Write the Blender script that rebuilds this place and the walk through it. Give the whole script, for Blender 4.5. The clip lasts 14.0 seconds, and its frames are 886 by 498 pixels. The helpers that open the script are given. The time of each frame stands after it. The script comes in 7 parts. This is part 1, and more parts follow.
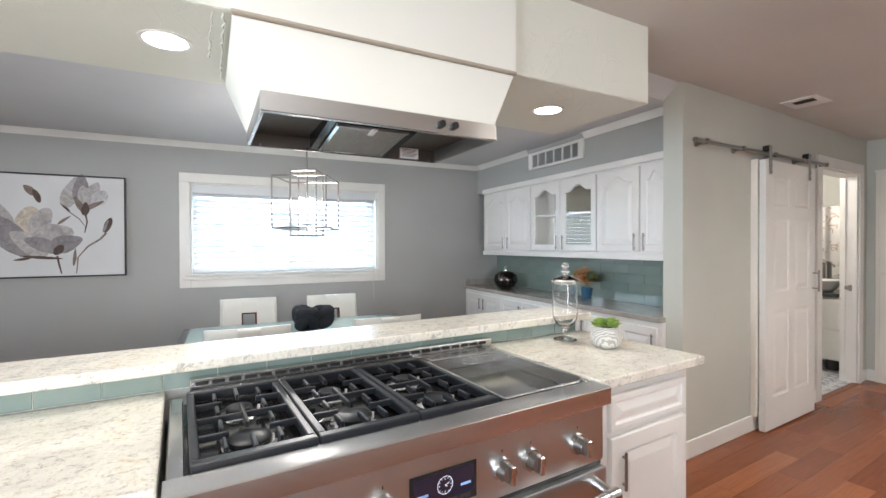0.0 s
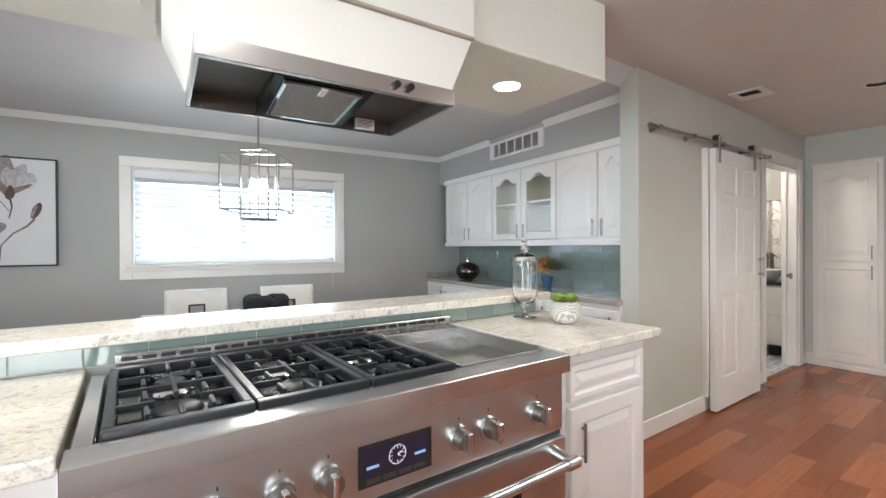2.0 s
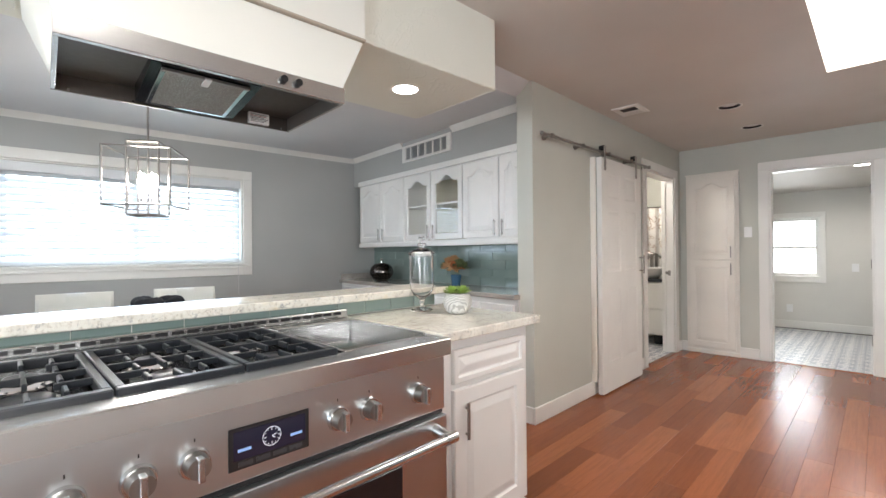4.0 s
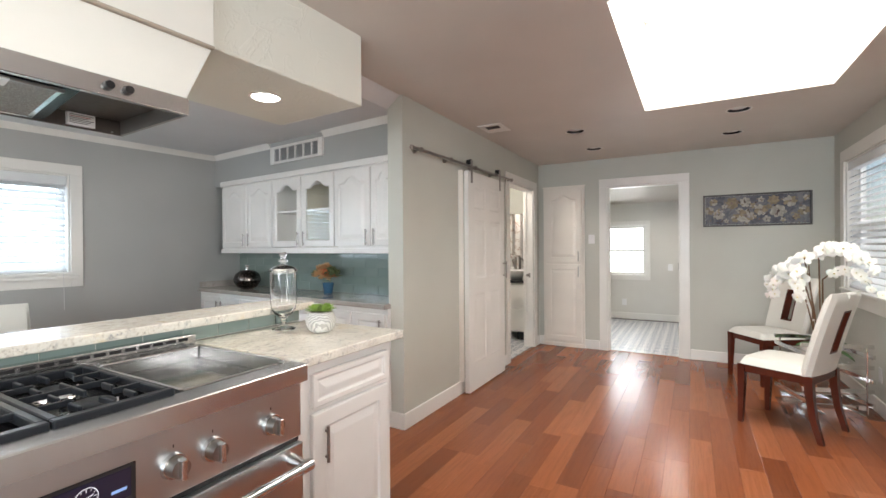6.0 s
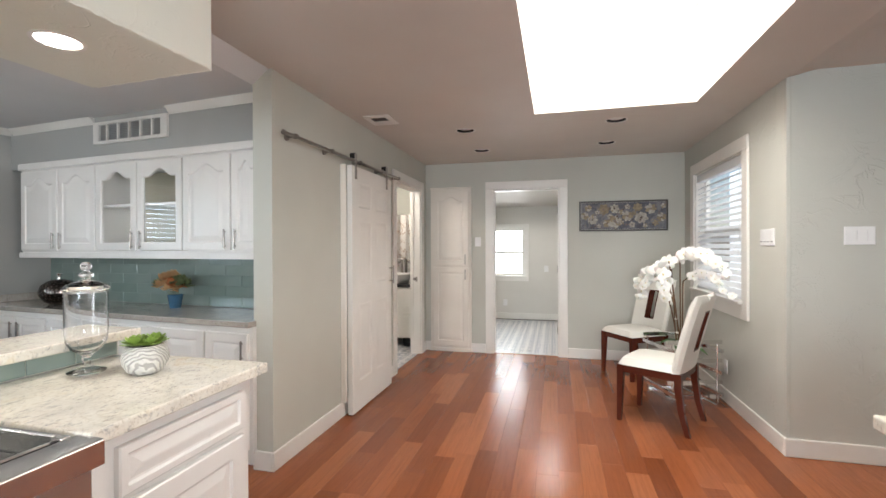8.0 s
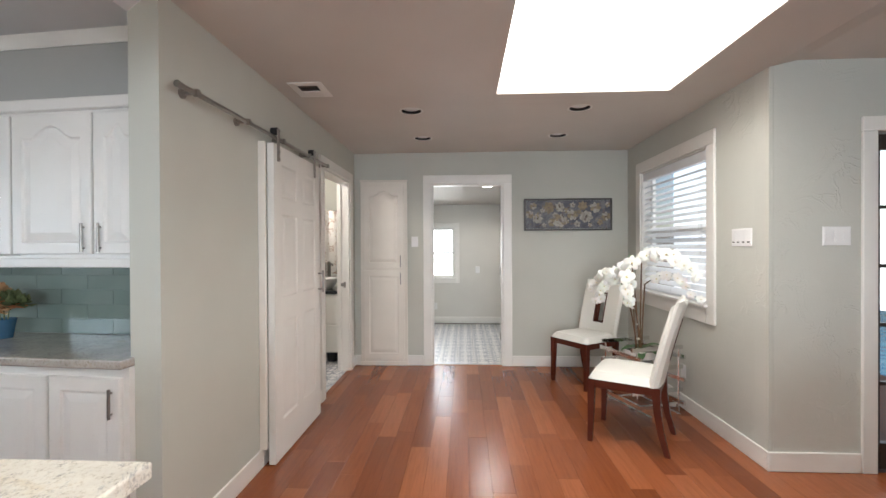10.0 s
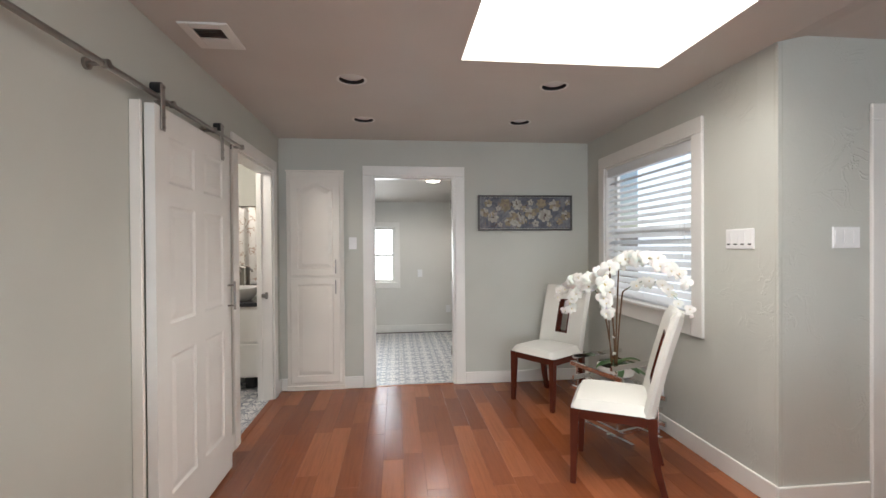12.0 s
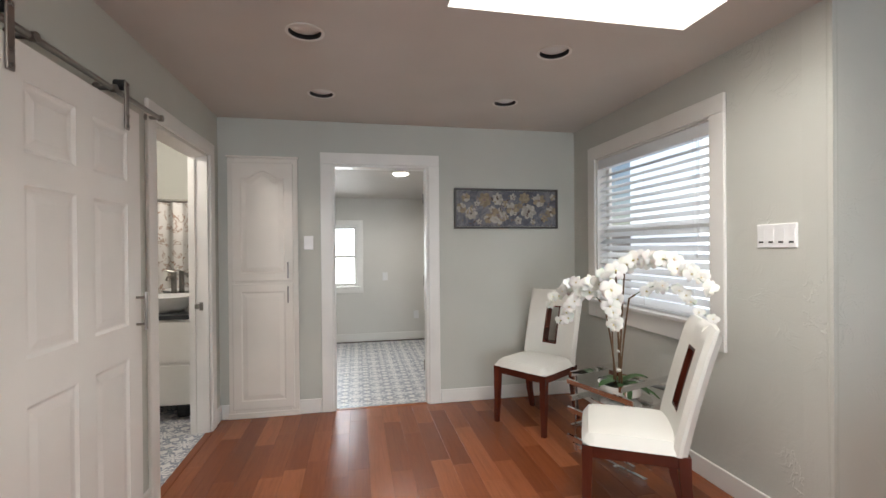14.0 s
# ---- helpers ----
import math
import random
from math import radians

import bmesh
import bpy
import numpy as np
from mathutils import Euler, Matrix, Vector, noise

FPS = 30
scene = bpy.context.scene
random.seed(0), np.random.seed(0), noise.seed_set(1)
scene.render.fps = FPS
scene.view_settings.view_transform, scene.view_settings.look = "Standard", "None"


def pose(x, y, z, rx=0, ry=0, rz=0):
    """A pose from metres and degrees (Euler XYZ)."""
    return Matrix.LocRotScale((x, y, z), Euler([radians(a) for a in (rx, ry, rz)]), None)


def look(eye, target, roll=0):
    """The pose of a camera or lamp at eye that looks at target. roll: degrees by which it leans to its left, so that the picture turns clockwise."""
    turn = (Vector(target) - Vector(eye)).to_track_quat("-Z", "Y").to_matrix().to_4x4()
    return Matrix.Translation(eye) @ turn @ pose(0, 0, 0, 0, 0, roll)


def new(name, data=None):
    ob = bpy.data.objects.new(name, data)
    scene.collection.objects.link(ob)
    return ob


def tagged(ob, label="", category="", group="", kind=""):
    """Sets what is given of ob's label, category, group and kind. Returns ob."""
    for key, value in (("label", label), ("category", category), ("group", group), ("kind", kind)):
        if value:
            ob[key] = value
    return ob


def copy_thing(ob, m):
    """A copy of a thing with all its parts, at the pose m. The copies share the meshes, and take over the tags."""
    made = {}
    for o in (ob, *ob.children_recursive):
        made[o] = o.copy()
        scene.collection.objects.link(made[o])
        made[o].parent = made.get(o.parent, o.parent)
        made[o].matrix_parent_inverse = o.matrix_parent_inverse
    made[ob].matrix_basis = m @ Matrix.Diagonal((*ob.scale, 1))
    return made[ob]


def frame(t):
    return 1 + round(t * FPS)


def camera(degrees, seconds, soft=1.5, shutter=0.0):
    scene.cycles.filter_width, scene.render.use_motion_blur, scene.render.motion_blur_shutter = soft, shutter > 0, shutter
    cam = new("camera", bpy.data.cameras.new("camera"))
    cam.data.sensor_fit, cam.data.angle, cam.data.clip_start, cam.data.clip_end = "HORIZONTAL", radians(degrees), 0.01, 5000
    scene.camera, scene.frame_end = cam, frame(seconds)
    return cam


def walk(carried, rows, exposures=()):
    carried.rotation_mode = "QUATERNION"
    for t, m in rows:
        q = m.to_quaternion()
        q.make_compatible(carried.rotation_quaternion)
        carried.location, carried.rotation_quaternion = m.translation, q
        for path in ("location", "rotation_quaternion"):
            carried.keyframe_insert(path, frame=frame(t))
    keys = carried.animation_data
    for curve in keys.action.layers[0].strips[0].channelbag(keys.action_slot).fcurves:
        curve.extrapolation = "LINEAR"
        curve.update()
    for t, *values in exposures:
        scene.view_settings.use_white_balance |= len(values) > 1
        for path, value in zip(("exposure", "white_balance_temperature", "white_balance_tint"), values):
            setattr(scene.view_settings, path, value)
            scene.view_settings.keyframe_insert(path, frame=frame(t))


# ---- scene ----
cam = camera(90.5, 14.0)
EXPOSURES = [(0.0, -0.02, 6480, 10), (2.5, -0.07, 6480, 10), (5.0, -0.04, 6620, 10), (7.5, -0.02, 6700, 10), (11.0, -0.19, 6500, 10), (14.0, -0.31, 6520, 10)]

PATH = [
    (0, (2.014, 0.755, 1.369), (3.042, 2.47, 1.35), -0.2),
    (0.5, (2.028, 0.767, 1.336), (3.088, 2.462, 1.318), -0.3),
    (1, (2.039, 0.782, 1.302), (3.134, 2.456, 1.287), -0.2),
    (1.5, (2.056, 0.791, 1.275), (3.185, 2.442, 1.262), -0.2),
    (2, (2.071, 0.794, 1.249), (3.236, 2.42, 1.24), -0.3),
    (2.5, (2.082, 0.781, 1.228), (3.289, 2.376, 1.22), -0.2),
    (2.7, (2.086, 0.771, 1.223), (3.314, 2.349, 1.213), -0.3),
    (4.8, (2.134, 0.602, 1.199), (3.691, 1.856, 1.206), -0.4),
    (5, (2.126, 0.601, 1.228), (3.718, 1.813, 1.227), -0.4),
    (5.5, (2.134, 0.568, 1.256), (3.804, 1.668, 1.254), -0.5),
    (6, (2.146, 0.559, 1.297), (3.886, 1.545, 1.291), -0.4),
    (6.5, (2.181, 0.555, 1.344), (3.982, 1.424, 1.333), -0.2),
    (7, (2.226, 0.603, 1.359), (4.086, 1.336, 1.347), -0.2),
    (7.5, (2.317, 0.652, 1.336), (4.222, 1.26, 1.329), -0.2),
    (8, (2.457, 0.725, 1.329), (4.395, 1.22, 1.32), -0.2),
    (10.5, (3.151, 1.164, 1.342), (5.151, 1.176, 1.331), -0.3),
    (11, (3.325, 1.19, 1.338), (5.324, 1.123, 1.329), -0.3),
    (11.5, (3.485, 1.229, 1.351), (5.48, 1.083, 1.342), -0.3),
    (12, (3.632, 1.249, 1.359), (5.621, 1.038, 1.346), -0.4),
    (12.5, (3.772, 1.294, 1.358), (5.752, 1.015, 1.346), -0.4),
    (13, (3.908, 1.316, 1.355), (5.881, 0.988, 1.342), -0.4),
    (13.5, (4.052, 1.309, 1.345), (6.019, 0.948, 1.337), -0.4),
    (14, (4.182, 1.279, 1.347), (6.145, 0.894, 1.339), -0.5),
]
walk(cam, [(t, look(eye, target, roll)) for t, eye, target, roll in PATH], EXPOSURES)

H = 2.39          # main ceiling
HD = 2.306        # dining ceiling
NY = 5.06         # north wall, in the turned frame of the dining part
EX = 7.92         # east wall
BY = 2.35         # barn door wall, south face
BT = 0.13         # its thickness
BX = 4.73         # its west end
SY = -0.69        # south wall of the sitting end
KX = 5.68         # wall with the patio door
WX = -1.2         # west end of the house part
KY = -3.2         # south wall of the kitchen
# the dining part of the house stands five degrees askew to the rest
DINING = Matrix.Translation((5.22, 2.48, 0)) @ Matrix.Rotation(radians(-5.0), 4, "Z") @ Matrix.Translation((-5.22, -2.48, 0))
BUFFET = DINING @ Matrix.Translation((-0.07, 0, 0))


def placed(ob, frame_matrix):
    """Sets a thing built square into a turned frame."""
    ob.matrix_basis = frame_matrix @ ob.matrix_basis
    return ob


# ---------- world, sun, lights ----------
world = bpy.data.worlds.new("world")
scene.world = world
world.use_nodes = True
wn = world.node_tree.nodes
sky = wn.new("ShaderNodeTexSky")
sky.sky_type = "NISHITA"
sky.sun_disc = False
sky.sun_elevation, sky.sun_rotation = radians(52), radians(200)
wn["Background"].inputs["Strength"].default_value = 0.12
world.node_tree.links.new(sky.outputs[0], wn["Background"].inputs["Color"])


def area(name, at, target, w, h, power, color=(1, 1, 1), spread=180):
    d = bpy.data.lights.new(name, "AREA")
    d.shape, d.size, d.size_y, d.energy, d.color, d.spread = "RECTANGLE", w, h, power, color, radians(spread)
    ob = new(name, d)
    ob.matrix_world = look(at, target)
    return ob


sun = new("sun", bpy.data.lights.new("sun", "SUN"))
sun.data.energy, sun.data.angle, sun.data.color = 2.0, radians(0.5), (1, 0.95, 0.88)
sun.matrix_world = look((0, 0, 20), (0 + 3.0, -0 + 8.5, 20 - 11.5))

DAY = (0.90, 0.96, 1.0)
SKYLIGHT = area("skylight_daylight", (5.13, 0.30, 3.05), (5.13, 0.3001, 0), 1.82, 1.16, 78, (1.0, 0.97, 0.93))
placed(area("north_window_daylight", (2.74, NY + 0.30, 1.47), (2.74, 0, 1.47), 1.7, 0.82, 52, (0.66, 0.84, 1.0)), DINING)
area("south_window_daylight", (6.94, SY - 0.32, 1.47), (6.94, 3, 1.47), 1.2, 1.2, 6.5, (0.78, 0.89, 1.0))
area("patio_daylight", (KX + 2.4, -3.1, 1.6), (0, -1.9, 1.0), 1.7, 2.0, 22, DAY)
area("far_window_daylight", (10.95, 1.62, 1.25), (8, 1.62, 1.25), 0.8, 1.0, 24, DAY)
area("west_window_daylight", (WX - 0.2, 0.85, 1.35), (3, 0.6, 1.35), 2.0, 1.45, 90, (0.78, 0.89, 1.0), 130)
area("west_dining_daylight", (WX - 0.2, 3.6, 1.45), (3, 3.6, 1.45), 1.35, 1.25, 15, (0.78, 0.89, 1.0), 130)
# fill from behind the view through an added opening, to brighten the hood
area("kitchen_fill_daylight", (1.0, KY - 0.22, 1.6), (1.15, 3, 1.75), 1.9, 1.1, 54, (0.97, 0.98, 1.0), 100)


def spot(name, x, y, z, power, color=(1, 0.93, 0.85), angle=130):
    d = bpy.data.lights.new(name, "SPOT")
    d.energy, d.color, d.spot_size, d.spot_blend, d.shadow_soft_size = power, color, radians(angle), 0.6, 0.05
    ob = new(name, d)
    ob.matrix_world = look((x, y, z), (x, y + 0.001, 0))
    return ob


SOFFIT_CANS = [(1.98, 2.44), (3.58, 2.355)]
for cx, cy in SOFFIT_CANS:
    spot("soffit_lamp", cx, cy, 2.025, 34)


def bulb_light(name, at, power, r=0.03, color=(1, 0.95, 0.9)):
    d = bpy.data.lights.new(name, "POINT")
    d.energy, d.color, d.shadow_soft_size = power, color, r
    ob = new(name, d)
    ob.location = at
    return ob


# lamps out of view: aisle pair inferred, the y -1.4 pair added as fill
KITCHEN_CANS = [(0.9, 1.15), (2.2, 1.15), (0.9, -1.4), (2.9, -1.4)]
for cx, cy in KITCHEN_CANS:
    spot("kitchen_lamp", cx, cy, H - 0.015, 26 if cy > 0 else 16, (1, 0.96, 0.92), 165)

# ---------- materials ----------
class Mat:
    """Builds one node material; n() adds a node, link() joins sockets."""

    def __init__(self, name, color=(0.5, 0.5, 0.5), rough=0.5, metal=0.0, **more):
        self.m = bpy.data.materials.new(name)
        self.m.use_nodes = True
        self.t = self.m.node_tree
        self.b = self.t.nodes["Principled BSDF"]
        self.set("Base Color", (*color, 1))
        self.set("Roughness", rough)
        self.set("Metallic", metal)
        for k, v in more.items():
            self.set(k.replace("_", " "), v)

    def set(self, k, v):
        self.b.inputs[k].default_value = v

    def n(self, kind, **props):
        node = self.t.nodes.new("ShaderNode" + kind)
        for k, v in props.items():
            if k == "blend":
                node.blend_type = v
            elif k == "op":
                node.operation = v
            elif k == "data":
                node.data_type = v
            else:
                node.inputs[k.replace("_", " ")].default_value = v
        return node

    def link(self, a, b):
        self.t.links.new(a, b)

    def coords(self, scale=(1, 1, 1), kind="Object"):
        tc = self.n("TexCoord")
        mp = self.n("Mapping")
        mp.inputs["Scale"].default_value = scale
        self.link(tc.outputs[kind], mp.inputs["Vector"])
        return mp.outputs[0]

    def noise(self, vec, scale, detail=3, rough=0.5, dist=0.0):
        nd = self.n("TexNoise", Scale=scale, Detail=detail, Roughness=rough, Distortion=dist)
        if vec is not None:
            self.link(vec, nd.inputs["Vector"])
        return nd

    def ramp(self, fac, stops, smooth=False):
        r = self.n("ValToRGB")
        e = r.color_ramp.elements
        while len(e) < len(stops):
            e.new(0.5)
        for el, (p, c) in zip(e, stops):
            el.position = p
            el.color = (*c, 1) if len(c) == 3 else c
        if smooth:
            r.color_ramp.interpolation = "EASE"
        self.link(fac, r.inputs[0])
        return r.outputs[0]

    def mix(self, fac, a, b, blend="MIX"):
        nd = self.t.nodes.new("ShaderNodeMix")
        nd.data_type = "RGBA"
        nd.blend_type = blend
        for v, i in ((fac, 0), (a, 6), (b, 7)):
            if isinstance(v, (int, float)):
                nd.inputs[i].default_value = v
            elif isinstance(v, tuple):
                nd.inputs[i].default_value = (*v, 1)
            else:
                self.link(v, nd.inputs[i])
        return nd.outputs[2]

    def bump(self, height, strength=0.2, dist=0.005):
        bp = self.n("Bump", Strength=strength, Distance=dist)
        self.link(height, bp.inputs["Height"])
        self.link(bp.outputs[0], self.b.inputs["Normal"])
        return bp

    def color(self, sock):
        self.link(sock, self.b.inputs["Base Color"])

    def rough(self, fac, lo, hi):
        r = self.n("MapRange")
        r.inputs["To Min"].default_value, r.inputs["To Max"].default_value = lo, hi
        self.link(fac, r.inputs["Value"])
        self.link(r.outputs[0], self.b.inputs["Roughness"])


def wall_paint(name, col, bump=0.25, rough=0.62, knife=0.35):
    m = Mat(name, col, rough)
    v = m.coords()
    big = m.noise(v, 1.3, 3)
    fine = m.noise(v, 160, 2)
    swirl = m.noise(v, 5, 4, 0.6, 1.2)
    k = m.ramp(swirl.outputs[0], [(0.47, (0, 0, 0)), (0.50, (1, 1, 1)), (0.53, (0, 0, 0))])
    patch = m.noise(v, 1.7, 2)
    pm = m.ramp(patch.outputs[0], [(0.50, (0, 0, 0)), (0.68, (1, 1, 1))])
    k2 = m.mix(1.0, k, pm, "MULTIPLY")
    soft = m.mix(1.0, m.ramp(fine.outputs[0], [(0.0, (0, 0, 0)), (1.0, (0.10, 0.10, 0.10))]), m.ramp(swirl.outputs[0], [(0.2, (0, 0, 0)), (0.8, (0.35, 0.35, 0.35))]), "ADD")
    h = m.mix(knife, soft, k2, "ADD")
    m.color(m.ramp(big.outputs[0], [(0.3, tuple(c * 0.95 for c in col)), (0.7, tuple(min(1, c * 1.04) for c in col))]))
    m.bump(h, bump, 0.005 if knife < 0.5 else 0.010)
    return m.m


def plain(name, col, rough=0.4, bump=0.05, scale=60, metal=0.0, var=0.05, **more):
    m = Mat(name, col, rough, metal, **more)
    v = m.coords()
    a = m.noise(v, 2.2, 4)
    b = m.noise(v, scale, 3)
    m.color(m.ramp(a.outputs[0], [(0.3, tuple(c * (1 - var) for c in col)), (0.7, tuple(min(1, c * (1 + var)) for c in col))]))
    if bump:
        m.bump(b.outputs[0], bump, 0.002)
    m.rough(b.outputs[0], max(0.02, rough - 0.06), rough + 0.06)
    return m.m


WALL = wall_paint("wall_paint", (0.53, 0.535, 0.485), 0.2, knife=0.1)
WALL_T = wall_paint("wall_paint_trowelled", (0.54, 0.545, 0.50), 0.55, knife=0.6)
# house wall colour made lighter and warmer to carry the far room's light
WALL_F = wall_paint("wall_paint_far_lit", (0.68, 0.665, 0.625), 0.12, knife=0.1)
CREAMW = plain("cream_trim_paint", (0.80, 0.755, 0.69), 0.34, 0.04, 40)
# the dining side's dimmer light is put into this darker grey
WALL_D = wall_paint("wall_paint_dining_dimmed", (0.41, 0.415, 0.405), 0.12, knife=0.1)
CEIL = wall_paint("ceiling_paint", (0.62, 0.585, 0.545), 0.2, knife=0.15)
# bluish tint puts the window's daylight into the dining ceiling's colour
CEIL_D = wall_paint("ceiling_paint_daylit", (0.64, 0.645, 0.66), 0.2, knife=0.15)
SOFFIT = wall_paint("soffit_plaster", (0.74, 0.735, 0.66), 0.6, 0.5, 0.45)
TRIM = plain("trim_white", (0.78, 0.765, 0.73), 0.32, 0.04, 40)
CAB = plain("cabinet_white", (0.80, 0.785, 0.76), 0.30, 0.05, 50)
CABIN = plain("cabinet_inside", (0.42, 0.38, 0.28), 0.6)
HOODW = plain("hood_board_white", (0.80, 0.79, 0.73), 0.42, 0.0, 30, var=0.02)
PLATE = plain("switch_plastic", (0.82, 0.82, 0.82), 0.25, 0.0)
IRON = plain("cast_iron", (0.013, 0.016, 0.021), 0.34, 0.1, 500)
BLACKM = plain("black_enamel", (0.012, 0.012, 0.014), 0.12, 0.02, 40)
BLACK = plain("black_plastic", (0.015, 0.015, 0.016), 0.35, 0.05, 90)
LEATHER = plain("white_leather", (0.69, 0.68, 0.63), 0.40, 0.22, 260)
DARKWOOD = plain("mahogany_wood", (0.085, 0.018, 0.010), 0.22, 0.05, 60, var=0.35)
SLAT = plain("blind_slat", (0.72, 0.74, 0.76), 0.4, 0.02)
CORD = plain("blind_cord", (0.7, 0.7, 0.7), 0.7, 0)
CAULK = plain("grout_light", (0.62, 0.62, 0.55), 0.8, 0.1)
ORCHID = plain("orchid_petal", (0.85, 0.84, 0.80), 0.5, 0.1, 90, Subsurface_Weight=0.1)
LEAFG = plain("orchid_leaf", (0.045, 0.11, 0.03), 0.35, 0.1, 40, var=0.3)
STEMB = plain("orchid_stem", (0.16, 0.09, 0.045), 0.6, 0.1, 80, var=0.3)
SUCC = plain("succulent_green", (0.27, 0.40, 0.08), 0.45, 0.1, 60, var=0.4)
SOIL = plain("dark_moss", (0.03, 0.025, 0.015), 0.9, 0.6, 120)
CHROME = plain("chrome", (0.80, 0.79, 0.78), 0.10, 0.0, 40, 1.0)
NICKEL = plain("brushed_nickel", (0.33, 0.31, 0.29), 0.32, 0.02, 300, 1.0)
DARKMETAL = plain("dark_metal", (0.06, 0.055, 0.05), 0.35, 0.05, 80, 0.8)
CERAMIC = plain("white_ceramic", (0.84, 0.84, 0.83), 0.12, 0.0)


def steel(name, axis=0, col=(0.60, 0.585, 0.57), rough=0.27):
    m = Mat(name, col, rough, 1.0)
    sc = [240, 240, 240]
    sc[axis] = 2.5
    v = m.coords(tuple(sc))
    g = m.noise(v, 2.5, 4, 0.6)
    v2 = m.coords()
    s = m.noise(v2, 3, 3)
    m.color(m.mix(0.6, m.ramp(g.outputs[0], [(0.3, tuple(c * 0.98 for c in col)), (0.7, tuple(min(1, c * 1.02) for c in col))]),
                  m.ramp(s.outputs[0], [(0.3, tuple(c * 0.86 for c in col)), (0.7, col)]), "MIX"))
    m.set("Anisotropic", 0.4)
    return m.m


STEEL = steel("brushed_steel", 0, (0.68, 0.68, 0.675), 0.235)
STEELP = steel("panel_steel", 0, (0.58, 0.60, 0.61), 0.33)
# darkened steel for the hood tray's inward side and the griddle trough
STEELD = steel("steel_darkened", 0, (0.36, 0.34, 0.32), 0.38)


def granite(name, base=(0.70, 0.66, 0.57), vein=(0.10, 0.11, 0.14)):
    m = Mat(name, base, 0.10)
    v = m.coords()
    sp = m.noise(v, 95, 6, 0.75)
    cloud = m.noise(v, 7, 5, 0.6, 0.8)
    speck = m.n("TexVoronoi", Scale=260.0)
    m.link(v, speck.inputs["Vector"])
    c1 = m.ramp(cloud.outputs[0], [(0.28, tuple(c * 0.86 for c in base)), (0.45, base), (0.60, tuple(min(0.85, c * 1.1) for c in base)), (0.74, (base[0] * 0.98, base[1] * 0.88, base[2] * 0.72))])
    c2 = m.ramp(sp.outputs[0], [(0.30, (0.30, 0.29, 0.28)), (0.385, (0.76, 0.71, 0.64)), (0.48, (0.97, 0.95, 0.92)), (0.68, (1.0, 1.0, 0.98))])
    mapv = m.coords((1.0, 2.4, 1.0))
    w = m.noise(mapv, 2.4, 9, 0.74, 2.2)
    vm = m.ramp(w.outputs[0], [(0.472, (0, 0, 0)), (0.496, (0.8, 0.8, 0.8)), (0.519, (0, 0, 0))])
    br = m.noise(v, 30, 4, 0.7)
    bm_ = m.ramp(br.outputs[0], [(0.48, (0, 0, 0)), (0.60, (0.8, 0.8, 0.8))])
    vmask = m.mix(1.0, vm, bm_, "MULTIPLY")
    dark = m.ramp(speck.outputs["Distance"], [(0.0, (1, 1, 1)), (0.12, (0, 0, 0))])
    pick = m.ramp(m.noise(v, 40, 3).outputs[0], [(0.60, (0, 0, 0)), (0.65, (1, 1, 1))])
    c = m.mix(0.85, c1, c2, "MULTIPLY")
    c = m.mix(vmask, c, vein)
    c = m.mix(m.mix(1.0, dark, pick, "MULTIPLY"), c, (0.07, 0.06, 0.06))
    m.color(c)
    m.rough(sp.outputs[0], 0.06, 0.16)
    return m.m


GRANITE = granite("granite_white", (0.78, 0.755, 0.69))
GRANITE_G = granite("granite_grey", (0.42, 0.39, 0.36), (0.15, 0.14, 0.14))


def wood_floor():
    m = Mat("red_wood_planks", (0.3, 0.1, 0.04), 0.25)
    oi = m.n("ObjectInfo")
    tc = m.n("TexCoord")
    off = m.n("CombineXYZ")
    for i in range(3):
        m.link(oi.outputs["Random"], off.inputs[i])
    sc = m.n("VectorMath", op="SCALE")
    sc.inputs["Scale"].default_value = 37.0
    m.link(off.outputs[0], sc.inputs[0])
    add = m.n("VectorMath", op="ADD")
    m.link(tc.outputs["Object"], add.inputs[0])
    m.link(sc.outputs[0], add.inputs[1])
    mp = m.n("Mapping")
    mp.inputs["Scale"].default_value = (1.6, 34, 10)
    m.link(add.outputs[0], mp.inputs["Vector"])
    g = m.noise(mp.outputs[0], 1.6, 6, 0.62, 0.8)
    mp2 = m.n("Mapping")
    mp2.inputs["Scale"].default_value = (7, 180, 10)
    m.link(add.outputs[0], mp2.inputs["Vector"])
    g2 = m.noise(mp2.outputs[0], 2, 3)
    tone = m.ramp(oi.outputs["Random"], [(0.0, (0.170, 0.047, 0.016)), (0.3, (0.225, 0.064, 0.022)), (0.7, (0.275, 0.083, 0.030)), (1.0, (0.335, 0.113, 0.044))])
    c = m.mix(0.6, tone, m.ramp(g.outputs[0], [(0.28, (0.72, 0.66, 0.62)), (0.5, (1, 1, 1)), (0.72, (1.15, 1.12, 1.08))]), "MULTIPLY")
    c = m.mix(0.2, c, m.ramp(g2.outputs[0], [(0.35, (0.6, 0.55, 0.5)), (0.6, (1.05, 1.05, 1.05))]), "MULTIPLY")
    m.color(c)
    m.rough(g2.outputs[0], 0.21, 0.28)
    m.set("Specular IOR Level", 0.34)
    m.bump(g.outputs[0], 0.02, 0.001)
    return m.m


PLANK = wood_floor()
SUBFLOOR = plain("subfloor_dark", (0.05, 0.02, 0.01), 0.8)


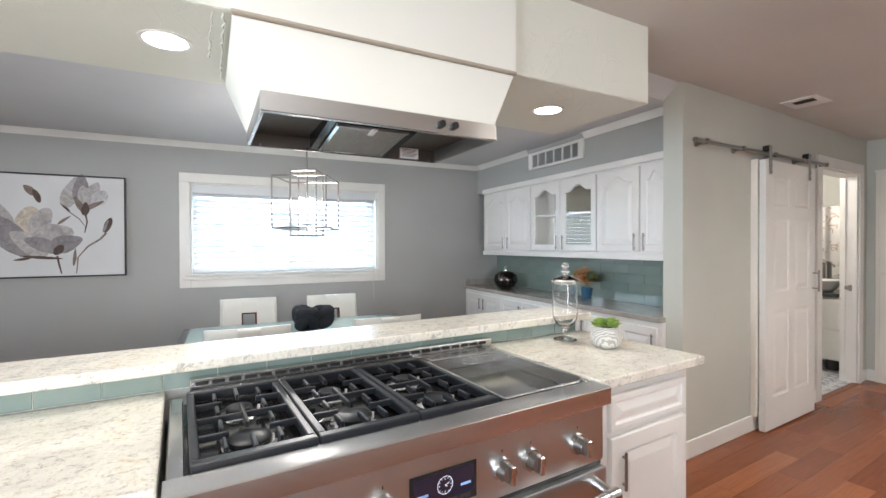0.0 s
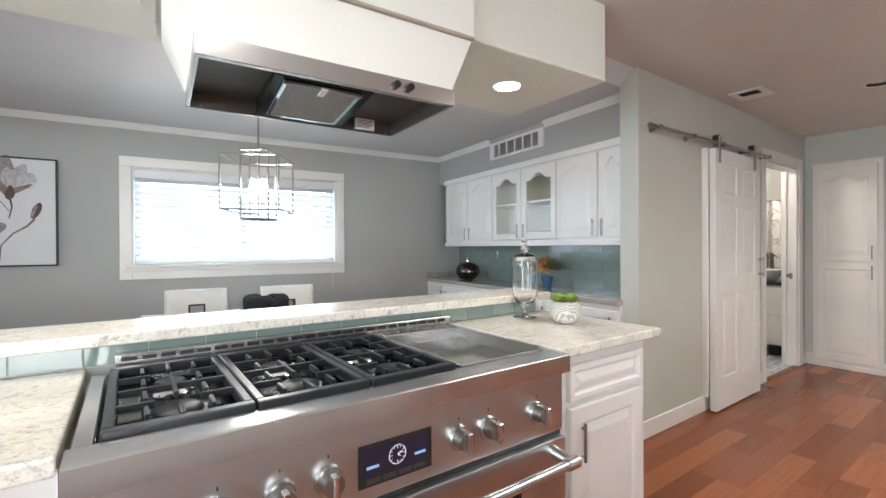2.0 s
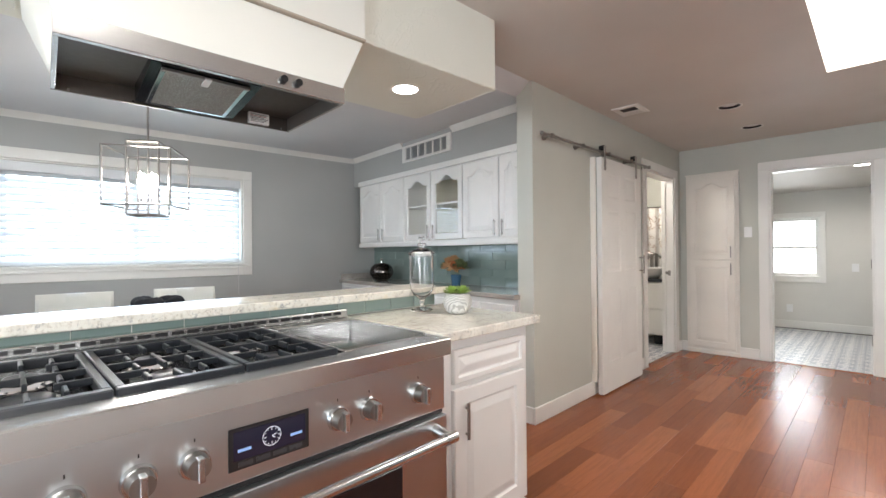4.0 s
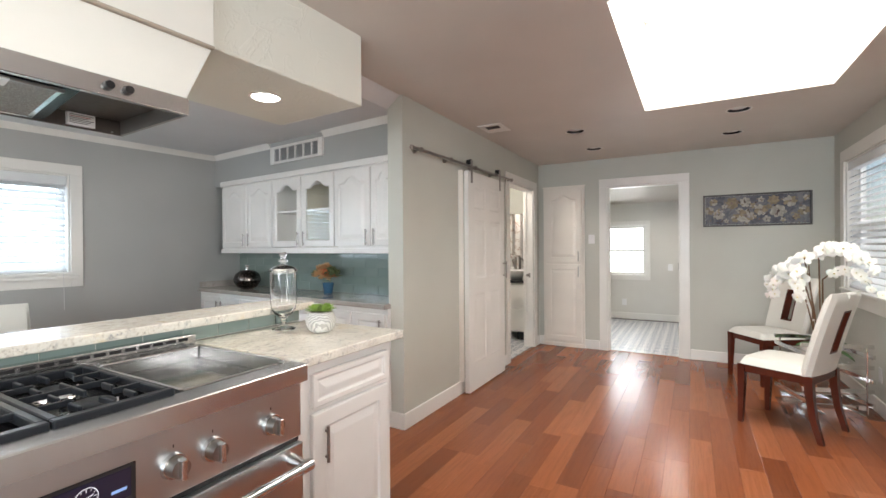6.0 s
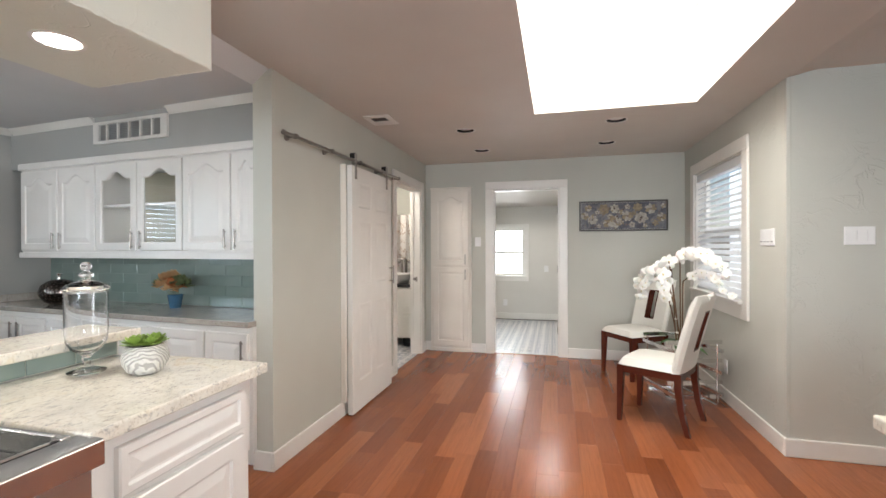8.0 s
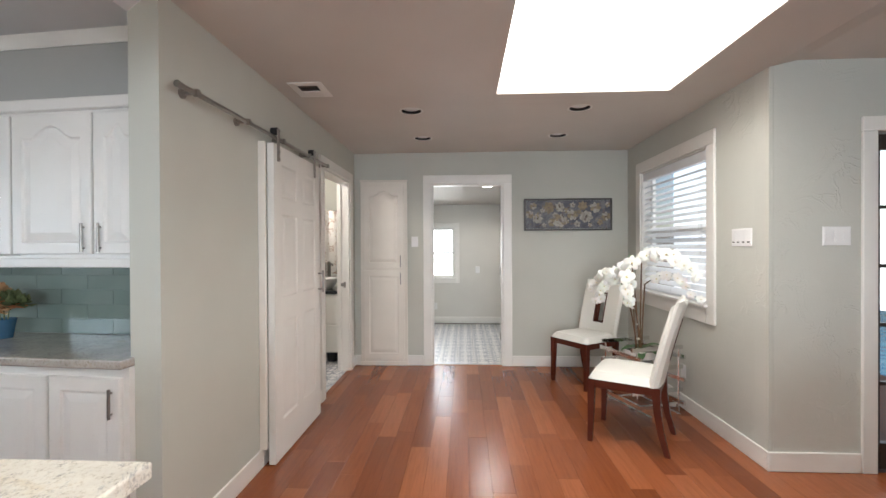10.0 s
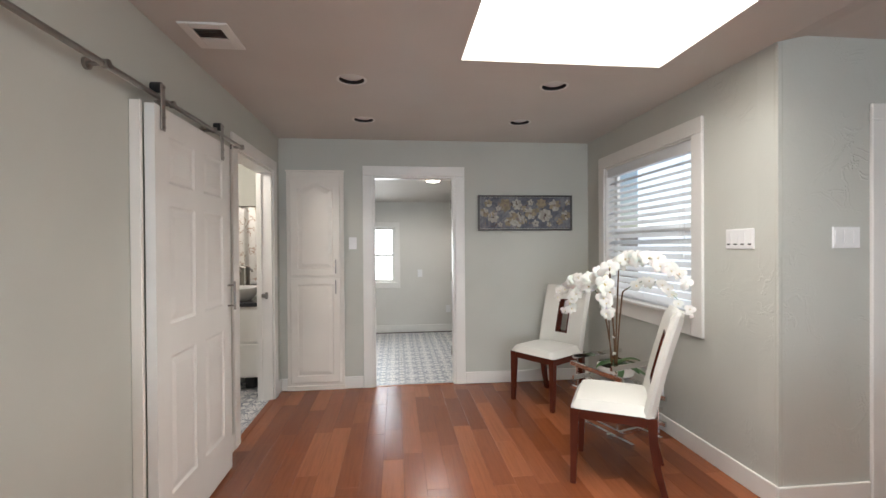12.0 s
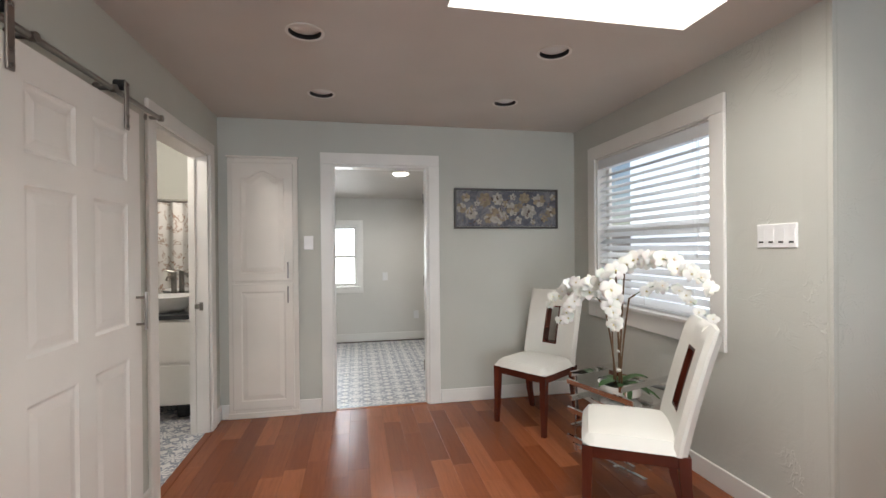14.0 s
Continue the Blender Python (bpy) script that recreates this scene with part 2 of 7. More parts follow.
def glass_tile(name="glass_tile_green", k=1.0):
    m = Mat(name, (0.30, 0.42, 0.38), 0.06, 0.0, Coat_Weight=0.6, Coat_Roughness=0.03)
    oi = m.n("ObjectInfo")
    v = m.coords()
    s = m.noise(v, 6, 3)
    c = m.mix(0.5, m.ramp(oi.outputs["Random"], [(0, (0.27 * k, 0.37 * k, 0.34 * k)), (1, (0.35 * k, 0.445 * k, 0.41 * k))]),
              m.ramp(s.outputs[0], [(0.3, (0.28 * k, 0.38 * k, 0.36 * k)), (0.7, (0.36 * k, 0.45 * k, 0.41 * k))]))
    m.color(c)
    return m.m


GTILE = glass_tile(k=0.78)
STILE = glass_tile("splash_glass_tile", 0.66)


def clear_glass(name="clear_glass", tint=(1, 1, 1), ior=1.45, rough=0.0):
    m = Mat(name, tint, rough, 0.0)
    m.set("Transmission Weight", 1.0)
    m.set("IOR", ior)
    return m.m


GLASS = clear_glass()
TABLEGLASS = plain("frosted_teal_glass", (0.32, 0.45, 0.43), 0.08, 0.0, Coat_Weight=0.5)
MIRROR = Mat("mirror", (0.9, 0.9, 0.9), 0.01, 1.0).m


def pattern_tile():
    m = Mat("patterned_cement_tile", (0.7, 0.7, 0.7), 0.4)
    tc = m.n("TexCoord")
    sp = m.n("SeparateXYZ")
    m.link(tc.outputs["Object"], sp.inputs[0])

    def math_(op, a, b=None):
        nd = m.n("Math", op=op)
        for i, q in enumerate((a, b)):
            if q is None:
                continue
            if isinstance(q, (int, float)):
                nd.inputs[i].default_value = q
            else:
                m.link(q, nd.inputs[i])
        return nd.outputs[0]
    ax = math_("ABSOLUTE", sp.outputs[0])
    ay = math_("ABSOLUTE", sp.outputs[1])
    r = math_("SQRT", math_("ADD", math_("MULTIPLY", ax, ax), math_("MULTIPLY", ay, ay)))
    th = math_("ARCTAN2", ay, ax)
    petal = math_("ABSOLUTE", math_("SINE", math_("MULTIPLY", th, 4.0)))
    rad = math_("MULTIPLY", petal, 0.060)
    f = math_("SUBTRACT", r, math_("ADD", rad, 0.022))
    ring = math_("LESS_THAN", math_("ABSOLUTE", f), 0.018)
    cx = math_("SUBTRACT", ax, 0.1)
    cy = math_("SUBTRACT", ay, 0.1)
    rc = math_("SQRT", math_("ADD", math_("MULTIPLY", cx, cx), math_("MULTIPLY", cy, cy)))
    ring2 = math_("LESS_THAN", math_("ABSOLUTE", math_("SUBTRACT", rc, 0.045)), 0.015)
    wear = m.noise(tc.outputs["Object"], 45, 3)
    mask = math_("MULTIPLY", math_("MAXIMUM", ring, ring2), m.ramp(wear.outputs[0], [(0.36, (0.2, 0.2, 0.2)), (0.5, (1, 1, 1))]))
    m.color(m.mix(mask, (0.74, 0.73, 0.72), (0.24, 0.27, 0.33)))
    return m.m


PTILE = pattern_tile()


def emit(name, col, strength):
    m = Mat(name, col, 0.5)
    m.set("Emission Color", (*col, 1))
    m.set("Emission Strength", strength)
    return m.m


LAMP = emit("lamp_lens", (1.0, 0.96, 0.90), 18.0)
BULB = emit("candle_bulb", (1.0, 0.95, 0.9), 60.0)
OFFLAMP = plain("unlit_lamp_lens", (0.82, 0.81, 0.80), 0.3, 0)

# ---------- mesh helpers ----------
ORIGIN = {}


def thing(name, at=(0, 0, 0), label="", category="", group="", kind=""):
    ob = new(name)
    ob.empty_display_size = 0.05
    ob.location = at
    ORIGIN[ob.name] = Vector(at)
    return tagged(ob, label, category, group, kind)


def part(name, bm, material, parent=None, label="", kind="", smooth=False, category="", group=""):
    """Links bm, given in world metres, as one mesh under parent."""
    o = ORIGIN[parent.name] if parent is not None else Vector((0, 0, 0))
    if parent is None and bm.verts:
        xs = [v.co for v in bm.verts]
        o = Vector((sum(p.x for p in xs) / len(xs), sum(p.y for p in xs) / len(xs), min(p.z for p in xs)))
        off = o
    else:
        off = o
    bmesh.ops.translate(bm, verts=bm.verts, vec=-off)
    bmesh.ops.recalc_face_normals(bm, faces=bm.faces)
    me = bpy.data.meshes.new(name)
    bm.to_mesh(me)
    bm.free()
    me.materials.append(material)
    if smooth:
        me.polygons.foreach_set("use_smooth", [True] * len(me.polygons))
        me.set_sharp_from_angle(angle=radians(38))
    ob = new(name, me)
    if parent is not None:
        ob.parent = parent
        ORIGIN[ob.name] = o
    else:
        ob.location = o
        ORIGIN[ob.name] = o
    return tagged(ob, label, category, "" if not group else group, kind)


def B():
    return bmesh.new()


def box(bm, x0, y0, z0, x1, y1, z1, bevel=0.0, seg=2):
    vs = [bm.verts.new((x, y, z)) for z in (z0, z1) for y in (y0, y1) for x in (x0, x1)]
    fs = [bm.faces.new([vs[i] for i in f]) for f in ((0, 2, 3, 1), (4, 5, 7, 6), (0, 1, 5, 4), (2, 6, 7, 3), (0, 4, 6, 2), (1, 3, 7, 5))]
    if bevel > 0:
        es = list({e for f in fs for e in f.edges})
        bmesh.ops.bevel(bm, geom=es, offset=bevel, segments=seg, affect="EDGES", profile=0.5)
    return bm


def tube(bm, a, b, r, n=12, r2=None, caps=True):
    a, b = Vector(a), Vector(b)
    r2 = r if r2 is None else r2
    q = (b - a).to_track_quat("Z", "Y")
    ra = [bm.verts.new(a + q @ Vector((r * math.cos(2 * math.pi * i / n), r * math.sin(2 * math.pi * i / n), 0))) for i in range(n)]
    rb = [bm.verts.new(b + q @ Vector((r2 * math.cos(2 * math.pi * i / n), r2 * math.sin(2 * math.pi * i / n), 0))) for i in range(n)]
    for i in range(n):
        bm.faces.new((ra[i], ra[(i + 1) % n], rb[(i + 1) % n], rb[i]))
    if caps:
        bm.faces.new(ra[::-1])
        bm.faces.new(rb)
    return bm


def lathe(bm, prof, at=(0, 0, 0), n=32):
    """Turns a profile of (radius, height) round the upright axis at at."""
    rings = []
    for r, z in prof:
        if r < 1e-5:
            rings.append([bm.verts.new((at[0], at[1], at[2] + z))])
        else:
            rings.append([bm.verts.new((at[0] + r * math.cos(2 * math.pi * i / n), at[1] + r * math.sin(2 * math.pi * i / n), at[2] + z)) for i in range(n)])
    for p, q in zip(rings, rings[1:]):
        for i in range(n):
            j = (i + 1) % n
            if len(p) == 1 and len(q) > 1:
                bm.faces.new((p[0], q[j], q[i]))
            elif len(q) == 1 and len(p) > 1:
                bm.faces.new((p[i], p[j], q[0]))
            elif len(p) > 1:
                bm.faces.new((p[i], p[j], q[j], q[i]))
    return bm


def pipe(bm, pts, r, n=8):
    """A round rod along points."""
    pts = [Vector(p) for p in pts]
    rings = []
    for k, p in enumerate(pts):
        d = (pts[min(k + 1, len(pts) - 1)] - pts[max(k - 1, 0)]).normalized()
        q = d.to_track_quat("Z", "Y")
        rr = r[k] if isinstance(r, (list, tuple)) else r
        rings.append([bm.verts.new(p + q @ Vector((rr * math.cos(2 * math.pi * i / n), rr * math.sin(2 * math.pi * i / n), 0))) for i in range(n)])
    for p, q in zip(rings, rings[1:]):
        for i in range(n):
            bm.faces.new((p[i], p[(i + 1) % n], q[(i + 1) % n], q[i]))
    bm.faces.new(rings[0][::-1])
    bm.faces.new(rings[-1])
    return bm


def cells(bm, axis, c0, c1, u0, u1, z0, z1, holes=()):
    """A wall slab between c0 and c1 on axis, from u0 to u1, with rectangular holes (u0, u1, z0, z1)."""
    us = sorted({u0, u1, *[h[0] for h in holes], *[h[1] for h in holes]})
    zs = sorted({z0, z1, *[h[2] for h in holes], *[h[3] for h in holes]})
    us = [u for u in us if u0 <= u <= u1]
    zs = [z for z in zs if z0 <= z <= z1]
    for a, b in zip(us, us[1:]):
        run = None
        for c, d in zip(zs, zs[1:]):
            inside = any(h[0] <= (a + b) / 2 <= h[1] and h[2] <= (c + d) / 2 <= h[3] for h in holes)
            if not inside:
                if axis == "x":
                    box(bm, c0, a, c, c1, b, d)
                else:
                    box(bm, a, c0, c, b, c1, d)
    bmesh.ops.remove_doubles(bm, verts=bm.verts, dist=1e-5)
    return bm


def wall(name, axis, c0, c1, u0, u1, z0, z1, holes=(), mat=None):
    return part(name, cells(B(), axis, c0, c1, u0, u1, z0, z1, holes), mat or WALL, kind="structure")


def struct(name, x0, y0, z0, x1, y1, z1, mat, bevel=0.0, parent=None, label=""):
    return part(name, box(B(), x0, y0, z0, x1, y1, z1, bevel), mat, parent, label, kind="" if parent else "structure")


# ---------- structure ----------
W2 = (6.325, 7.54, 0.88, 2.07)
NW = (1.858, 3.612, 1.09, 1.942)
DE = (0.675, 1.474, 0.0, 2.04)
BD = (6.80, 7.687, 0.0, 2.04)
PD = (-3.0, -1.293, 0.0, 2.0)
FWN = (1.262, 1.98, 0.77, 1.675)
RX = 10.62

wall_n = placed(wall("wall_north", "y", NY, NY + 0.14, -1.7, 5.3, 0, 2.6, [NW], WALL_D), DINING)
wall_w = wall("wall_west", "x", WX - 0.12, WX, KY, 5.85, 0, 2.6, [(-0.2, 1.9, 0.6, 2.1), (2.9, 4.3, 0.8, 2.1)])
# closes the kitchen off out of view; its opening is added for the fill
wall_k = wall("wall_south_kitchen", "y", KY - 0.14, KY, WX, KX, 0, 2.6, [(0.0, 2.0, 1.05, 2.15)])
wall_p = wall("wall_patio", "x", KX, KX + 0.13, KY - 0.14, SY, 0, 2.6, [PD], WALL_T)
wall_s = wall("wall_south", "y", SY - 0.14, SY, KX + 0.13, EX + 0.13, 0, 2.6, [W2], WALL_T)
wall_e = wall("wall_east", "x", EX, EX + 0.13, SY, BY + BT, 0, 2.6, [DE])
wall_b = wall("wall_barn", "y", BY, BY + BT, BX, EX, 0, 2.6, [BD])
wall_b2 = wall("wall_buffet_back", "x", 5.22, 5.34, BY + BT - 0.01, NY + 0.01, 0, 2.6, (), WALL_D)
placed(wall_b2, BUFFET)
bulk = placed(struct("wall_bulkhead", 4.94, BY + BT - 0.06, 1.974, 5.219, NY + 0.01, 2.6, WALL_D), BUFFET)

# rounded corner of the patio wall
bm = B()
tube(bm, (KX + 0.02, SY - 0.02, 0), (KX + 0.02, SY - 0.02, H), 0.021, 20)
part("trim_corner_bead", bm, WALL, kind="structure", smooth=True)

# ceilings
SKX0, SKX1, SKY0, SKY1 = 4.22, 6.05, -0.285, 0.884
bm = B()


CANS = [(6.39, 0.226), (7.22, 0.216), (6.39, 1.515), (7.25, 1.505)]
CR, CQ = 0.080, 0.105


def ceil_cells(bm, x0, y0, x1, y1, holes, z0, z1):
    xs = sorted({x0, x1, *[h[0] for h in holes], *[h[2] for h in holes]})
    ys = sorted({y0, y1, *[h[1] for h in holes], *[h[3] for h in holes]})
    for i in range(len(xs) - 1):
        for j in range(len(ys) - 1):
            mx, my = (xs[i] + xs[i + 1]) / 2, (ys[j] + ys[j + 1]) / 2
            if not any(h[0] < mx < h[2] and h[1] < my < h[3] for h in holes):
                box(bm, xs[i], ys[j], z0, xs[i + 1], ys[j + 1], z1)


ceil_cells(bm, WX, SY - 0.01, EX + 0.13, BY + 0.02, [(SKX0, SKY0, SKX1, SKY1)] + [(x - CQ, y - CQ, x + CQ, y + CQ) for x, y in CANS], H, H + 0.12)
for x, y in CANS:
    sq, ci = [], []
    for k in range(40):
        a = 2 * math.pi * k / 40
        c_, s_ = math.cos(a), math.sin(a)
        m_ = max(abs(c_), abs(s_))
        sq.append(bm.verts.new((x + CQ * c_ / m_, y + CQ * s_ / m_, H)))
        ci.append(bm.verts.new((x + CR * c_, y + CR * s_, H)))
    for k in range(40):
        bm.faces.new((sq[k], sq[(k + 1) % 40], ci[(k + 1) % 40], ci[k]))
part("ceiling", bm, CEIL, kind="structure")
bm = B()
box(bm, WX, BY + 0.13, HD, 5.8, 5.85, HD + 0.16)
vs = [bm.verts.new(p) for p in ((WX, BY + 0.02, H), (BX + 0.02, BY + 0.02, H), (BX + 0.02, BY + 0.13, HD), (WX, BY + 0.13, HD))]
bm.faces.new(vs)
part("ceiling_dining", bm, CEIL_D, kind="structure")
bm = B()
box(bm, WX, KY, H + 0.035, KX + 0.05, SY - 0.16, H + 0.12)
vs = [bm.verts.new(p) for p in ((WX, SY - 0.01, H), (KX + 0.05, SY - 0.01, H), (KX + 0.05, SY - 0.16, H + 0.035), (WX, SY - 0.16, H + 0.035))]
bm.faces.new(vs)
part("ceiling_kitchen", bm, CEIL, kind="structure")
# skylight shaft
SHAFT = plain("shaft_white", (0.80, 0.79, 0.77), 0.6, 0.1)
for nm, b in (("shaft_west", (SKX0 - 0.04, SKY0 - 0.04, SKX0, SKY1 + 0.04)), ("shaft_east", (SKX1, SKY0 - 0.04, SKX1 + 0.04, SKY1 + 0.04)), ("shaft_south", (SKX0, SKY0 - 0.04, SKX1, SKY0)), ("shaft_north", (SKX0, SKY1, SKX1, SKY1 + 0.04))):
    struct("skylight_" + nm, b[0], b[1], H + 0.121, b[2], b[3], 3.1, SHAFT)

# opaque slab over the shaft, added unseen to block the sun
sun_cover = part("skylight_pane", box(B(), SKX0 - 0.04, SKY0 - 0.04, 3.1, SKX1 + 0.04, SKY1 + 0.04, 3.13), SHAFT, kind="structure")

# far room and bathroom shells
wall("wall_far", "x", RX, RX + 0.12, -0.9, 3.6, 0, 2.6, [FWN], mat=WALL_F)
wall("wall_far_south", "y", -0.95, -0.82, EX + 0.13, RX, 0, 2.6, mat=WALL_F)
wall("wall_far_north", "y", BY, BY + BT, EX + 0.131, RX, 0, 2.6, mat=WALL_F)
bm = B()
vs = [bm.verts.new(p) for p in ((EX + 0.13, -0.9, 2.42), (RX, -0.9, 2.06), (RX, 2.6, 2.06), (EX + 0.13, 2.6, 2.42))]
bm.faces.new(vs)
r = bmesh.ops.extrude_face_region(bm, geom=bm.faces[:])
bmesh.ops.translate(bm, verts=[v for v in r["geom"] if isinstance(v, bmesh.types.BMVert)], vec=(0, 0, 0.1))
part("ceiling_far", bm, CEIL, kind="structure")
wall("wall_bath_west", "x", 6.10, 6.20, BY + BT, 5.1, 0, 2.5)
wall("wall_bath_north", "y", 5.0, 5.1, 6.2, 8.6, 0, 2.5)
wall("wall_bath_east", "x", 8.50, 8.6, BY + BT, 5.0, 0, 2.5)
struct("ceiling_bath", 6.1, BY + BT, 2.36, 8.6, 5.1, 2.46, CEIL)

# soffit over the range
SF = dict(x0=-0.6, x1=3.925, y0=2.08, y1=2.74, z=2.033)
bm = B()
box(bm, SF["x0"], SF["y0"], SF["z"], SF["x1"], SF["y1"], H + 0.05, 0.012, 3)
soffit = part("soffit", bm, SOFFIT, kind="structure")
SKEW = radians(-3.0)
PIVOT = Vector((3.15, 2.07, 0))


def skewed(ob):
    """Turns a thing with the slightly crooked soffit."""
    q = Matrix.Translation(PIVOT) @ Matrix.Rotation(SKEW, 4, "Z") @ Matrix.Translation(-PIVOT)
    ob.matrix_basis = q @ Matrix.Translation(ob.location)
    return ob


skewed(soffit)
# rough plaster left along the soffit's arrises and round the hood
rag = random.Random(8)
RAGGED = (((3.12, 2.083, 2.035), (3.92, 2.083, 2.035)), ((3.922, 2.09, 2.035), (3.922, 2.70, 2.035)), ((2.125, 2.10, 2.032), (2.125, 2.66, 2.032)), ((2.095, 2.10, 2.032), (2.085, 2.45, 2.032)), ((1.35, 2.083, 2.035), (2.12, 2.083, 2.035)))
for a, b in RAGGED:
    a, b = Vector(a), Vector(b)
    n_ = max(8, int((b - a).length / 0.018))
    pts = [a.lerp(b, k / n_) + Vector((rag.uniform(-0.004, 0.004), rag.uniform(-0.004, 0.004), rag.uniform(-0.001, 0.002))) for k in range(n_ + 1)]
    skewed(part("trim_plaster_ridge", pipe(B(), pts, [rag.uniform(0.0012, 0.0042) for _ in pts], 6), SOFFIT, kind="structure", smooth=True))

# floor base
struct("floor", WX, KY, -0.16, RX + 0.1, 5.85, -0.012, SUBFLOOR)


def casing(name, axis, c, side, u0, u1, z0, z1, w=0.10, t=0.018, sill=False, parent=None, wb=None):
    """Flat casing round an opening on the face at c; side is the way it stands out."""
    made = []
    wb = w if wb is None else wb
    bars = [("casing_left", u0 - w, u0, z0 - (wb if sill else 0), z1), ("casing_right", u1, u1 + w, z0 - (wb if sill else 0), z1), ("casing_head", u0 - w, u1 + w, z1, z1 + w)]
    if sill:
        bars.append(("casing_apron", u0, u1, z0 - wb, z0))
    a, b = sorted((c, c + side * t))
    for nm, p, q, r, s in bars:
        bm = B()
        if axis == "x":
            box(bm, a, p, r, b, q, s, 0.004, 1)
        else:
            box(bm, p, a, r, q, b, s, 0.004, 1)
        made.append(part(nm, bm, TRIM, parent))
    return made


def jambs(parent, axis, c0, c1, u0, u1, z1, t=0.018, z0=0.0, sill=False):
    a, b = c0, c1
    for nm, p, q, r, s in (("jamb", u0, u0 + t, z0, z1), ("jamb", u1 - t, u1, z0, z1), ("jamb_head", u0 + t, u1 - t, z1 - t, z1)):
        bm = B()
        if axis == "x":
            box(bm, a, p, r, b, q, s)
        else:
            box(bm, p, a, r, q, b, s)
        part(nm, bm, TRIM, parent)


door_e = thing("door_1", (EX, 1.07, 0), kind="structure")
casing("c", "x", EX, -1, DE[0], DE[1], 0, DE[3], 0.095, 0.02, parent=door_e)
jambs(door_e, "x", EX, EX + 0.13, DE[0], DE[1], DE[3])
door_b = thing("door_2", (7.2, BY, 0), kind="structure")
casing("c", "y", BY, -1, BD[0], BD[1], 0, BD[3], 0.095, 0.02, parent=door_b)
jambs(door_b, "y", BY, BY + BT, BD[0], BD[1], BD[3])
door_p = thing("door_3", (KX, -2.2, 0), kind="structure")
casing("c", "x", KX, -1, PD[0], PD[1], 0, PD[3], 0.086, 0.02, parent=door_p)

# baseboards
BBH, BBT = 0.115, 0.015


def base(x0, y0, x1, y1):
    return part("baseboard", box(B(), x0, y0, 0, x1, y1, BBH, 0.004, 1), TRIM, kind="structure")


base(BX - BBT, BY - BBT, 5.60, BY)
base(BX - BBT, BY + 0.001, BX, BY + BT)
base(5.60, BY - BBT, 6.702, BY - 0.001)
base(7.785, BY - BBT, EX - 0.0, BY)
base(EX - BBT, DE[1] + 0.098, EX, BY - BBT - 0.001)
base(EX - BBT, SY + BBT + 0.001, EX, DE[0] - 0.098)
base(KX - 0.001, SY, EX, SY + BBT)
base(KX - BBT, PD[1] + 0.089, KX, SY + BBT)
base(RX - BBT, -0.8, RX, 2.48)
placed(base(-0.9, NY - BBT, 4.7, NY), DINING)
base(WX, KY, KX, KY + BBT)


# ---------- cabinet doors ----------
def face_map(o, u, v, n):
    o, u, v, n = Vector(o), Vector(u), Vector(v), Vector(n)
    return lambda a, b, c=0.0: o + u * a + v * b + n * c


def loop_pts(x0, y0, x1, y1, arch=0.0, k=14):
    """A closed loop; its top side may swell into a cathedral arch."""
    pts = [(x0, y0), (x1, y0), (x1, y1 - arch)]
    for i in range(1, k):
        s = i / k
        x = x1 + (x0 - x1) * s
        c = abs(2 * s - 1)
        rise = 0.0
        if c < 0.72:
            rise = 0.5 * (1 + math.cos(math.pi * c / 0.72))
            rise = rise ** 0.8
        pts.append((x, y1 - arch + arch * rise))
    pts.append((x0, y1 - arch))
    return pts


def bridge(bm, f, loops, fill=True):
    """Loops of equal length, each with its height, joined in turn."""
    rings = [[bm.verts.new(f(a, b, h)) for a, b in lp] for lp, h in loops]
    for p, q in zip(rings, rings[1:]):
        n = len(p)
        for i in range(n):
            bm.faces.new((p[i], p[(i + 1) % n], q[(i + 1) % n], q[i]))
    if fill:
        bm.faces.new(rings[-1])
        bm.faces.new(rings[0][::-1])
    return rings


def raised_door(name, parent, f, w, h, arch=0.0, frame_w=0.055, t=0.02, mat=None, glass=False, k=14):
    bm = B()
    o = loop_pts(0, 0, w, h, 0, k)
    o2 = loop_pts(0.004, 0.004, w - 0.004, h - 0.004, 0, k)
    i0 = loop_pts(frame_w, frame_w, w - frame_w, h - frame_w, arch, k)
    i1 = loop_pts(frame_w + 0.006, frame_w + 0.006, w - frame_w - 0.006, h - frame_w - 0.006, arch, k)
    if glass:
        bridge(bm, f, [(i0, 0.0), (o, 0.0), (o, t - 0.004), (o2, t), (i0, t), (i1, t - 0.006), (i1, 0.0), (i0, 0.0)], False)
        d = part(name, bm, mat or CAB, parent)
        g = B()
        bridge(g, f, [(i1, 0.005), (i1, 0.008)])
        p = part("glass_pane", g, GLASS, d, "clear glass pane")
        p.visible_shadow = False
        return d
    i2 = loop_pts(frame_w + 0.012, frame_w + 0.012, w - frame_w - 0.012, h - frame_w - 0.012, arch, k)
    i3 = loop_pts(frame_w + 0.045, frame_w + 0.045, w - frame_w - 0.045, h - frame_w - 0.045, arch, k)
    bridge(bm, f, [(o, 0.0), (o, t - 0.004), (o2, t), (i0, t), (i1, t - 0.007), (i2, t - 0.008), (i3, t - 0.001)])
    return part(name, bm, mat or CAB, parent)


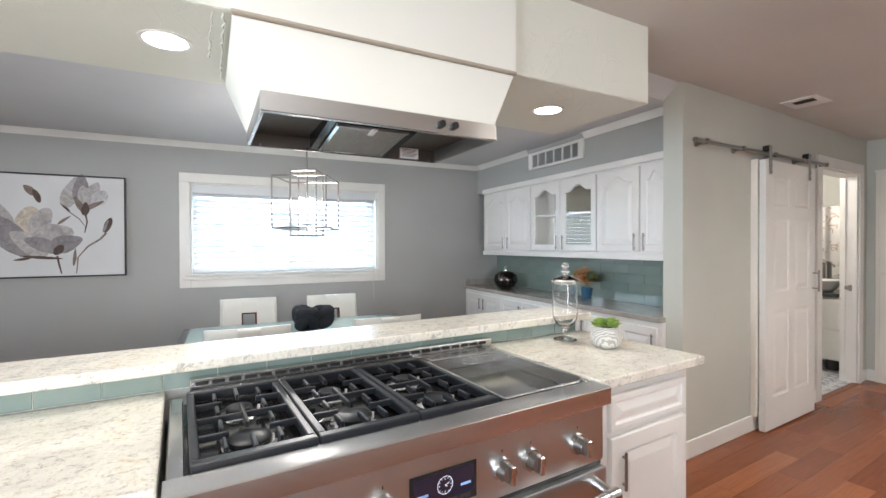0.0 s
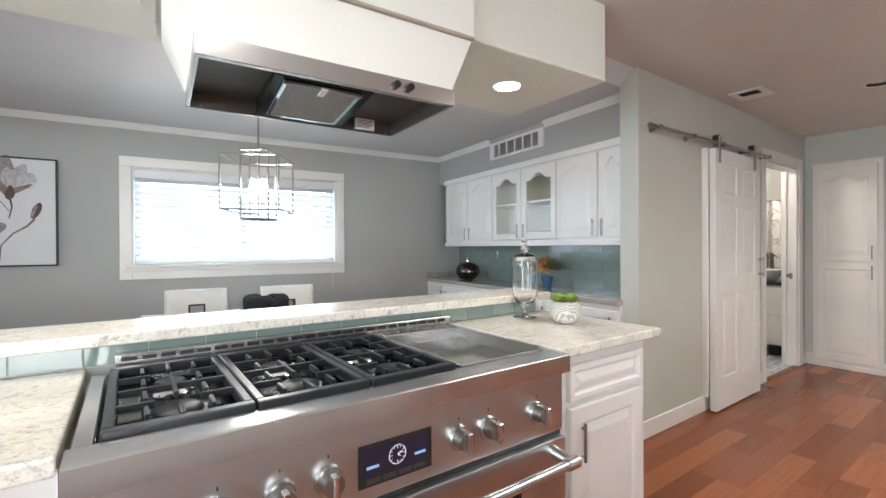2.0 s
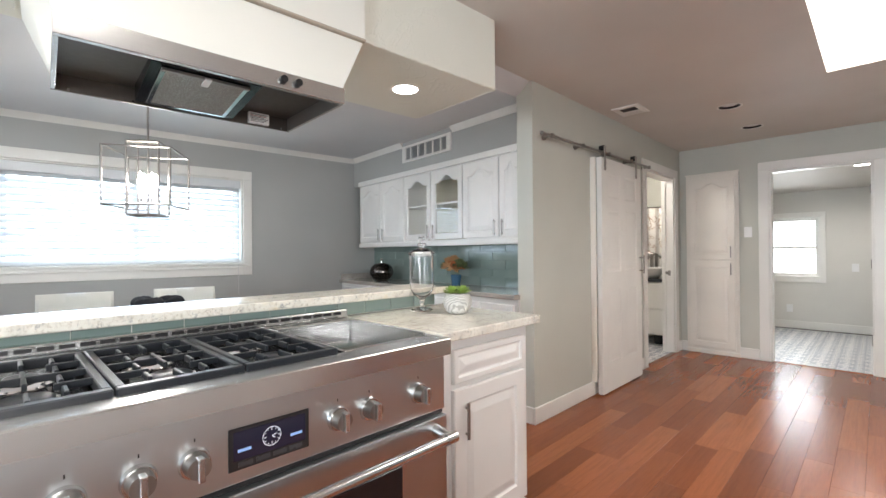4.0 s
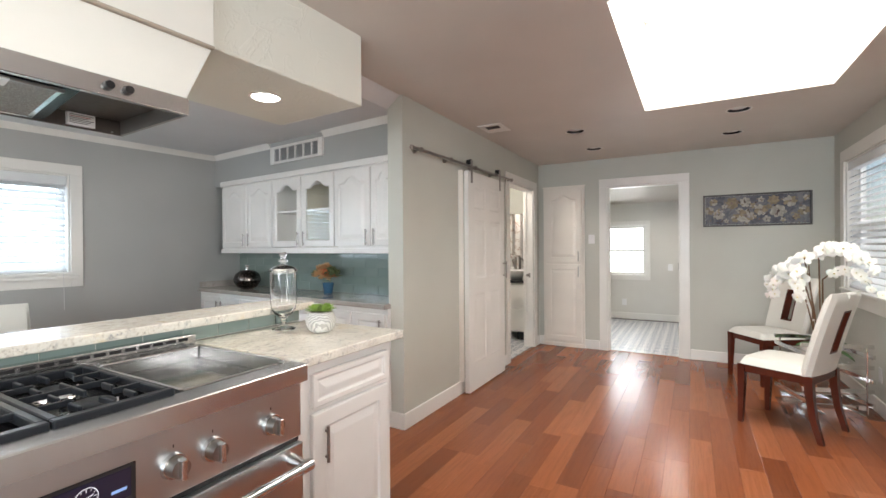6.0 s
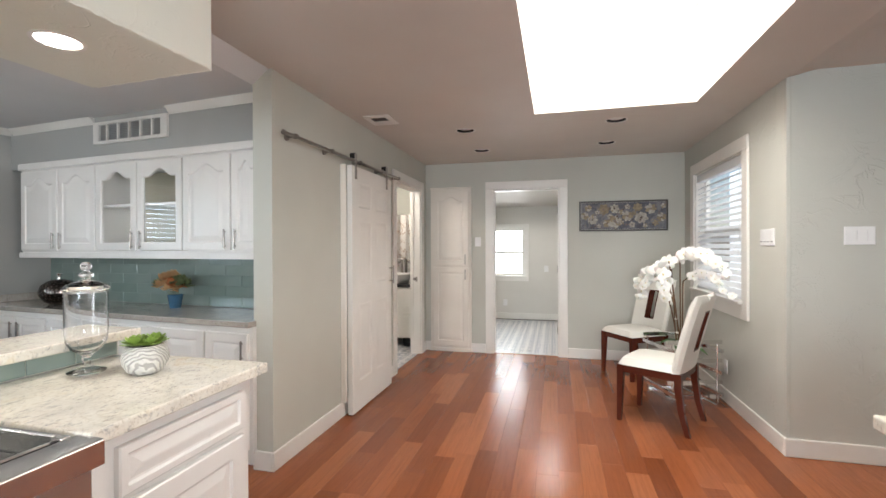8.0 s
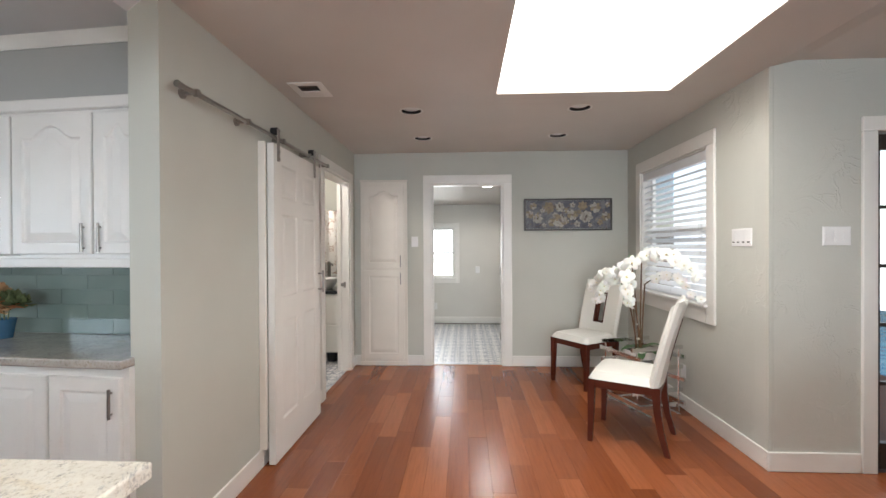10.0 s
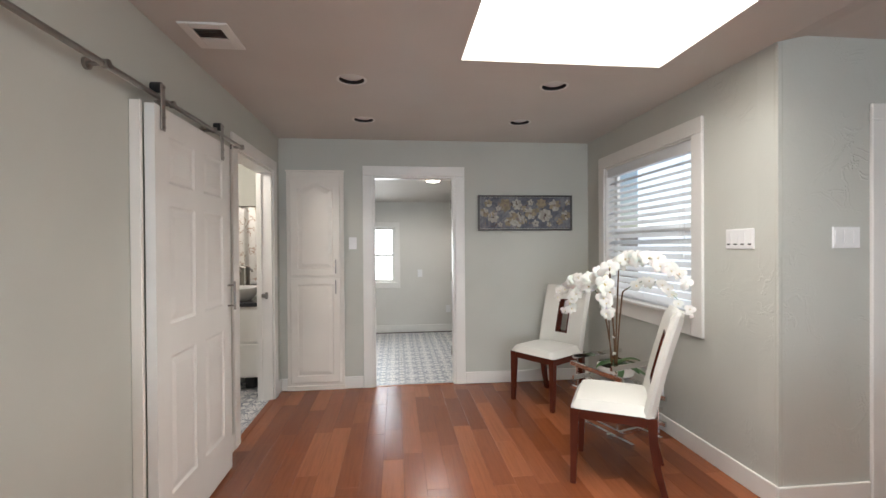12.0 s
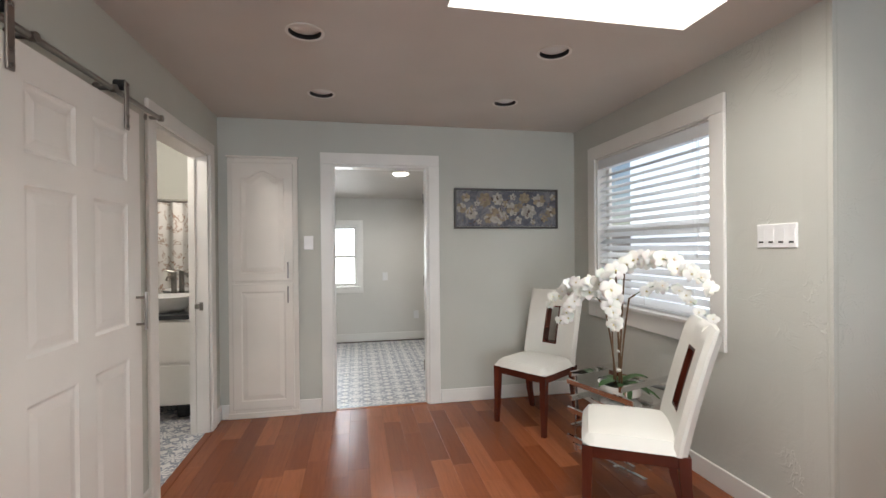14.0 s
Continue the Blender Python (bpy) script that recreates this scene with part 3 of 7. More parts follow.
def bar_handle(parent, f, x, y0, y1, horizontal=False, r=0.006, out=0.034, mat=None):
    bm = B()
    L = y1 - y0
    def P(s, c):
        return f(x, y0 + s, c) if not horizontal else f(x + s, y0, c)
    if horizontal:
        L = y1 - y0
        P = lambda s, c: f(x + s, y0, c)
    tube(bm, P(0, out), P(L, out), r, 10)
    for s in (L * 0.14, L * 0.86):
        tube(bm, P(s, 0.0), P(s, out), r * 0.8, 8)
    return part("handle", bm, mat or NICKEL, parent, "brushed nickel bar handle", smooth=True)


X3, Y3, Z3 = Vector((1, 0, 0)), Vector((0, 1, 0)), Vector((0, 0, 1))

# ---------- island ----------
CT = 0.914
RG0, RG1 = 1.985, 3.205          # range
ISX1 = 3.802
TILEY = 2.375
island_r = thing("base_cabinet", (3.48, 2.05, 0), "white painted base cabinet with one drawer over one door", "cabinet")
bm = B()
box(bm, RG1 + 0.02, 1.79, 0.10, ISX1, TILEY - 0.002, CT - 0.037)
part("body", bm, CAB, island_r)
part("toe_kick", box(B(), RG1 + 0.02, 1.85, 0.0, ISX1 - 0.004, TILEY - 0.002, 0.099), CAB, island_r)
part("base_trim", box(B(), ISX1, 1.80, 0.0, ISX1 + 0.02, TILEY, 0.07, 0.004), TRIM, island_r)
fx = face_map((RG1 + 0.105, 1.79, 0), X3, Z3, -Y3)


def shift(f, a, b):
    return lambda x, y, z=0.0: f(x + a, y + b, z)


DW = ISX1 - 0.040 - (RG1 + 0.105)
dr = raised_door("drawer_front", island_r, shift(fx, 0, 0.705), DW, 0.128, frame_w=0.022)
dd = raised_door("door", island_r, shift(fx, 0, 0.125), DW, 0.558, frame_w=0.06)
bar_handle(dd, shift(fx, 0, 0), 0.062, 0.49, 0.625)

island_l = thing("base_cabinet", (1.0, 2.05, 0), "white painted base cabinet beside the range under the granite counter", "cabinet")
part("body", box(B(), -0.6, 1.79, 0.10, RG0 - 0.015, TILEY - 0.002, CT - 0.037), CAB, island_l)
part("toe_kick", box(B(), -0.6, 1.85, 0.0, RG0 - 0.015, TILEY - 0.002, 0.099), CAB, island_l)
for k in range(4):
    f = face_map((RG0 - 0.06 - (k + 1) * 0.50, 1.79, 0), X3, Z3, -Y3)
    raised_door("drawer_front", island_l, shift(f, 0, 0.715), 0.46, 0.135, frame_w=0.022)
    d = raised_door("door", island_l, shift(f, 0, 0.125), 0.46, 0.565, frame_w=0.06)
    bar_handle(d, f, 0.055, 0.47, 0.605)


def slab(name, x0, y0, z0, x1, y1, z1, mat, label, category="countertop", bevel=0.006):
    return part(name, box(B(), x0, y0, z0, x1, y1, z1, bevel, 3), mat, None, label, smooth=False, category=category)


slab("countertop", RG1 + 0.008, 1.735, CT - 0.036, 3.842, TILEY - 0.001, CT, GRANITE, "speckled cream granite countertop on the end cabinet")
slab("countertop", -0.62, 1.735, CT - 0.036, RG0 - 0.012, TILEY - 0.001, CT, GRANITE, "speckled cream and grey granite countertop beside the range")
slab("bar_top", -0.62, 2.318, 0.979, 3.850, 2.60, 1.014, GRANITE, "raised granite bar top with dark veins over the island wall", "bar top")
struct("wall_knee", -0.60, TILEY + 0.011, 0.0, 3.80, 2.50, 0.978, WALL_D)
slab("countertop", -0.4, -0.70, CT - 0.036, 3.765, -0.03, CT, GRANITE, "granite countertop on the second run of cabinets across the aisle")
cab2 = thing("base_cabinet", (2.0, -0.4, 0), "white painted base cabinet run across the aisle from the range", "cabinet")
part("body", box(B(), -0.4, -0.68, 0.10, 3.70, -0.075, CT - 0.037), CAB, cab2)
part("toe_kick", box(B(), -0.4, -0.66, 0.0, 3.69, -0.13, 0.099), CAB, cab2)
for k in range(7):
    f = face_map((3.655 - k * 0.55, -0.075, 0), -X3, Z3, Y3)
    raised_door("drawer_front", cab2, shift(f, 0, 0.715), 0.50, 0.135, frame_w=0.022)
    d = raised_door("door", cab2, shift(f, 0, 0.125), 0.50, 0.565, frame_w=0.06)
    bar_handle(d, f, 0.055, 0.47, 0.605)

# ---------- buffet wall of cabinets ----------
UF = 4.868
uppers = thing("upper_cabinet", (5.05, 3.5, 1.26), "white upper cabinets with arched panels and two glass doors", "cabinet")
UZ0, UZ1 = 1.278, 1.973
UE = 4.815
GY0, GY1 = 3.065, 3.96
bm = B()
box(bm, 4.888, BY + BT - 0.06, UZ0, 5.218, GY0, UZ1)
box(bm, 4.888, GY1, UZ0, 5.218, UE, UZ1)
box(bm, 4.888, GY0, UZ0, 5.218, GY1, UZ0 + 0.03)
box(bm, 4.888, GY0, UZ1 - 0.06, 5.218, GY1, UZ1)
part("carcass", bm, CAB, uppers)
part("cabinet_back", box(B(), 5.19, GY0, UZ0 + 0.03, 5.217, GY1, UZ1 - 0.06), CABIN, uppers)
part("shelf", box(B(), 4.93, GY0 + 0.001, 1.63, 5.189, GY1 - 0.001, 1.648, 0.002, 1), CAB, uppers)
part("centre_stile", box(B(), 4.884, 3.497, UZ0 + 0.03, 4.904, 3.533, UZ1 - 0.06), CAB, uppers)
part("top_molding", box(B(), 4.858, BY + BT - 0.06, UZ1 - 0.03, 4.96, UE + 0.005, UZ1 + 0.022, 0.008, 2), CAB, uppers)
part("bottom_rail", box(B(), 4.862, BY + BT - 0.06, UZ0 - 0.022, 4.90, UE, UZ0 + 0.02, 0.004, 1), CAB, uppers)
UD = [4.805, 4.36, 3.937, 3.515, 3.09, 2.68, 2.44]
for k in range(6):
    a, b = UD[k] - 0.006, UD[k + 1] + 0.006
    f = face_map((4.888, a, UZ0 + 0.035), -Y3, Z3, -X3)
    g = k in (2, 3)
    d = raised_door("glass_door" if g else "door", uppers, f, a - b, UZ1 - 0.045 - UZ0 - 0.035, arch=0.055, frame_w=0.05, glass=g)
    left = k % 2 == 0
    bar_handle(d, f, (a - b - 0.035) if left else 0.035, 0.01, 0.135)

lowers = thing("buffet_cabinet", (4.95, 3.6, 0), "white low cabinets with raised panel doors under the grey stone counter", "cabinet")
part("body", box(B(), 4.775, BY + BT - 0.06, 0.10, 5.218, NY - 0.002, 0.855), CAB, lowers)
part("toe_kick", box(B(), 4.83, BY + BT - 0.06, 0, 5.218, NY - 0.002, 0.099), CAB, lowers)
LD = [5.02, 4.66, 4.30, 3.92, 3.54, 3.16, 2.78, 2.44]
for k in range(7):
    a, b = LD[k] - 0.006, LD[k + 1] + 0.006
    f = face_map((4.775, a, 0.125), -Y3, Z3, -X3)
    d = raised_door("door", lowers, f, a - b, 0.69, frame_w=0.055)
    bar_handle(d, f, (a - b - 0.035) if k % 2 == 0 else 0.035, 0.53, 0.65)
buffet_top = slab("countertop", 4.735, BY + BT - 0.06, 0.856, 5.218, NY - 0.002, 0.892, GRANITE_G, "grey veined stone countertop on the buffet cabinets")
buffet_upstand = slab("counter_upstand", 4.76, NY - 0.020, 0.893, 5.20, NY - 0.0015, 0.955, GRANITE_G, "short grey stone upstand on the buffet counter against the wall", "upstand", 0.002)

for ob in (uppers, lowers, buffet_top, buffet_upstand):
    placed(ob, BUFFET)

# ---------- crown molding ----------


def crown(name, p0, p1, out):
    """A crown of stepped profile from p0 to p1 along the ceiling; out: into the room."""
    prof = [(0, -0.05), (0.007, -0.05), (0.010, -0.041), (0.014, -0.035), (0.030, -0.014), (0.035, -0.009), (0.040, 0.0), (0, 0)]
    bm = B()
    p0, p1, out = Vector(p0), Vector(p1), Vector(out)
    ra = [bm.verts.new(p0 + out * a + Z3 * b) for a, b in prof]
    rb = [bm.verts.new(p1 + out * a + Z3 * b) for a, b in prof]
    n = len(prof)
    for i in range(n):
        bm.faces.new((ra[i], ra[(i + 1) % n], rb[(i + 1) % n], rb[i]))
    bm.faces.new(ra)
    bm.faces.new(rb[::-1])
    return part(name, bm, TRIM, kind="structure")


placed(crown("trim_crown", (-1.3, NY - 0.001, HD - 0.001), (4.868, NY - 0.001, HD - 0.001), -Y3), DINING)
placed(crown("trim_crown", (4.939, 4.045, HD - 0.001), (4.939, NY - 0.041, HD - 0.001), -X3), BUFFET)
placed(crown("trim_crown", (4.939, BY + BT - 0.05, HD - 0.001), (4.939, 3.285, HD - 0.001), -X3), BUFFET)

# return air grille on the bulkhead
LOUVRE = plain("louvre_grey", (0.36, 0.36, 0.36), 0.5)
ventg = thing("return_air_grille", (4.95, 3.73, 2.08), "white return air grille with six louvred bays above the cabinets", "vent")
VY0, VY1, VZ0, VZ1 = 3.29, 4.035, 2.100, 2.262
bm = B()
n = 6
bars = [VY0 + 0.03 + i * (VY1 - VY0 - 0.06) / n for i in range(n + 1)]
box(bm, 4.920, VY0, VZ0, 4.9395, VY1, VZ0 + 0.022, 0.002, 1)
box(bm, 4.920, VY0, VZ1 - 0.020, 4.9395, VY1, VZ1, 0.002, 1)
for i, y in enumerate(bars):
    w = 0.007 if 0 < i < n else 0.03
    box(bm, 4.921, y - w, VZ0 + 0.022, 4.9395, y + w if 0 < i < n else y + 0.03, VZ1 - 0.020)
part("frame", bm, TRIM, ventg)
part("backing", box(B(), 4.937, VY0 + 0.02, VZ0 + 0.03, 4.9392, VY1 - 0.02, VZ1 - 0.03), plain("grille_backing_grey", (0.30, 0.30, 0.30), 0.6), ventg)
z = VZ0 + 0.026
while z < VZ1 - 0.026:
    bm = B()
    vs = [bm.verts.new(p) for p in ((4.924, VY0 + 0.03, z), (4.924, VY1 - 0.03, z), (4.936, VY1 - 0.03, z + 0.009), (4.936, VY0 + 0.03, z + 0.009))]
    bm.faces.new(vs)
    r = bmesh.ops.extrude_face_region(bm, geom=bm.faces[:])
    bmesh.ops.translate(bm, verts=[v for v in r["geom"] if isinstance(v, bmesh.types.BMVert)], vec=(0, 0, 0.0015))
    part("slat", bm, LOUVRE, ventg)
    z += 0.0125
placed(ventg, BUFFET)

# ---------- windows ----------


def blind(parent_name, axis, c, u0, u1, z0, z1, side, tilt, pitch=0.044, width=0.05, label=""):
    """A slatted blind hung at c on axis between u0 and u1."""
    blindt = thing(parent_name, ((c, (u0 + u1) / 2, z0) if axis == "x" else ((u0 + u1) / 2, c, z0)), label, "blind")

    def P(u, d, z):
        return (c + d, u, z) if axis == "x" else (u, c + d, z)

    def bx(bm, ua, ub, da, db, za, zb, bv=0.0):
        a, b = P(ua, da, za), P(ub, db, zb)
        box(bm, min(a[0], b[0]), min(a[1], b[1]), za, max(a[0], b[0]), max(a[1], b[1]), zb, bv, 2)
    bm = B()
    bx(bm, u0, u1, -0.032, 0.032, z1 - 0.075, z1, 0.004)
    part("valance", bm, SLAT, blindt, "pale valance board")
    bm = B()
    bx(bm, u0 + 0.004, u1 - 0.004, -0.026, 0.026, z0, z0 + 0.022, 0.005)
    part("bottom_rail", bm, SLAT, blindt)
    z = z0 + 0.045
    a = radians(tilt)
    first = None
    k = 0
    while z < z1 - 0.085:
        bm = B()
        prof = []
        for s in (-1, -0.5, 0, 0.5, 1):
            prof.append((s * width / 2, 0.003 * (1 - s * s)))
        top, bot = [], []
        for end in (u0 + 0.006, u1 - 0.006):
            row_t, row_b = [], []
            for d, h in prof:
                dd, hh = d * math.cos(a) - h * math.sin(a), d * math.sin(a) + h * math.cos(a)
                row_t.append(bm.verts.new(P(end, dd, z + hh + 0.0012)))
                row_b.append(bm.verts.new(P(end, dd, z + hh - 0.0012)))
            top.append(row_t)
            bot.append(row_b)
        for i in range(4):
            bm.faces.new((top[0][i], top[0][i + 1], top[1][i + 1], top[1][i]))
            bm.faces.new((bot[0][i], bot[1][i], bot[1][i + 1], bot[0][i + 1]))
        for e in (0, 1):
            for i in range(4):
                bm.faces.new((top[e][i], bot[e][i], bot[e][i + 1], top[e][i + 1]))
        bm.faces.new((top[0][0], top[1][0], bot[1][0], bot[0][0]))
        bm.faces.new((top[0][4], bot[0][4], bot[1][4], top[1][4]))
        part("slat", bm, SLAT, blindt)
        z += pitch
        k += 1
    for u in (u0 + 0.13, u1 - 0.13, (u0 + u1) / 2):
        for d in (-width / 2 - 0.002, width / 2 + 0.002):
            bm = B()
            tube(bm, P(u, d, z0 + 0.02), P(u, d, z1 - 0.07), 0.0012, 5)
            part("ladder_cord", bm, CORD, blindt)
    return blindt, P


def window(name, axis, c, inner, opening, wall_t, side, sill_out=0.05, cw=0.10, meeting=True, sill_h=0.10, mull=()):
    """side: the way into the room. inner: the wall's room face at c."""
    u0, u1, z0, z1 = opening
    w = thing(name, ((c, (u0 + u1) / 2, z0) if axis == "x" else ((u0 + u1) / 2, c, z0)), kind="structure")
    casing("c", axis, c, side, u0, u1, z0, z1, cw, 0.02, sill=True, parent=w, wb=sill_h)

    def bx(nm, ua, ub, da, db, za, zb, mat=TRIM, bv=0.003, par=None, lab=""):
        bm = B()
        lo, hi = sorted((c + da, c + db))
        if axis == "x":
            box(bm, lo, ua, za, hi, ub, zb, bv, 1)
        else:
            box(bm, ua, lo, za, ub, hi, zb, bv, 1)
        return part(nm, bm, mat, par or w, lab)
    s = side
    bx("sill", u0 - 0.03, u1 + 0.03, s * sill_out, -s * 0.06, z0 - 0.0, z0 + 0.022)
    for nm, a, b, p, q in (("jamb", u0, u0 + 0.014, z0 + 0.022, z1), ("jamb", u1 - 0.014, u1, z0 + 0.022, z1), ("jamb_head", u0 + 0.014, u1 - 0.014, z1 - 0.014, z1)):
        bx(nm, a, b, 0, -s * wall_t, p, q)
    d0, d1 = -s * 0.085, -s * 0.115
    bx("sash_stile", u0 + 0.014, u0 + 0.054, d0, d1, z0 + 0.022, z1 - 0.014)
    bx("sash_stile", u1 - 0.054, u1 - 0.014, d0, d1, z0 + 0.022, z1 - 0.014)
    bx("sash_rail", u0 + 0.054, u1 - 0.054, d0, d1, z0 + 0.022, z0 + 0.065)
    bx("sash_rail", u0 + 0.054, u1 - 0.054, d0, d1, z1 - 0.054, z1 - 0.014)
    for m_ in mull:
        bx("mullion", m_ - 0.022, m_ + 0.022, d0, d1, z0 + 0.065, z1 - 0.054)
    if meeting:
        zm = (z0 + z1) / 2
        bx("meeting_rail", u0 + 0.054, u1 - 0.054, d0, d1, zm - 0.02, zm + 0.02)
    g = bx("glass_pane", u0 + 0.05, u1 - 0.05, -s * 0.099, -s * 0.103, z0 + 0.06, z1 - 0.05, GLASS, 0.0, None, "clear window glass")
    g.visible_shadow = False
    return w


win1 = window("window_1", "y", NY, NY, NW, 0.14, -1, 0.045, 0.085, False, 0.105, (2.735,))
part("stool_molding", box(B(), NW[0] - 0.05, NY - 0.060, NW[2] - 0.034, NW[1] + 0.05, NY - 0.0205, NW[2] - 0.010, 0.004, 2), TRIM, win1)
placed(win1, DINING)
window("window_2", "y", SY, SY, W2, 0.14, 1, 0.05, 0.105, True, 0.12)
window("window_3", "x", RX, RX, FWN, 0.12, -1, 0.03, 0.07, True, 0.07)
bl1, P1 = blind("window_blind", "y", NY + 0.035, NW[0] + 0.018, NW[1] - 0.018, NW[2] + 0.025, NW[3] - 0.016, -1, 40, 0.052, 0.062, label="white slatted blind lowered over the wide dining window")
bl2, P2 = blind("window_blind", "y", SY - 0.04, W2[0] + 0.018, W2[1] - 0.018, W2[2] + 0.025, W2[3] - 0.016, 1, -34, 0.054, 0.063, label="white slatted blind with open slats over the window by the chairs")
for u, z0 in ((W2[0] + 0.10, 1.42), (W2[0] + 0.115, 1.30)):
    bm = B()
    tube(bm, (u, SY - 0.006, z0), (u, SY - 0.006, W2[3] - 0.08), 0.0016, 6)
    tube(bm, (u, SY - 0.006, z0 - 0.03), (u, SY - 0.006, z0), 0.006, 8, 0.003)
    part("pull_cord", bm, CORD, bl2)
bm = B()
tube(bm, (NW[1] - 0.06, NY - 0.07, 0.80), (NW[1] - 0.06, NY - 0.03, NW[3] - 0.08), 0.0022, 6)
part("tilt_wand", bm, CORD, bl1)
placed(bl1, DINING)

# ---------- six panel barn door ----------
BDX0, BDX1, BDZ0, BDZ1, BDY = 5.612, 6.450, 0.012, 1.975, 2.285
barn = thing("barn_door", ((BDX0 + BDX1) / 2, BDY, 0.012), "white six panel sliding door hanging from a steel rail", "door")
f = face_map((BDX0, BDY + 0.0, BDZ0), X3, Z3, -Y3)
WD, HDR = BDX1 - BDX0, BDZ1 - BDZ0
st = 0.115
bm = B()
cols = [(st, WD / 2 - 0.052), (WD / 2 + 0.052, WD - st)]
rws = [(0.235, 0.86), (1.005, 1.535), (1.635, HDR - 0.115)]
# the slab behind and the frame before
box(bm, BDX0, BDY - 0.014, BDZ0, BDX1, BDY + 0.020, BDZ1)
us = [0, cols[0][0], cols[0][1], cols[1][0], cols[1][1], WD]
vs_ = [0, rws[0][0], rws[0][1], rws[1][0], rws[1][1], rws[2][0], rws[2][1], HDR]
for i in range(5):
    for j in range(7):
        if i in (1, 3) and j in (1, 3, 5):
            continue
        box(bm, BDX0 + us[i], BDY - 0.022, BDZ0 + vs_[j], BDX0 + us[i + 1], BDY - 0.014, BDZ0 + vs_[j + 1])
bmesh.ops.remove_doubles(bm, verts=bm.verts, dist=1e-5)
part("door_slab", bm, TRIM, barn)
for c0, c1 in cols:
    for r0, r1 in rws:
        bm = B()
        g = shift(f, c0, r0)
        w, h = c1 - c0, r1 - r0
        bridge(bm, g, [(loop_pts(0, 0, w, h, 0, 2), 0.0138), (loop_pts(0.0, 0.0, w, h, 0, 2), 0.0205), (loop_pts(0.012, 0.012, w - 0.012, h - 0.012, 0, 2), 0.015),
                       (loop_pts(0.020, 0.020, w - 0.020, h - 0.020, 0, 2), 0.015), (loop_pts(0.048, 0.048, w - 0.048, h - 0.048, 0, 2), 0.0205)])
        part("panel", bm, TRIM, barn)
fh = face_map((BDX1 - 0.045, BDY - 0.022, 0), X3, Z3, -Y3)
bar_handle(barn, fh, 0, 0.985, 1.155, r=0.007, out=0.04)

rail = thing("door_rail", (5.7, 2.26, 2.02), "round brushed steel barn door rail fixed to the wall on stand-offs", "rail")
RZ = 2.025
bm = B()
tube(bm, (4.765, 2.285, RZ - 0.010), (6.744, 2.285, RZ + 0.010), 0.0115, 16)
part("rod", bm, NICKEL, rail, "round steel rod", smooth=True)
for x in (4.87, 5.33, 5.80, 6.27, 6.72):
    bm = B()
    zc = RZ + (x - 5.75) * 0.009
    tube(bm, (x, 2.285, zc), (x, BY - 0.001, zc), 0.009, 12)
    tube(bm, (x, BY - 0.012, zc), (x, BY - 0.0005, zc), 0.022, 16)
    tube(bm, (x, 2.268, zc), (x, 2.290, zc), 0.017, 12)
    part("standoff", bm, NICKEL, rail, smooth=True)
tube_end = B()
tube(tube_end, (4.745, 2.285, RZ - 0.010), (4.765, 2.285, RZ - 0.010), 0.015, 14)
part("end_cap", tube_end, NICKEL, rail, smooth=True)
for x in (5.668, 6.325):
    hg = thing("door_hanger", (x, 2.243, 1.9), "steel strap roller hanger carrying the sliding door on its rail", "hanger", "door hangers")
    zc = RZ + (x - 5.75) * 0.009
    bm = B()
    box(bm, x - 0.016, 2.253, 1.87, x + 0.016, 2.260, zc + 0.050, 0.002, 1)
    part("strap", bm, NICKEL, hg)
    bm = B()
    tube(bm, (x, 2.261, zc + 0.034), (x, 2.300, zc + 0.034), 0.023, 20)
    part("wheel", bm, BLACK, hg, "black roller wheel", smooth=True)
    for zz in (1.885, 1.93, zc + 0.036):
        bm = B()
        tube(bm, (x, 2.247, zz), (x, 2.253, zz), 0.007, 10)
        part("bolt", bm, NICKEL, hg)
# cream in place of trim white puts the batten's shading into its colour
struct("trim_batten", 5.582, BY - 0.044, BBH, 5.604, BY - 0.001, 1.98, CREAMW, 0.003)

# ---------- closet in the east wall ----------
closet = thing("linen_closet", (EX, 2.02, 0), "tall white built-in linen closet with two stacked panel doors", "cabinet")
CY0, CY1 = 1.747, 2.278
fr = [("frame_stile", CY0, CY0 + 0.05, 0.02, 2.070), ("frame_stile", CY1 - 0.05, CY1, 0.02, 2.070), ("frame_rail", CY0 + 0.05, CY1 - 0.05, 2.020, 2.070),
      ("frame_rail", CY0 + 0.05, CY1 - 0.05, 1.06, 1.10), ("frame_rail", CY0 + 0.05, CY1 - 0.05, 0.02, 0.09)]
for nm, a, b, p, q in fr:
    part(nm, box(B(), EX - 0.018, a, p, EX - 0.001, b, q, 0.003, 1), CREAMW, closet)
part("frame_lip", box(B(), EX - 0.03, CY0 - 0.008, 2.071, EX - 0.001, CY1 + 0.008, 2.087, 0.003, 1), CREAMW, closet)
part("plinth", box(B(), EX - 0.026, CY0 - 0.004, 0.0, EX - 0.001, CY1 + 0.004, 0.045, 0.003, 1), CREAMW, closet)
fu = face_map((EX - 0.019, CY1 - 0.035, 1.09), -Y3, Z3, -X3)
d = raised_door("door", closet, fu, CY1 - CY0 - 0.07, 0.94, arch=0.055, frame_w=0.065, mat=CREAMW)
bar_handle(d, fu, CY1 - CY0 - 0.07 - 0.04, 0.02, 0.15)
fu = face_map((EX - 0.019, CY1 - 0.035, 0.075), -Y3, Z3, -X3)
d = raised_door("door", closet, fu, CY1 - CY0 - 0.07, 0.995, frame_w=0.065, mat=CREAMW)
bar_handle(d, fu, CY1 - CY0 - 0.07 - 0.04, 0.84, 0.97)

# ---------- glass tile strips ----------
knee = bpy.data.objects["wall_knee"]


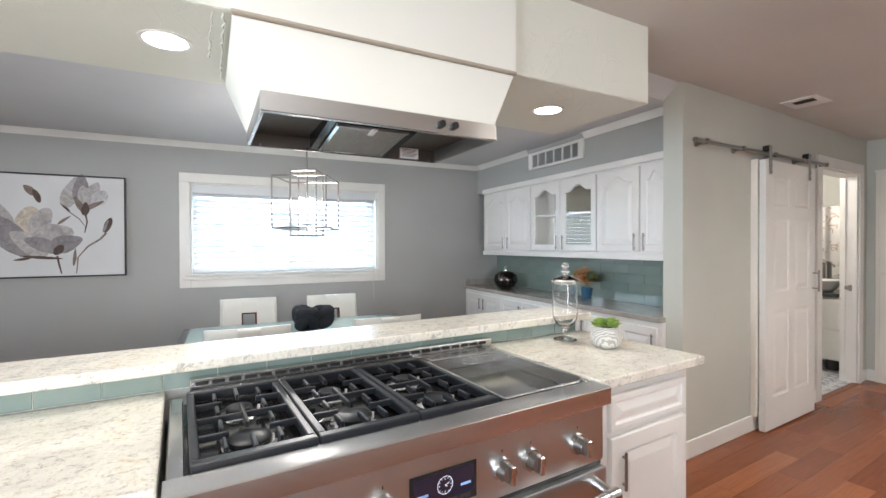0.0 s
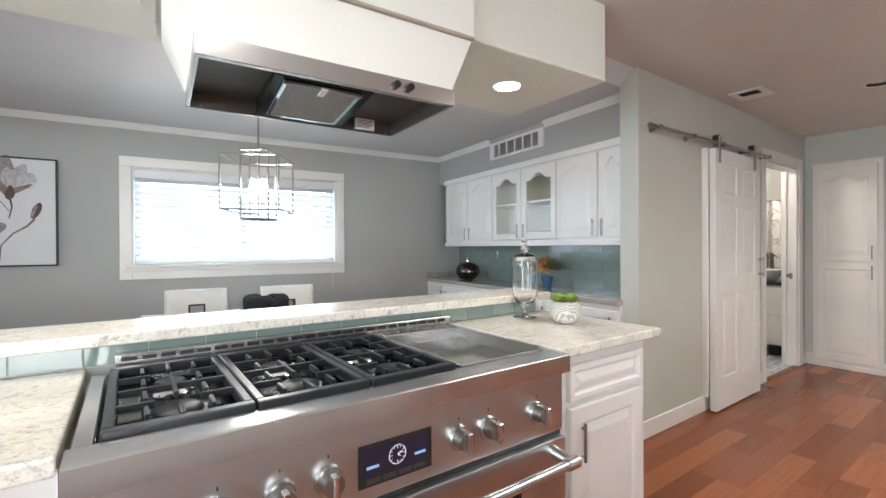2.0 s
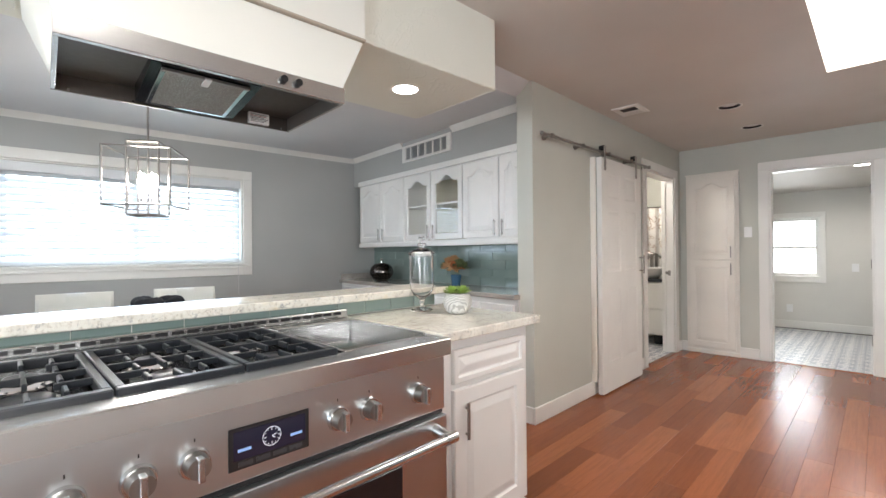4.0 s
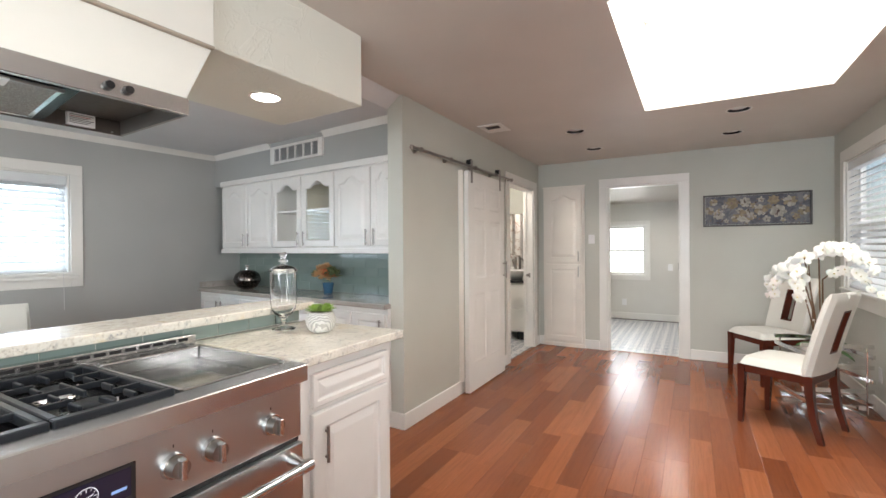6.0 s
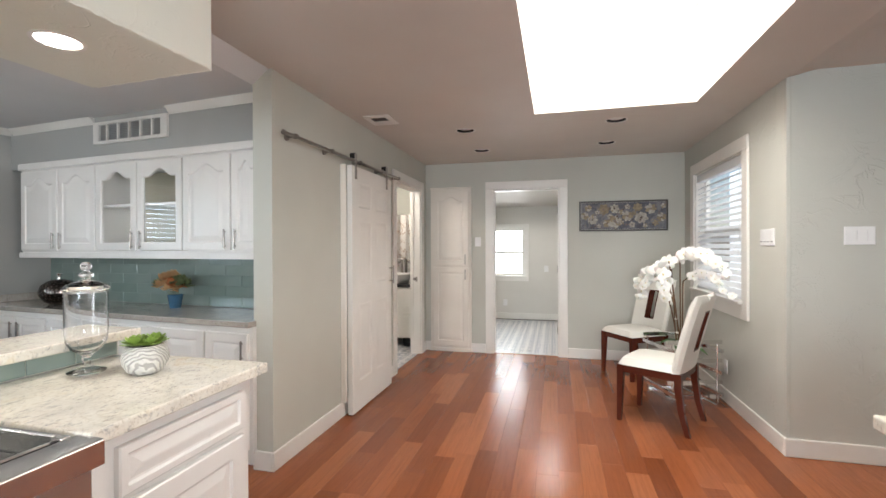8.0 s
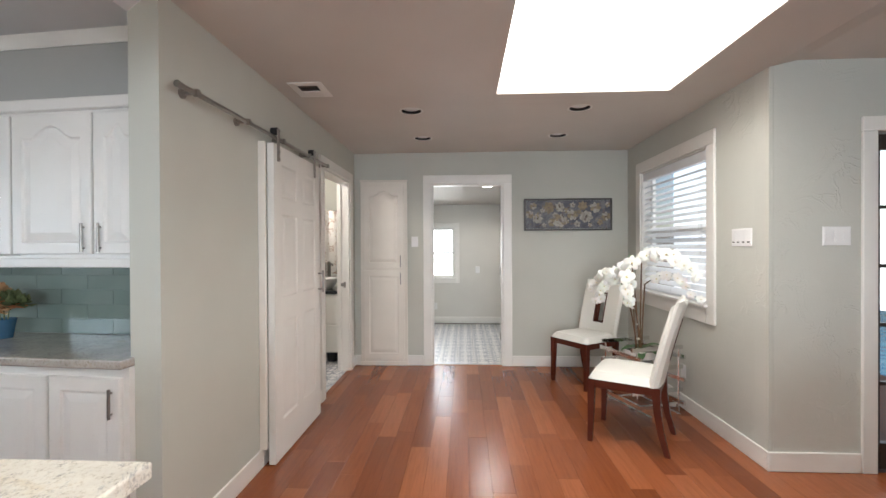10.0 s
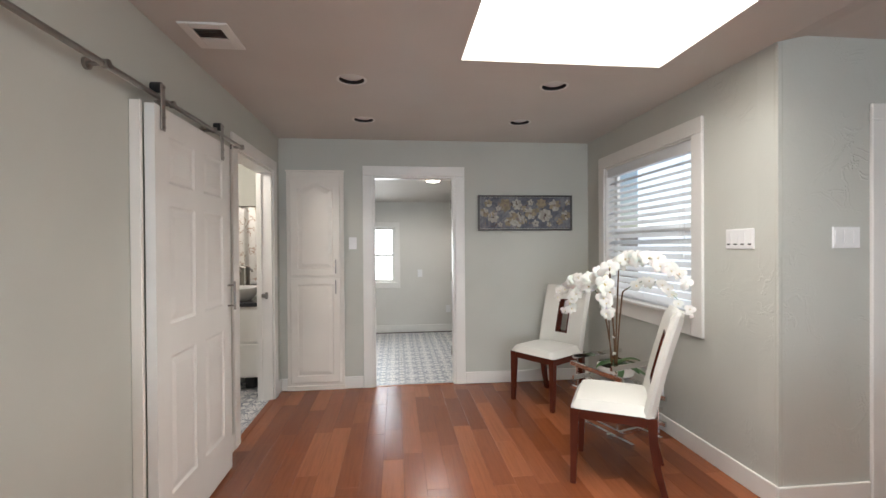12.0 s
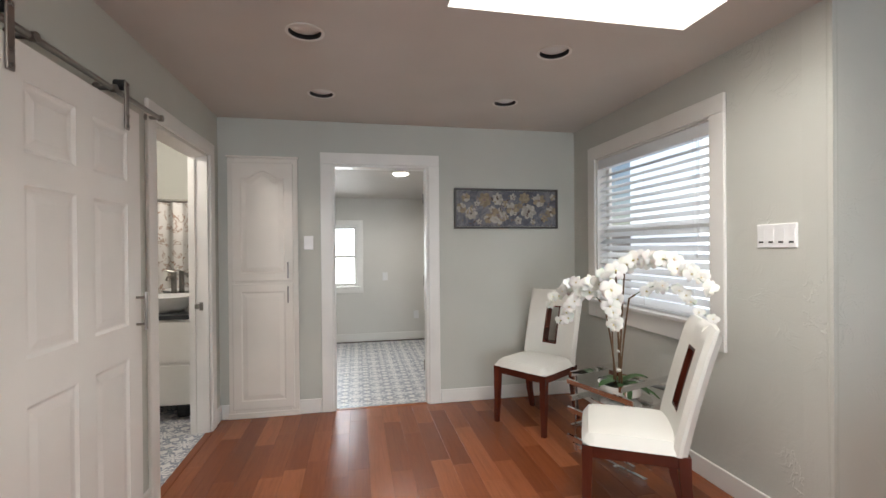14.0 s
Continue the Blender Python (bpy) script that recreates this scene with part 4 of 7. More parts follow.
def tile_piece(parent, x0, y0, z0, x1, y1, z1, key, mat, store={}):
    dims = (round(x1 - x0, 4), round(y1 - y0, 4), round(z1 - z0, 4))
    k = (key, dims)
    if k not in store:
        bm = B()
        box(bm, -dims[0] / 2, -dims[1] / 2, -dims[2] / 2, dims[0] / 2, dims[1] / 2, dims[2] / 2, 0.0012, 1)
        me = bpy.data.meshes.new("tile")
        bm.to_mesh(me)
        bm.free()
        me.materials.append(mat)
        store[k] = me
    ob = new("tile", store[k])
    ob.parent = parent
    ob.location = Vector(((x0 + x1) / 2, (y0 + y1) / 2, (z0 + z1) / 2)) - ORIGIN[parent.name]
    return ob


part("grout_bed", box(B(), -0.6, TILEY + 0.004, CT + 0.0005, 3.80, TILEY + 0.0105, 0.9785), CAULK, knee)
x = 3.795
while x > -0.5:
    tile_piece(knee, x - 0.150, TILEY, CT + 0.004, x, TILEY + 0.0045, 0.9765, "strip", GTILE)
    x -= 0.1525
bw = bpy.data.objects["wall_buffet_back"]
part("grout_bed", box(B(), 5.2155, BY + BT, 0.893, 5.2195, NY - 0.001, 1.26), plain("grout_grey_green", (0.20, 0.25, 0.24), 0.7), bw)
z = 0.895
r = 0
while z < 1.25:
    y = NY - 0.003 + (0.15 if r % 2 else 0.0)
    z1 = min(z + 0.0745, 1.259)
    while y > BY + BT + 0.01:
        a, b = max(y - 0.303, BY + BT + 0.002), min(y, NY - 0.003)
        if b - a > 0.01:
            tile_piece(bw, 5.2105, a, z, 5.2152, b, z1, "splash", STILE)
        y -= 0.3055
    z += 0.0765
    r += 1

# ---------- range ----------
rg = thing("range_cooker", ((RG0 + RG1) / 2, 2.03, 0), "wide stainless steel gas range with six burners, griddle and clock display", "range")
FY = 1.725
bm = B()
box(bm, RG0 + 0.002, FY + 0.02, 0.12, RG1 - 0.002, 2.37, 0.839)
part("body", bm, STEEL, rg)
for x in (RG0 + 0.06, RG1 - 0.06):
    for y in (1.80, 2.32):
        part("leg", tube(B(), (x, y, 0.0), (x, y, 0.12), 0.022, 12), STEEL, rg, smooth=True)
# bullnose with a soft edge
prof = [(1.697, 0.850), (1.697, 0.902), (1.6985, 0.9045), (1.701, 0.906), (1.770, 0.9085), (1.776, 0.905), (1.776, 0.869), (1.74, 0.869), (1.735, 0.850)]
bm = B()
ra = [bm.verts.new((RG0 - 0.004, y, z)) for y, z in prof]
rb = [bm.verts.new((RG1 + 0.010, y, z)) for y, z in prof]
for i in range(len(prof)):
    j = (i + 1) % len(prof)
    bm.faces.new((ra[i], ra[j], rb[j], rb[i]))
bm.faces.new(ra)
bm.faces.new(rb[::-1])
part("bullnose", bm, STEEL, rg)
part("control_panel", box(B(), RG0, FY - 0.004, 0.662, RG1 + 0.001, FY + 0.018, 0.8495, 0.003, 2), STEELP, rg)
part("side_rim", box(B(), RG0, 1.777, 0.8395, RG0 + 0.034, 2.33, 0.902, 0.003, 1), STEEL, rg)
part("side_rim", box(B(), RG1 - 0.024, 1.777, 0.8395, RG1, 2.33, 0.909, 0.003, 1), STEEL, rg)
part("burner_tray", box(B(), RG0 + 0.035, 1.777, 0.8395, 2.832, 2.33, 0.877), BLACKM, rg, "glossy black burner tray")
bg = part("backguard", box(B(), RG0 + 0.052, 2.330, 0.8395, RG1 + 0.006, 2.3735, 0.950, 0.003, 2), STEEL, rg)
part("backguard_ledge", box(B(), RG0 + 0.052, 2.3225, 0.8395, RG1 - 0.002, 2.3295, 0.915, 0.002, 1), STEEL, rg)
n = 24
for i in range(n):
    x = RG0 + 0.068 + i * (RG1 - RG0 - 0.085) / n
    part("slot", box(B(), x, 2.3280, 0.9300, x + 0.036, 2.3305, 0.9420), BLACK, bg, "dark vent slot")

# burners and grates
GX = [2.026, 2.292, 2.559, 2.826]
GYA, GYB = 1.782, 2.305
for gi in range(3):
    xa, xb = GX[gi] + 0.002, GX[gi + 1] - 0.002
    gr = None
    bm = B()
    zt, zb = 0.921, 0.893
    w = 0.026
    # outer frame with a sloped inner edge
    for (a0, b0, a1, b1) in ((xa, GYA, xb, GYA + w), (xa, GYB - w, xb, GYB), (xa, GYA + w, xa + w * 0.75, GYB - w), (xb - w * 0.75, GYA + w, xb, GYB - w)):
        box(bm, a0, b0, zb, a1, b1, zt, 0.003, 1)
    gr = part("grate", bm, IRON, rg, "matt black cast iron grate")
    xc = (xa + xb) / 2
    ym = (GYA + GYB) / 2
    bars = []
    bars.append((xa + w * 0.75, ym - 0.005, xb - w * 0.75, ym + 0.005))
    for yc in (GYA + 0.145, GYB - 0.145):
        for s in (-1, 1):
            x_out = xa + w * 0.7 if s < 0 else xb - w * 0.7
            x_in = xc + s * 0.045
            bars.append((min(x_out, x_in), yc - 0.0045, max(x_out, x_in), yc + 0.0045))
            yo = yc + s * 0.115
            yi = yc + s * 0.04
            bars.append((xc - 0.0045, min(yo, yi), xc + 0.0045, max(yo, yi)))
            bars.append((xc + s * 0.06 - 0.0045, min(yc + 0.03, yc + 0.09), xc + s * 0.06 + 0.0045, max(yc + 0.03, yc + 0.09)))
            bars.append((xc + s * 0.06 - 0.0045, yc - 0.09, xc + s * 0.06 + 0.0045, yc - 0.03))
    for a0, b0, a1, b1 in bars:
        part("finger", box(B(), a0, b0, 0.905, a1, b1, 0.922, 0.002, 1), IRON, gr)
    for fx0, fy0 in ((xa + 0.01, GYA + 0.01), (xb - 0.01, GYA + 0.01), (xa + 0.01, GYB - 0.01), (xb - 0.01, GYB - 0.01)):
        part("foot", box(B(), fx0 - 0.006, fy0 - 0.006, 0.877, fx0 + 0.006, fy0 + 0.006, 0.893), IRON, gr)
    for yc in (GYA + 0.145, GYB - 0.145):
        bm = B()
        lathe(bm, [(0.066, 0), (0.064, 0.004), (0.054, 0.006), (0.046, 0.010), (0.0, 0.010)], (xc, yc, 0.877), 32)
        bn = part("burner", bm, CHROME, rg, "bright metal burner ring", smooth=True)
        bm = B()
        q_ = 1.34 if yc < ym else 0.95
        lathe(bm, [(0.0, 0.0), (0.036 * q_, 0.0), (0.038 * q_, 0.004), (0.038 * q_, 0.009), (0.034 * q_, 0.013), (0.0, 0.014)], (xc, yc, 0.888), 32)
        part("burner_cap", bm, IRON, bn, "dull black burner cap", smooth=True)
        bm = B()
        tube(bm, (xc + 0.052, yc - 0.01, 0.878), (xc + 0.052, yc - 0.01, 0.898), 0.004, 8)
        part("igniter", bm, CERAMIC, bn)
# griddle
STEELG = steel("griddle_steel", 1, (0.30, 0.295, 0.29), 0.12)
GR0, GR1 = 2.838, RG1 - 0.026
part("griddle_plate", box(B(), GR0 + 0.012, 1.84, 0.8395, GR1 - 0.012, 2.235, 0.872, 0.002, 1), STEELG, rg, "polished griddle plate")
for a0, b0, a1, b1, zt in ((GR0, 1.785, GR0 + 0.010, 2.31, 0.913), (GR1 - 0.010, 1.785, GR1, 2.31, 0.922), (GR0 + 0.011, 2.24, GR1 - 0.011, 2.31, 0.920), (GR0 + 0.011, 1.785, GR1 - 0.011, 1.797, 0.908)):
    part("griddle_wall", box(B(), a0, b0, 0.8395, a1, b1, zt, 0.003, 1), STEEL, rg)
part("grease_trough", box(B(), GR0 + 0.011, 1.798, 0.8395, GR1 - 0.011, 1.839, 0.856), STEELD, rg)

# knobs, display, oven door
PZ = 0.742
for x in (2.100, 2.205, 2.320, 2.423, 2.783, 2.889, 3.083):
    kn = part("knob", tube(B(), (x, FY - 0.005, PZ), (x, FY - 0.016, PZ), 0.034, 32, 0.031), STEEL, rg, "steel knob", smooth=True)
    part("knob_body", tube(B(), (x, FY - 0.016, PZ), (x, FY - 0.043, PZ), 0.0265, 28, 0.0235), NICKEL, kn, smooth=True)
    part("knob_grip", box(B(), x - 0.007, FY - 0.058, PZ - 0.026, x + 0.007, FY - 0.034, PZ + 0.026, 0.002, 1), STEEL, kn)
    part("mark", box(B(), x - 0.0015, FY - 0.0052, PZ + 0.046, x + 0.0015, FY - 0.0043, PZ + 0.054), BLACK, kn)
SCREEN = Mat("display_glass", (0.012, 0.012, 0.022), 0.05, 0.0)
SCREEN.set("Emission Color", (0.04, 0.03, 0.06, 1))
SCREEN.set("Emission Strength", 0.25)
ds = part("display_frame", box(B(), 2.493, FY - 0.0065, 0.693, 2.695, FY - 0.0043, 0.793, 0.001, 1), BLACK, rg, "black display frame")
part("display_screen", box(B(), 2.504, FY - 0.0075, 0.716, 2.684, FY - 0.0066, 0.784), SCREEN.m, ds, "dark lit display screen")
WHITE_E = emit("display_white", (0.85, 0.9, 1.0), 0.7)
BLUE_E = emit("display_blue", (0.25, 0.42, 0.75), 0.35)
bm = B()
cxd, czd, yd = 2.595, 0.751, FY - 0.0077
seg = 40
for r0, r1 in ((0.0220, 0.0232),):
    for i in range(seg):
        a, b = 2 * math.pi * i / seg, 2 * math.pi * (i + 1) / seg
        bm.faces.new([bm.verts.new((cxd + r_ * math.cos(t_), yd, czd + r_ * math.sin(t_))) for r_, t_ in ((r0, a), (r1, a), (r1, b), (r0, b))])
for i in range(12):
    a = 2 * math.pi * i / 12
    L = 0.006 if i % 3 == 0 else 0.003
    u_, n_ = Vector((math.cos(a), 0, math.sin(a))), Vector((-math.sin(a), 0, math.cos(a))) * 0.0006
    c = Vector((cxd, yd, czd))
    bm.faces.new([bm.verts.new(c + u_ * (0.020 - L) - n_), bm.verts.new(c + u_ * 0.020 - n_), bm.verts.new(c + u_ * 0.020 + n_), bm.verts.new(c + u_ * (0.020 - L) + n_)])
for a, L in ((radians(20), 0.014), (radians(-35), 0.010)):
    u_, n_ = Vector((math.cos(a), 0, math.sin(a))), Vector((-math.sin(a), 0, math.cos(a))) * 0.0008
    c = Vector((cxd, yd, czd))
    bm.faces.new([bm.verts.new(c - n_), bm.verts.new(c + u_ * L - n_), bm.verts.new(c + u_ * L + n_), bm.verts.new(c + n_)])
part("clock_face", bm, WHITE_E, ds, "white clock drawn on the display")
for xx in (2.513, 2.643):
    part("display_bar", box(B(), xx, yd, 0.735, xx + 0.032, yd + 0.0009, 0.742), BLUE_E, ds, "small blue bar of unreadable writing")
for i in range(4):
    xx = 2.515 + i * 0.042
    part("touch_key", box(B(), xx, FY - 0.0072, 0.700, xx + 0.034, FY - 0.0064, 0.7115), plain("key_grey_%s" % "abcd"[i], (0.05, 0.05, 0.055), 0.3, 0), ds)
dtop = 0.646
od = part("oven_door", box(B(), RG0 + 0.004, FY - 0.020, 0.20, RG1 - 0.004, FY + 0.0185, dtop, 0.004, 2), STEELP, rg, "stainless oven door")
part("door_window_frame", box(B(), 2.20, FY - 0.0225, 0.30, 3.00, FY - 0.0202, 0.54, 0.002, 1), BLACKM, od, "dark glass oven window")
part("door_gap", box(B(), RG0 + 0.006, FY + 0.001, dtop + 0.001, RG1 - 0.006, FY + 0.018, 0.661), BLACK, rg)
bm = B()
tube(bm, (2.03, 1.640, 0.598), (3.165, 1.640, 0.598), 0.0145, 24)
hd = part("door_handle", bm, STEEL, od, "thick tubular oven handle", smooth=True)
for x in (2.045, 3.150):
    bm = B()
    tube(bm, (x, 1.640, 0.598), (x, FY - 0.018, 0.606), 0.015, 18, 0.021)
    tube(bm, (x - 0.022, 1.640, 0.598), (x + 0.022, 1.640, 0.598), 0.0195, 24)
    part("handle_bracket", bm, STEEL, hd, smooth=True)
part("kick_plate", box(B(), RG0 + 0.004, FY + 0.03, 0.02, RG1 - 0.004, FY + 0.045, 0.115), STEEL, rg)

# ---------- hood ----------
hood = thing("range_hood", (2.63, 2.3, 1.735), "white boxed range hood with a stainless tray under the plaster soffit", "range hood")
HT0, HT1, HB0, HB1 = 2.142, 3.118, 2.218, 3.028
HF, HBK = 2.060, 2.620
part("upper_board", box(B(), HT0 - 0.002, HF - 0.008, 2.009, HT1 + 0.004, 2.079, H - 0.001, 0.002, 1), HOODW, hood)
part("edge_molding", box(B(), HT0 - 0.003, HF - 0.015, 1.998, HT1 + 0.005, 2.079, 2.0085, 0.003, 1), plain("molding_beige", (0.42, 0.36, 0.29), 0.5), hood, "thin beige edge molding")
bm = B()
lo = [bm.verts.new(p) for p in ((HB0, HF, 1.797), (HB1, HF, 1.797), (HB1, HBK, 1.797), (HB0, HBK, 1.797))]
hi = [bm.verts.new(p) for p in ((HT0, HF, 1.9975), (HT1, HF, 1.9975), (HT1, HBK + 0.06, 1.9975), (HT0, HBK + 0.06, 1.9975))]
for i in range(4):
    bm.faces.new((lo[i], lo[(i + 1) % 4], hi[(i + 1) % 4], hi[i]))
bm.faces.new(hi)
bm.faces.new(lo[::-1])
bmesh.ops.bevel(bm, geom=list(bm.edges), offset=0.003, segments=1, affect="EDGES")
part("tapered_box", bm, HOODW, hood)
S0, S1, SZ0, SZ1 = HB0 - 0.004, HB1 + 0.003, 1.738, 1.7965
t = 0.012
# shade under the hood is put into this brown and the darker side
TRAYD = plain("tray_inside_shaded", (0.10, 0.085, 0.075), 0.35, 0.03, 60, 0.7)
tray = part("tray_front", box(B(), S0, HF - 0.010, SZ0, S1, HF + t, SZ1, 0.002, 1), STEEL, hood, "stainless front strip")
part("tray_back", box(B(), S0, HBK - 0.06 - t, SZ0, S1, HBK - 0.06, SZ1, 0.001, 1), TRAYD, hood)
part("tray_side", box(B(), S0, HF + t, SZ0, S0 + t, HBK - 0.06 - t, SZ1, 0.001, 1), STEEL, hood)
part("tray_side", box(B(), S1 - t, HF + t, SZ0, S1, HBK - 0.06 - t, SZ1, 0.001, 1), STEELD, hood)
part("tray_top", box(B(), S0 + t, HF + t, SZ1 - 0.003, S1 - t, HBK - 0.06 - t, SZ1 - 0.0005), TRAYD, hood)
for x in (2.795, 2.846):
    part("hood_knob", tube(B(), (x, HF - 0.0105, 1.768), (x, HF - 0.028, 1.768), 0.0145, 20, 0.012), BLACK, hood, "black hood knob", smooth=True)
# slanted fan box with a filter face
bm = B()
q = [(2.44, 2.17), (2.77, 2.17), (2.77, 2.50), (2.44, 2.50)]
z_lo = [1.772, 1.772, 1.735, 1.735]
lo = [bm.verts.new((a, b, c)) for (a, b), c in zip(q, z_lo)]
hi = [bm.verts.new((a, b, SZ1 - 0.003)) for a, b in q]
for i in range(4):
    bm.faces.new((lo[i], lo[(i + 1) % 4], hi[(i + 1) % 4], hi[i]))
bm.faces.new(lo[::-1])
bm.faces.new(hi)
fan = part("fan_housing", bm, BLACKM, hood, "black fan housing")
MESHF = Mat("grease_filter", (0.30, 0.28, 0.26), 0.45, 0.9)
vf = MESHF.coords()
wf = MESHF.n("TexVoronoi", Scale=220.0)
MESHF.link(vf, wf.inputs["Vector"])
MESHF.color(MESHF.ramp(wf.outputs["Distance"], [(0.0, (0.70, 0.67, 0.62)), (0.5, (0.32, 0.30, 0.28))]))
MESHF.bump(wf.outputs["Distance"], 0.6, 0.002)
bm = B()
lo = [bm.verts.new(p) for p in ((2.475, 2.20, 1.765), (2.73, 2.20, 1.765), (2.73, 2.48, 1.733), (2.475, 2.48, 1.733))]
up = [bm.verts.new(v.co + Vector((0, 0, 0.006))) for v in lo]
for i in range(4):
    bm.faces.new((lo[i], lo[(i + 1) % 4], up[(i + 1) % 4], up[i]))
bm.faces.new(lo[::-1])
bm.faces.new(up)
part("filter", bm, MESHF.m, fan, "grey mesh grease filter")
def tilted(x0, y0, x1, y1, lift):
    """A thin bar lying on the sloping filter face."""
    bm = B()
    box(bm, x0, y0, 0, x1, y1, 0.006, 0.001, 1)
    for v in bm.verts:
        v.co.z += 1.765 - (v.co.y - 2.20) * 0.032 / 0.28 - lift
    return bm


for q_ in ((2.470, 2.195, 2.735, 2.209), (2.470, 2.471, 2.735, 2.485), (2.470, 2.2095, 2.484, 2.4705), (2.721, 2.2095, 2.735, 2.4705)):
    part("filter_rim", tilted(*q_, 0.004), CHROME, fan, "bright filter rim")
part("filter_latch", tilted(2.590, 2.180, 2.612, 2.235, 0.013), PLATE, fan, "white plastic latch")
for (xx0, yy0, xx1, yy1, zz) in ((2.47, 2.185, 2.735, 2.198, 1.762),):
    part("filter_clip", box(B(), xx0, yy0, zz - 0.006, xx1, yy1, zz + 0.004, 0.001, 1), NICKEL, fan)
part("light_cover", box(B(), 2.52, 2.10, 1.768, 2.72, 2.15, 1.785, 0.003, 1), PLATE, hood, "white translucent light cover")
lab = part("warning_label", box(B(), 2.845, 2.530, 1.744, 2.930, 2.5475, 1.790), PLATE, hood, "small white warning label")
for i in range(6):
    part("text_line", box(B(), 2.851, 2.5290, 1.781 - i * 0.006, 2.924 - (i % 3) * 0.008, 2.5299, 1.7835 - i * 0.006), plain("label_ink_%s" % "abcdef"[i], (0.35, 0.05, 0.04) if i == 1 else (0.15, 0.15, 0.15), 0.6, 0), lab)
for x, y in ((2.26, 2.548), (2.44, 2.548), (2.66, 2.548), (2.99, 2.548), (3.03, 2.2)):
    part("screw", tube(B(), (x, y - 0.002, 1.7445), (x, y + 0.001, 1.7445), 0.004, 8), CHROME, hood)
skewed(hood)
placed(hood, Matrix.Translation((0, 0, 0.018)))

# ---------- recessed lamps, vents, plates ----------


def can_light(x, y, z, on, r=0.075, label="", group=""):
    c = thing("recessed_light", (x, y, z), label, "ceiling light", group)
    bm = B()
    lathe(bm, [(r + 0.012, -0.0005), (r + 0.012, -0.003), (r, -0.004), (r - 0.003, -0.002), (r - 0.003, -0.0005)], (x, y, z), 36)
    part("trim_ring", bm, TRIM, c, smooth=True)
    if on:
        bm = B()
        lathe(bm, [(0, -0.0035), (r - 0.006, -0.0035), (r - 0.004, -0.0012), (0, -0.0012)], (x, y, z), 36)
        part("lens", bm, LAMP, c, "glowing white lens", smooth=True)
    else:
        bm = B()
        lathe(bm, [(CR - 0.001, 0.0), (CR - 0.003, 0.055), (0.0, 0.055), (0.0, 0.058), (CR, 0.058), (CR, 0.0)], (x, y, z), 36)
        part("can", bm, BLACK, c, "black baffle inside the ring", smooth=True)
        bm = B()
        lathe(bm, [(0, 0.012), (0.058, 0.014), (CR - 0.006, 0.022), (CR - 0.006, 0.050), (0, 0.050)], (x, y, z), 36)
        part("lens", bm, OFFLAMP, c, "unlit round lens", smooth=True)
    return c


for cx, cy in KITCHEN_CANS:
    can_light(cx, cy, H if cy > -0.7 else H + 0.035, True, 0.068, "lit round recessed lamp assumed in the kitchen ceiling out of view", "kitchen lamps")
for cx, cy in SOFFIT_CANS:
    can_light(cx, cy, SF["z"], True, 0.066, label="lit round recessed lamp in the plaster soffit underside", group="soffit lamps")
for cx, cy in CANS:
    can_light(cx, cy, H, False, CR, "unlit round recessed lamp in the ceiling before the skylight", "ceiling lamps")
cv = thing("ceiling_vent", (5.90, 2.12, H), "white square ceiling register with a dark slotted middle", "vent")
VX, VYY = 5.875, 2.125
bm = B()
for (a, b, c, d) in ((VX - 0.13, VYY - 0.11, VX + 0.13, VYY - 0.065), (VX - 0.13, VYY + 0.065, VX + 0.13, VYY + 0.11), (VX - 0.13, VYY - 0.065, VX - 0.08, VYY + 0.065), (VX + 0.02, VYY - 0.065, VX + 0.13, VYY + 0.065)):
    box(bm, a, b, H - 0.010, c, d, H - 0.0005, 0.002, 1)
part("frame", bm, TRIM, cv)
part("backing", box(B(), VX - 0.08, VYY - 0.065, H - 0.002, VX + 0.02, VYY + 0.065, H - 0.0008), plain("vent_backing_grey", (0.16, 0.15, 0.145), 0.6), cv)
for i in range(6):
    x = VX - 0.075 + i * 0.017
    bm = B()
    vs = [bm.verts.new(p) for p in ((x - 0.004, VYY - 0.065, H - 0.009), (x - 0.004, VYY + 0.065, H - 0.009), (x + 0.004, VYY + 0.065, H - 0.003), (x + 0.004, VYY - 0.065, H - 0.003))]
    bm.faces.new(vs)
    part("slat", bm, NICKEL, cv)


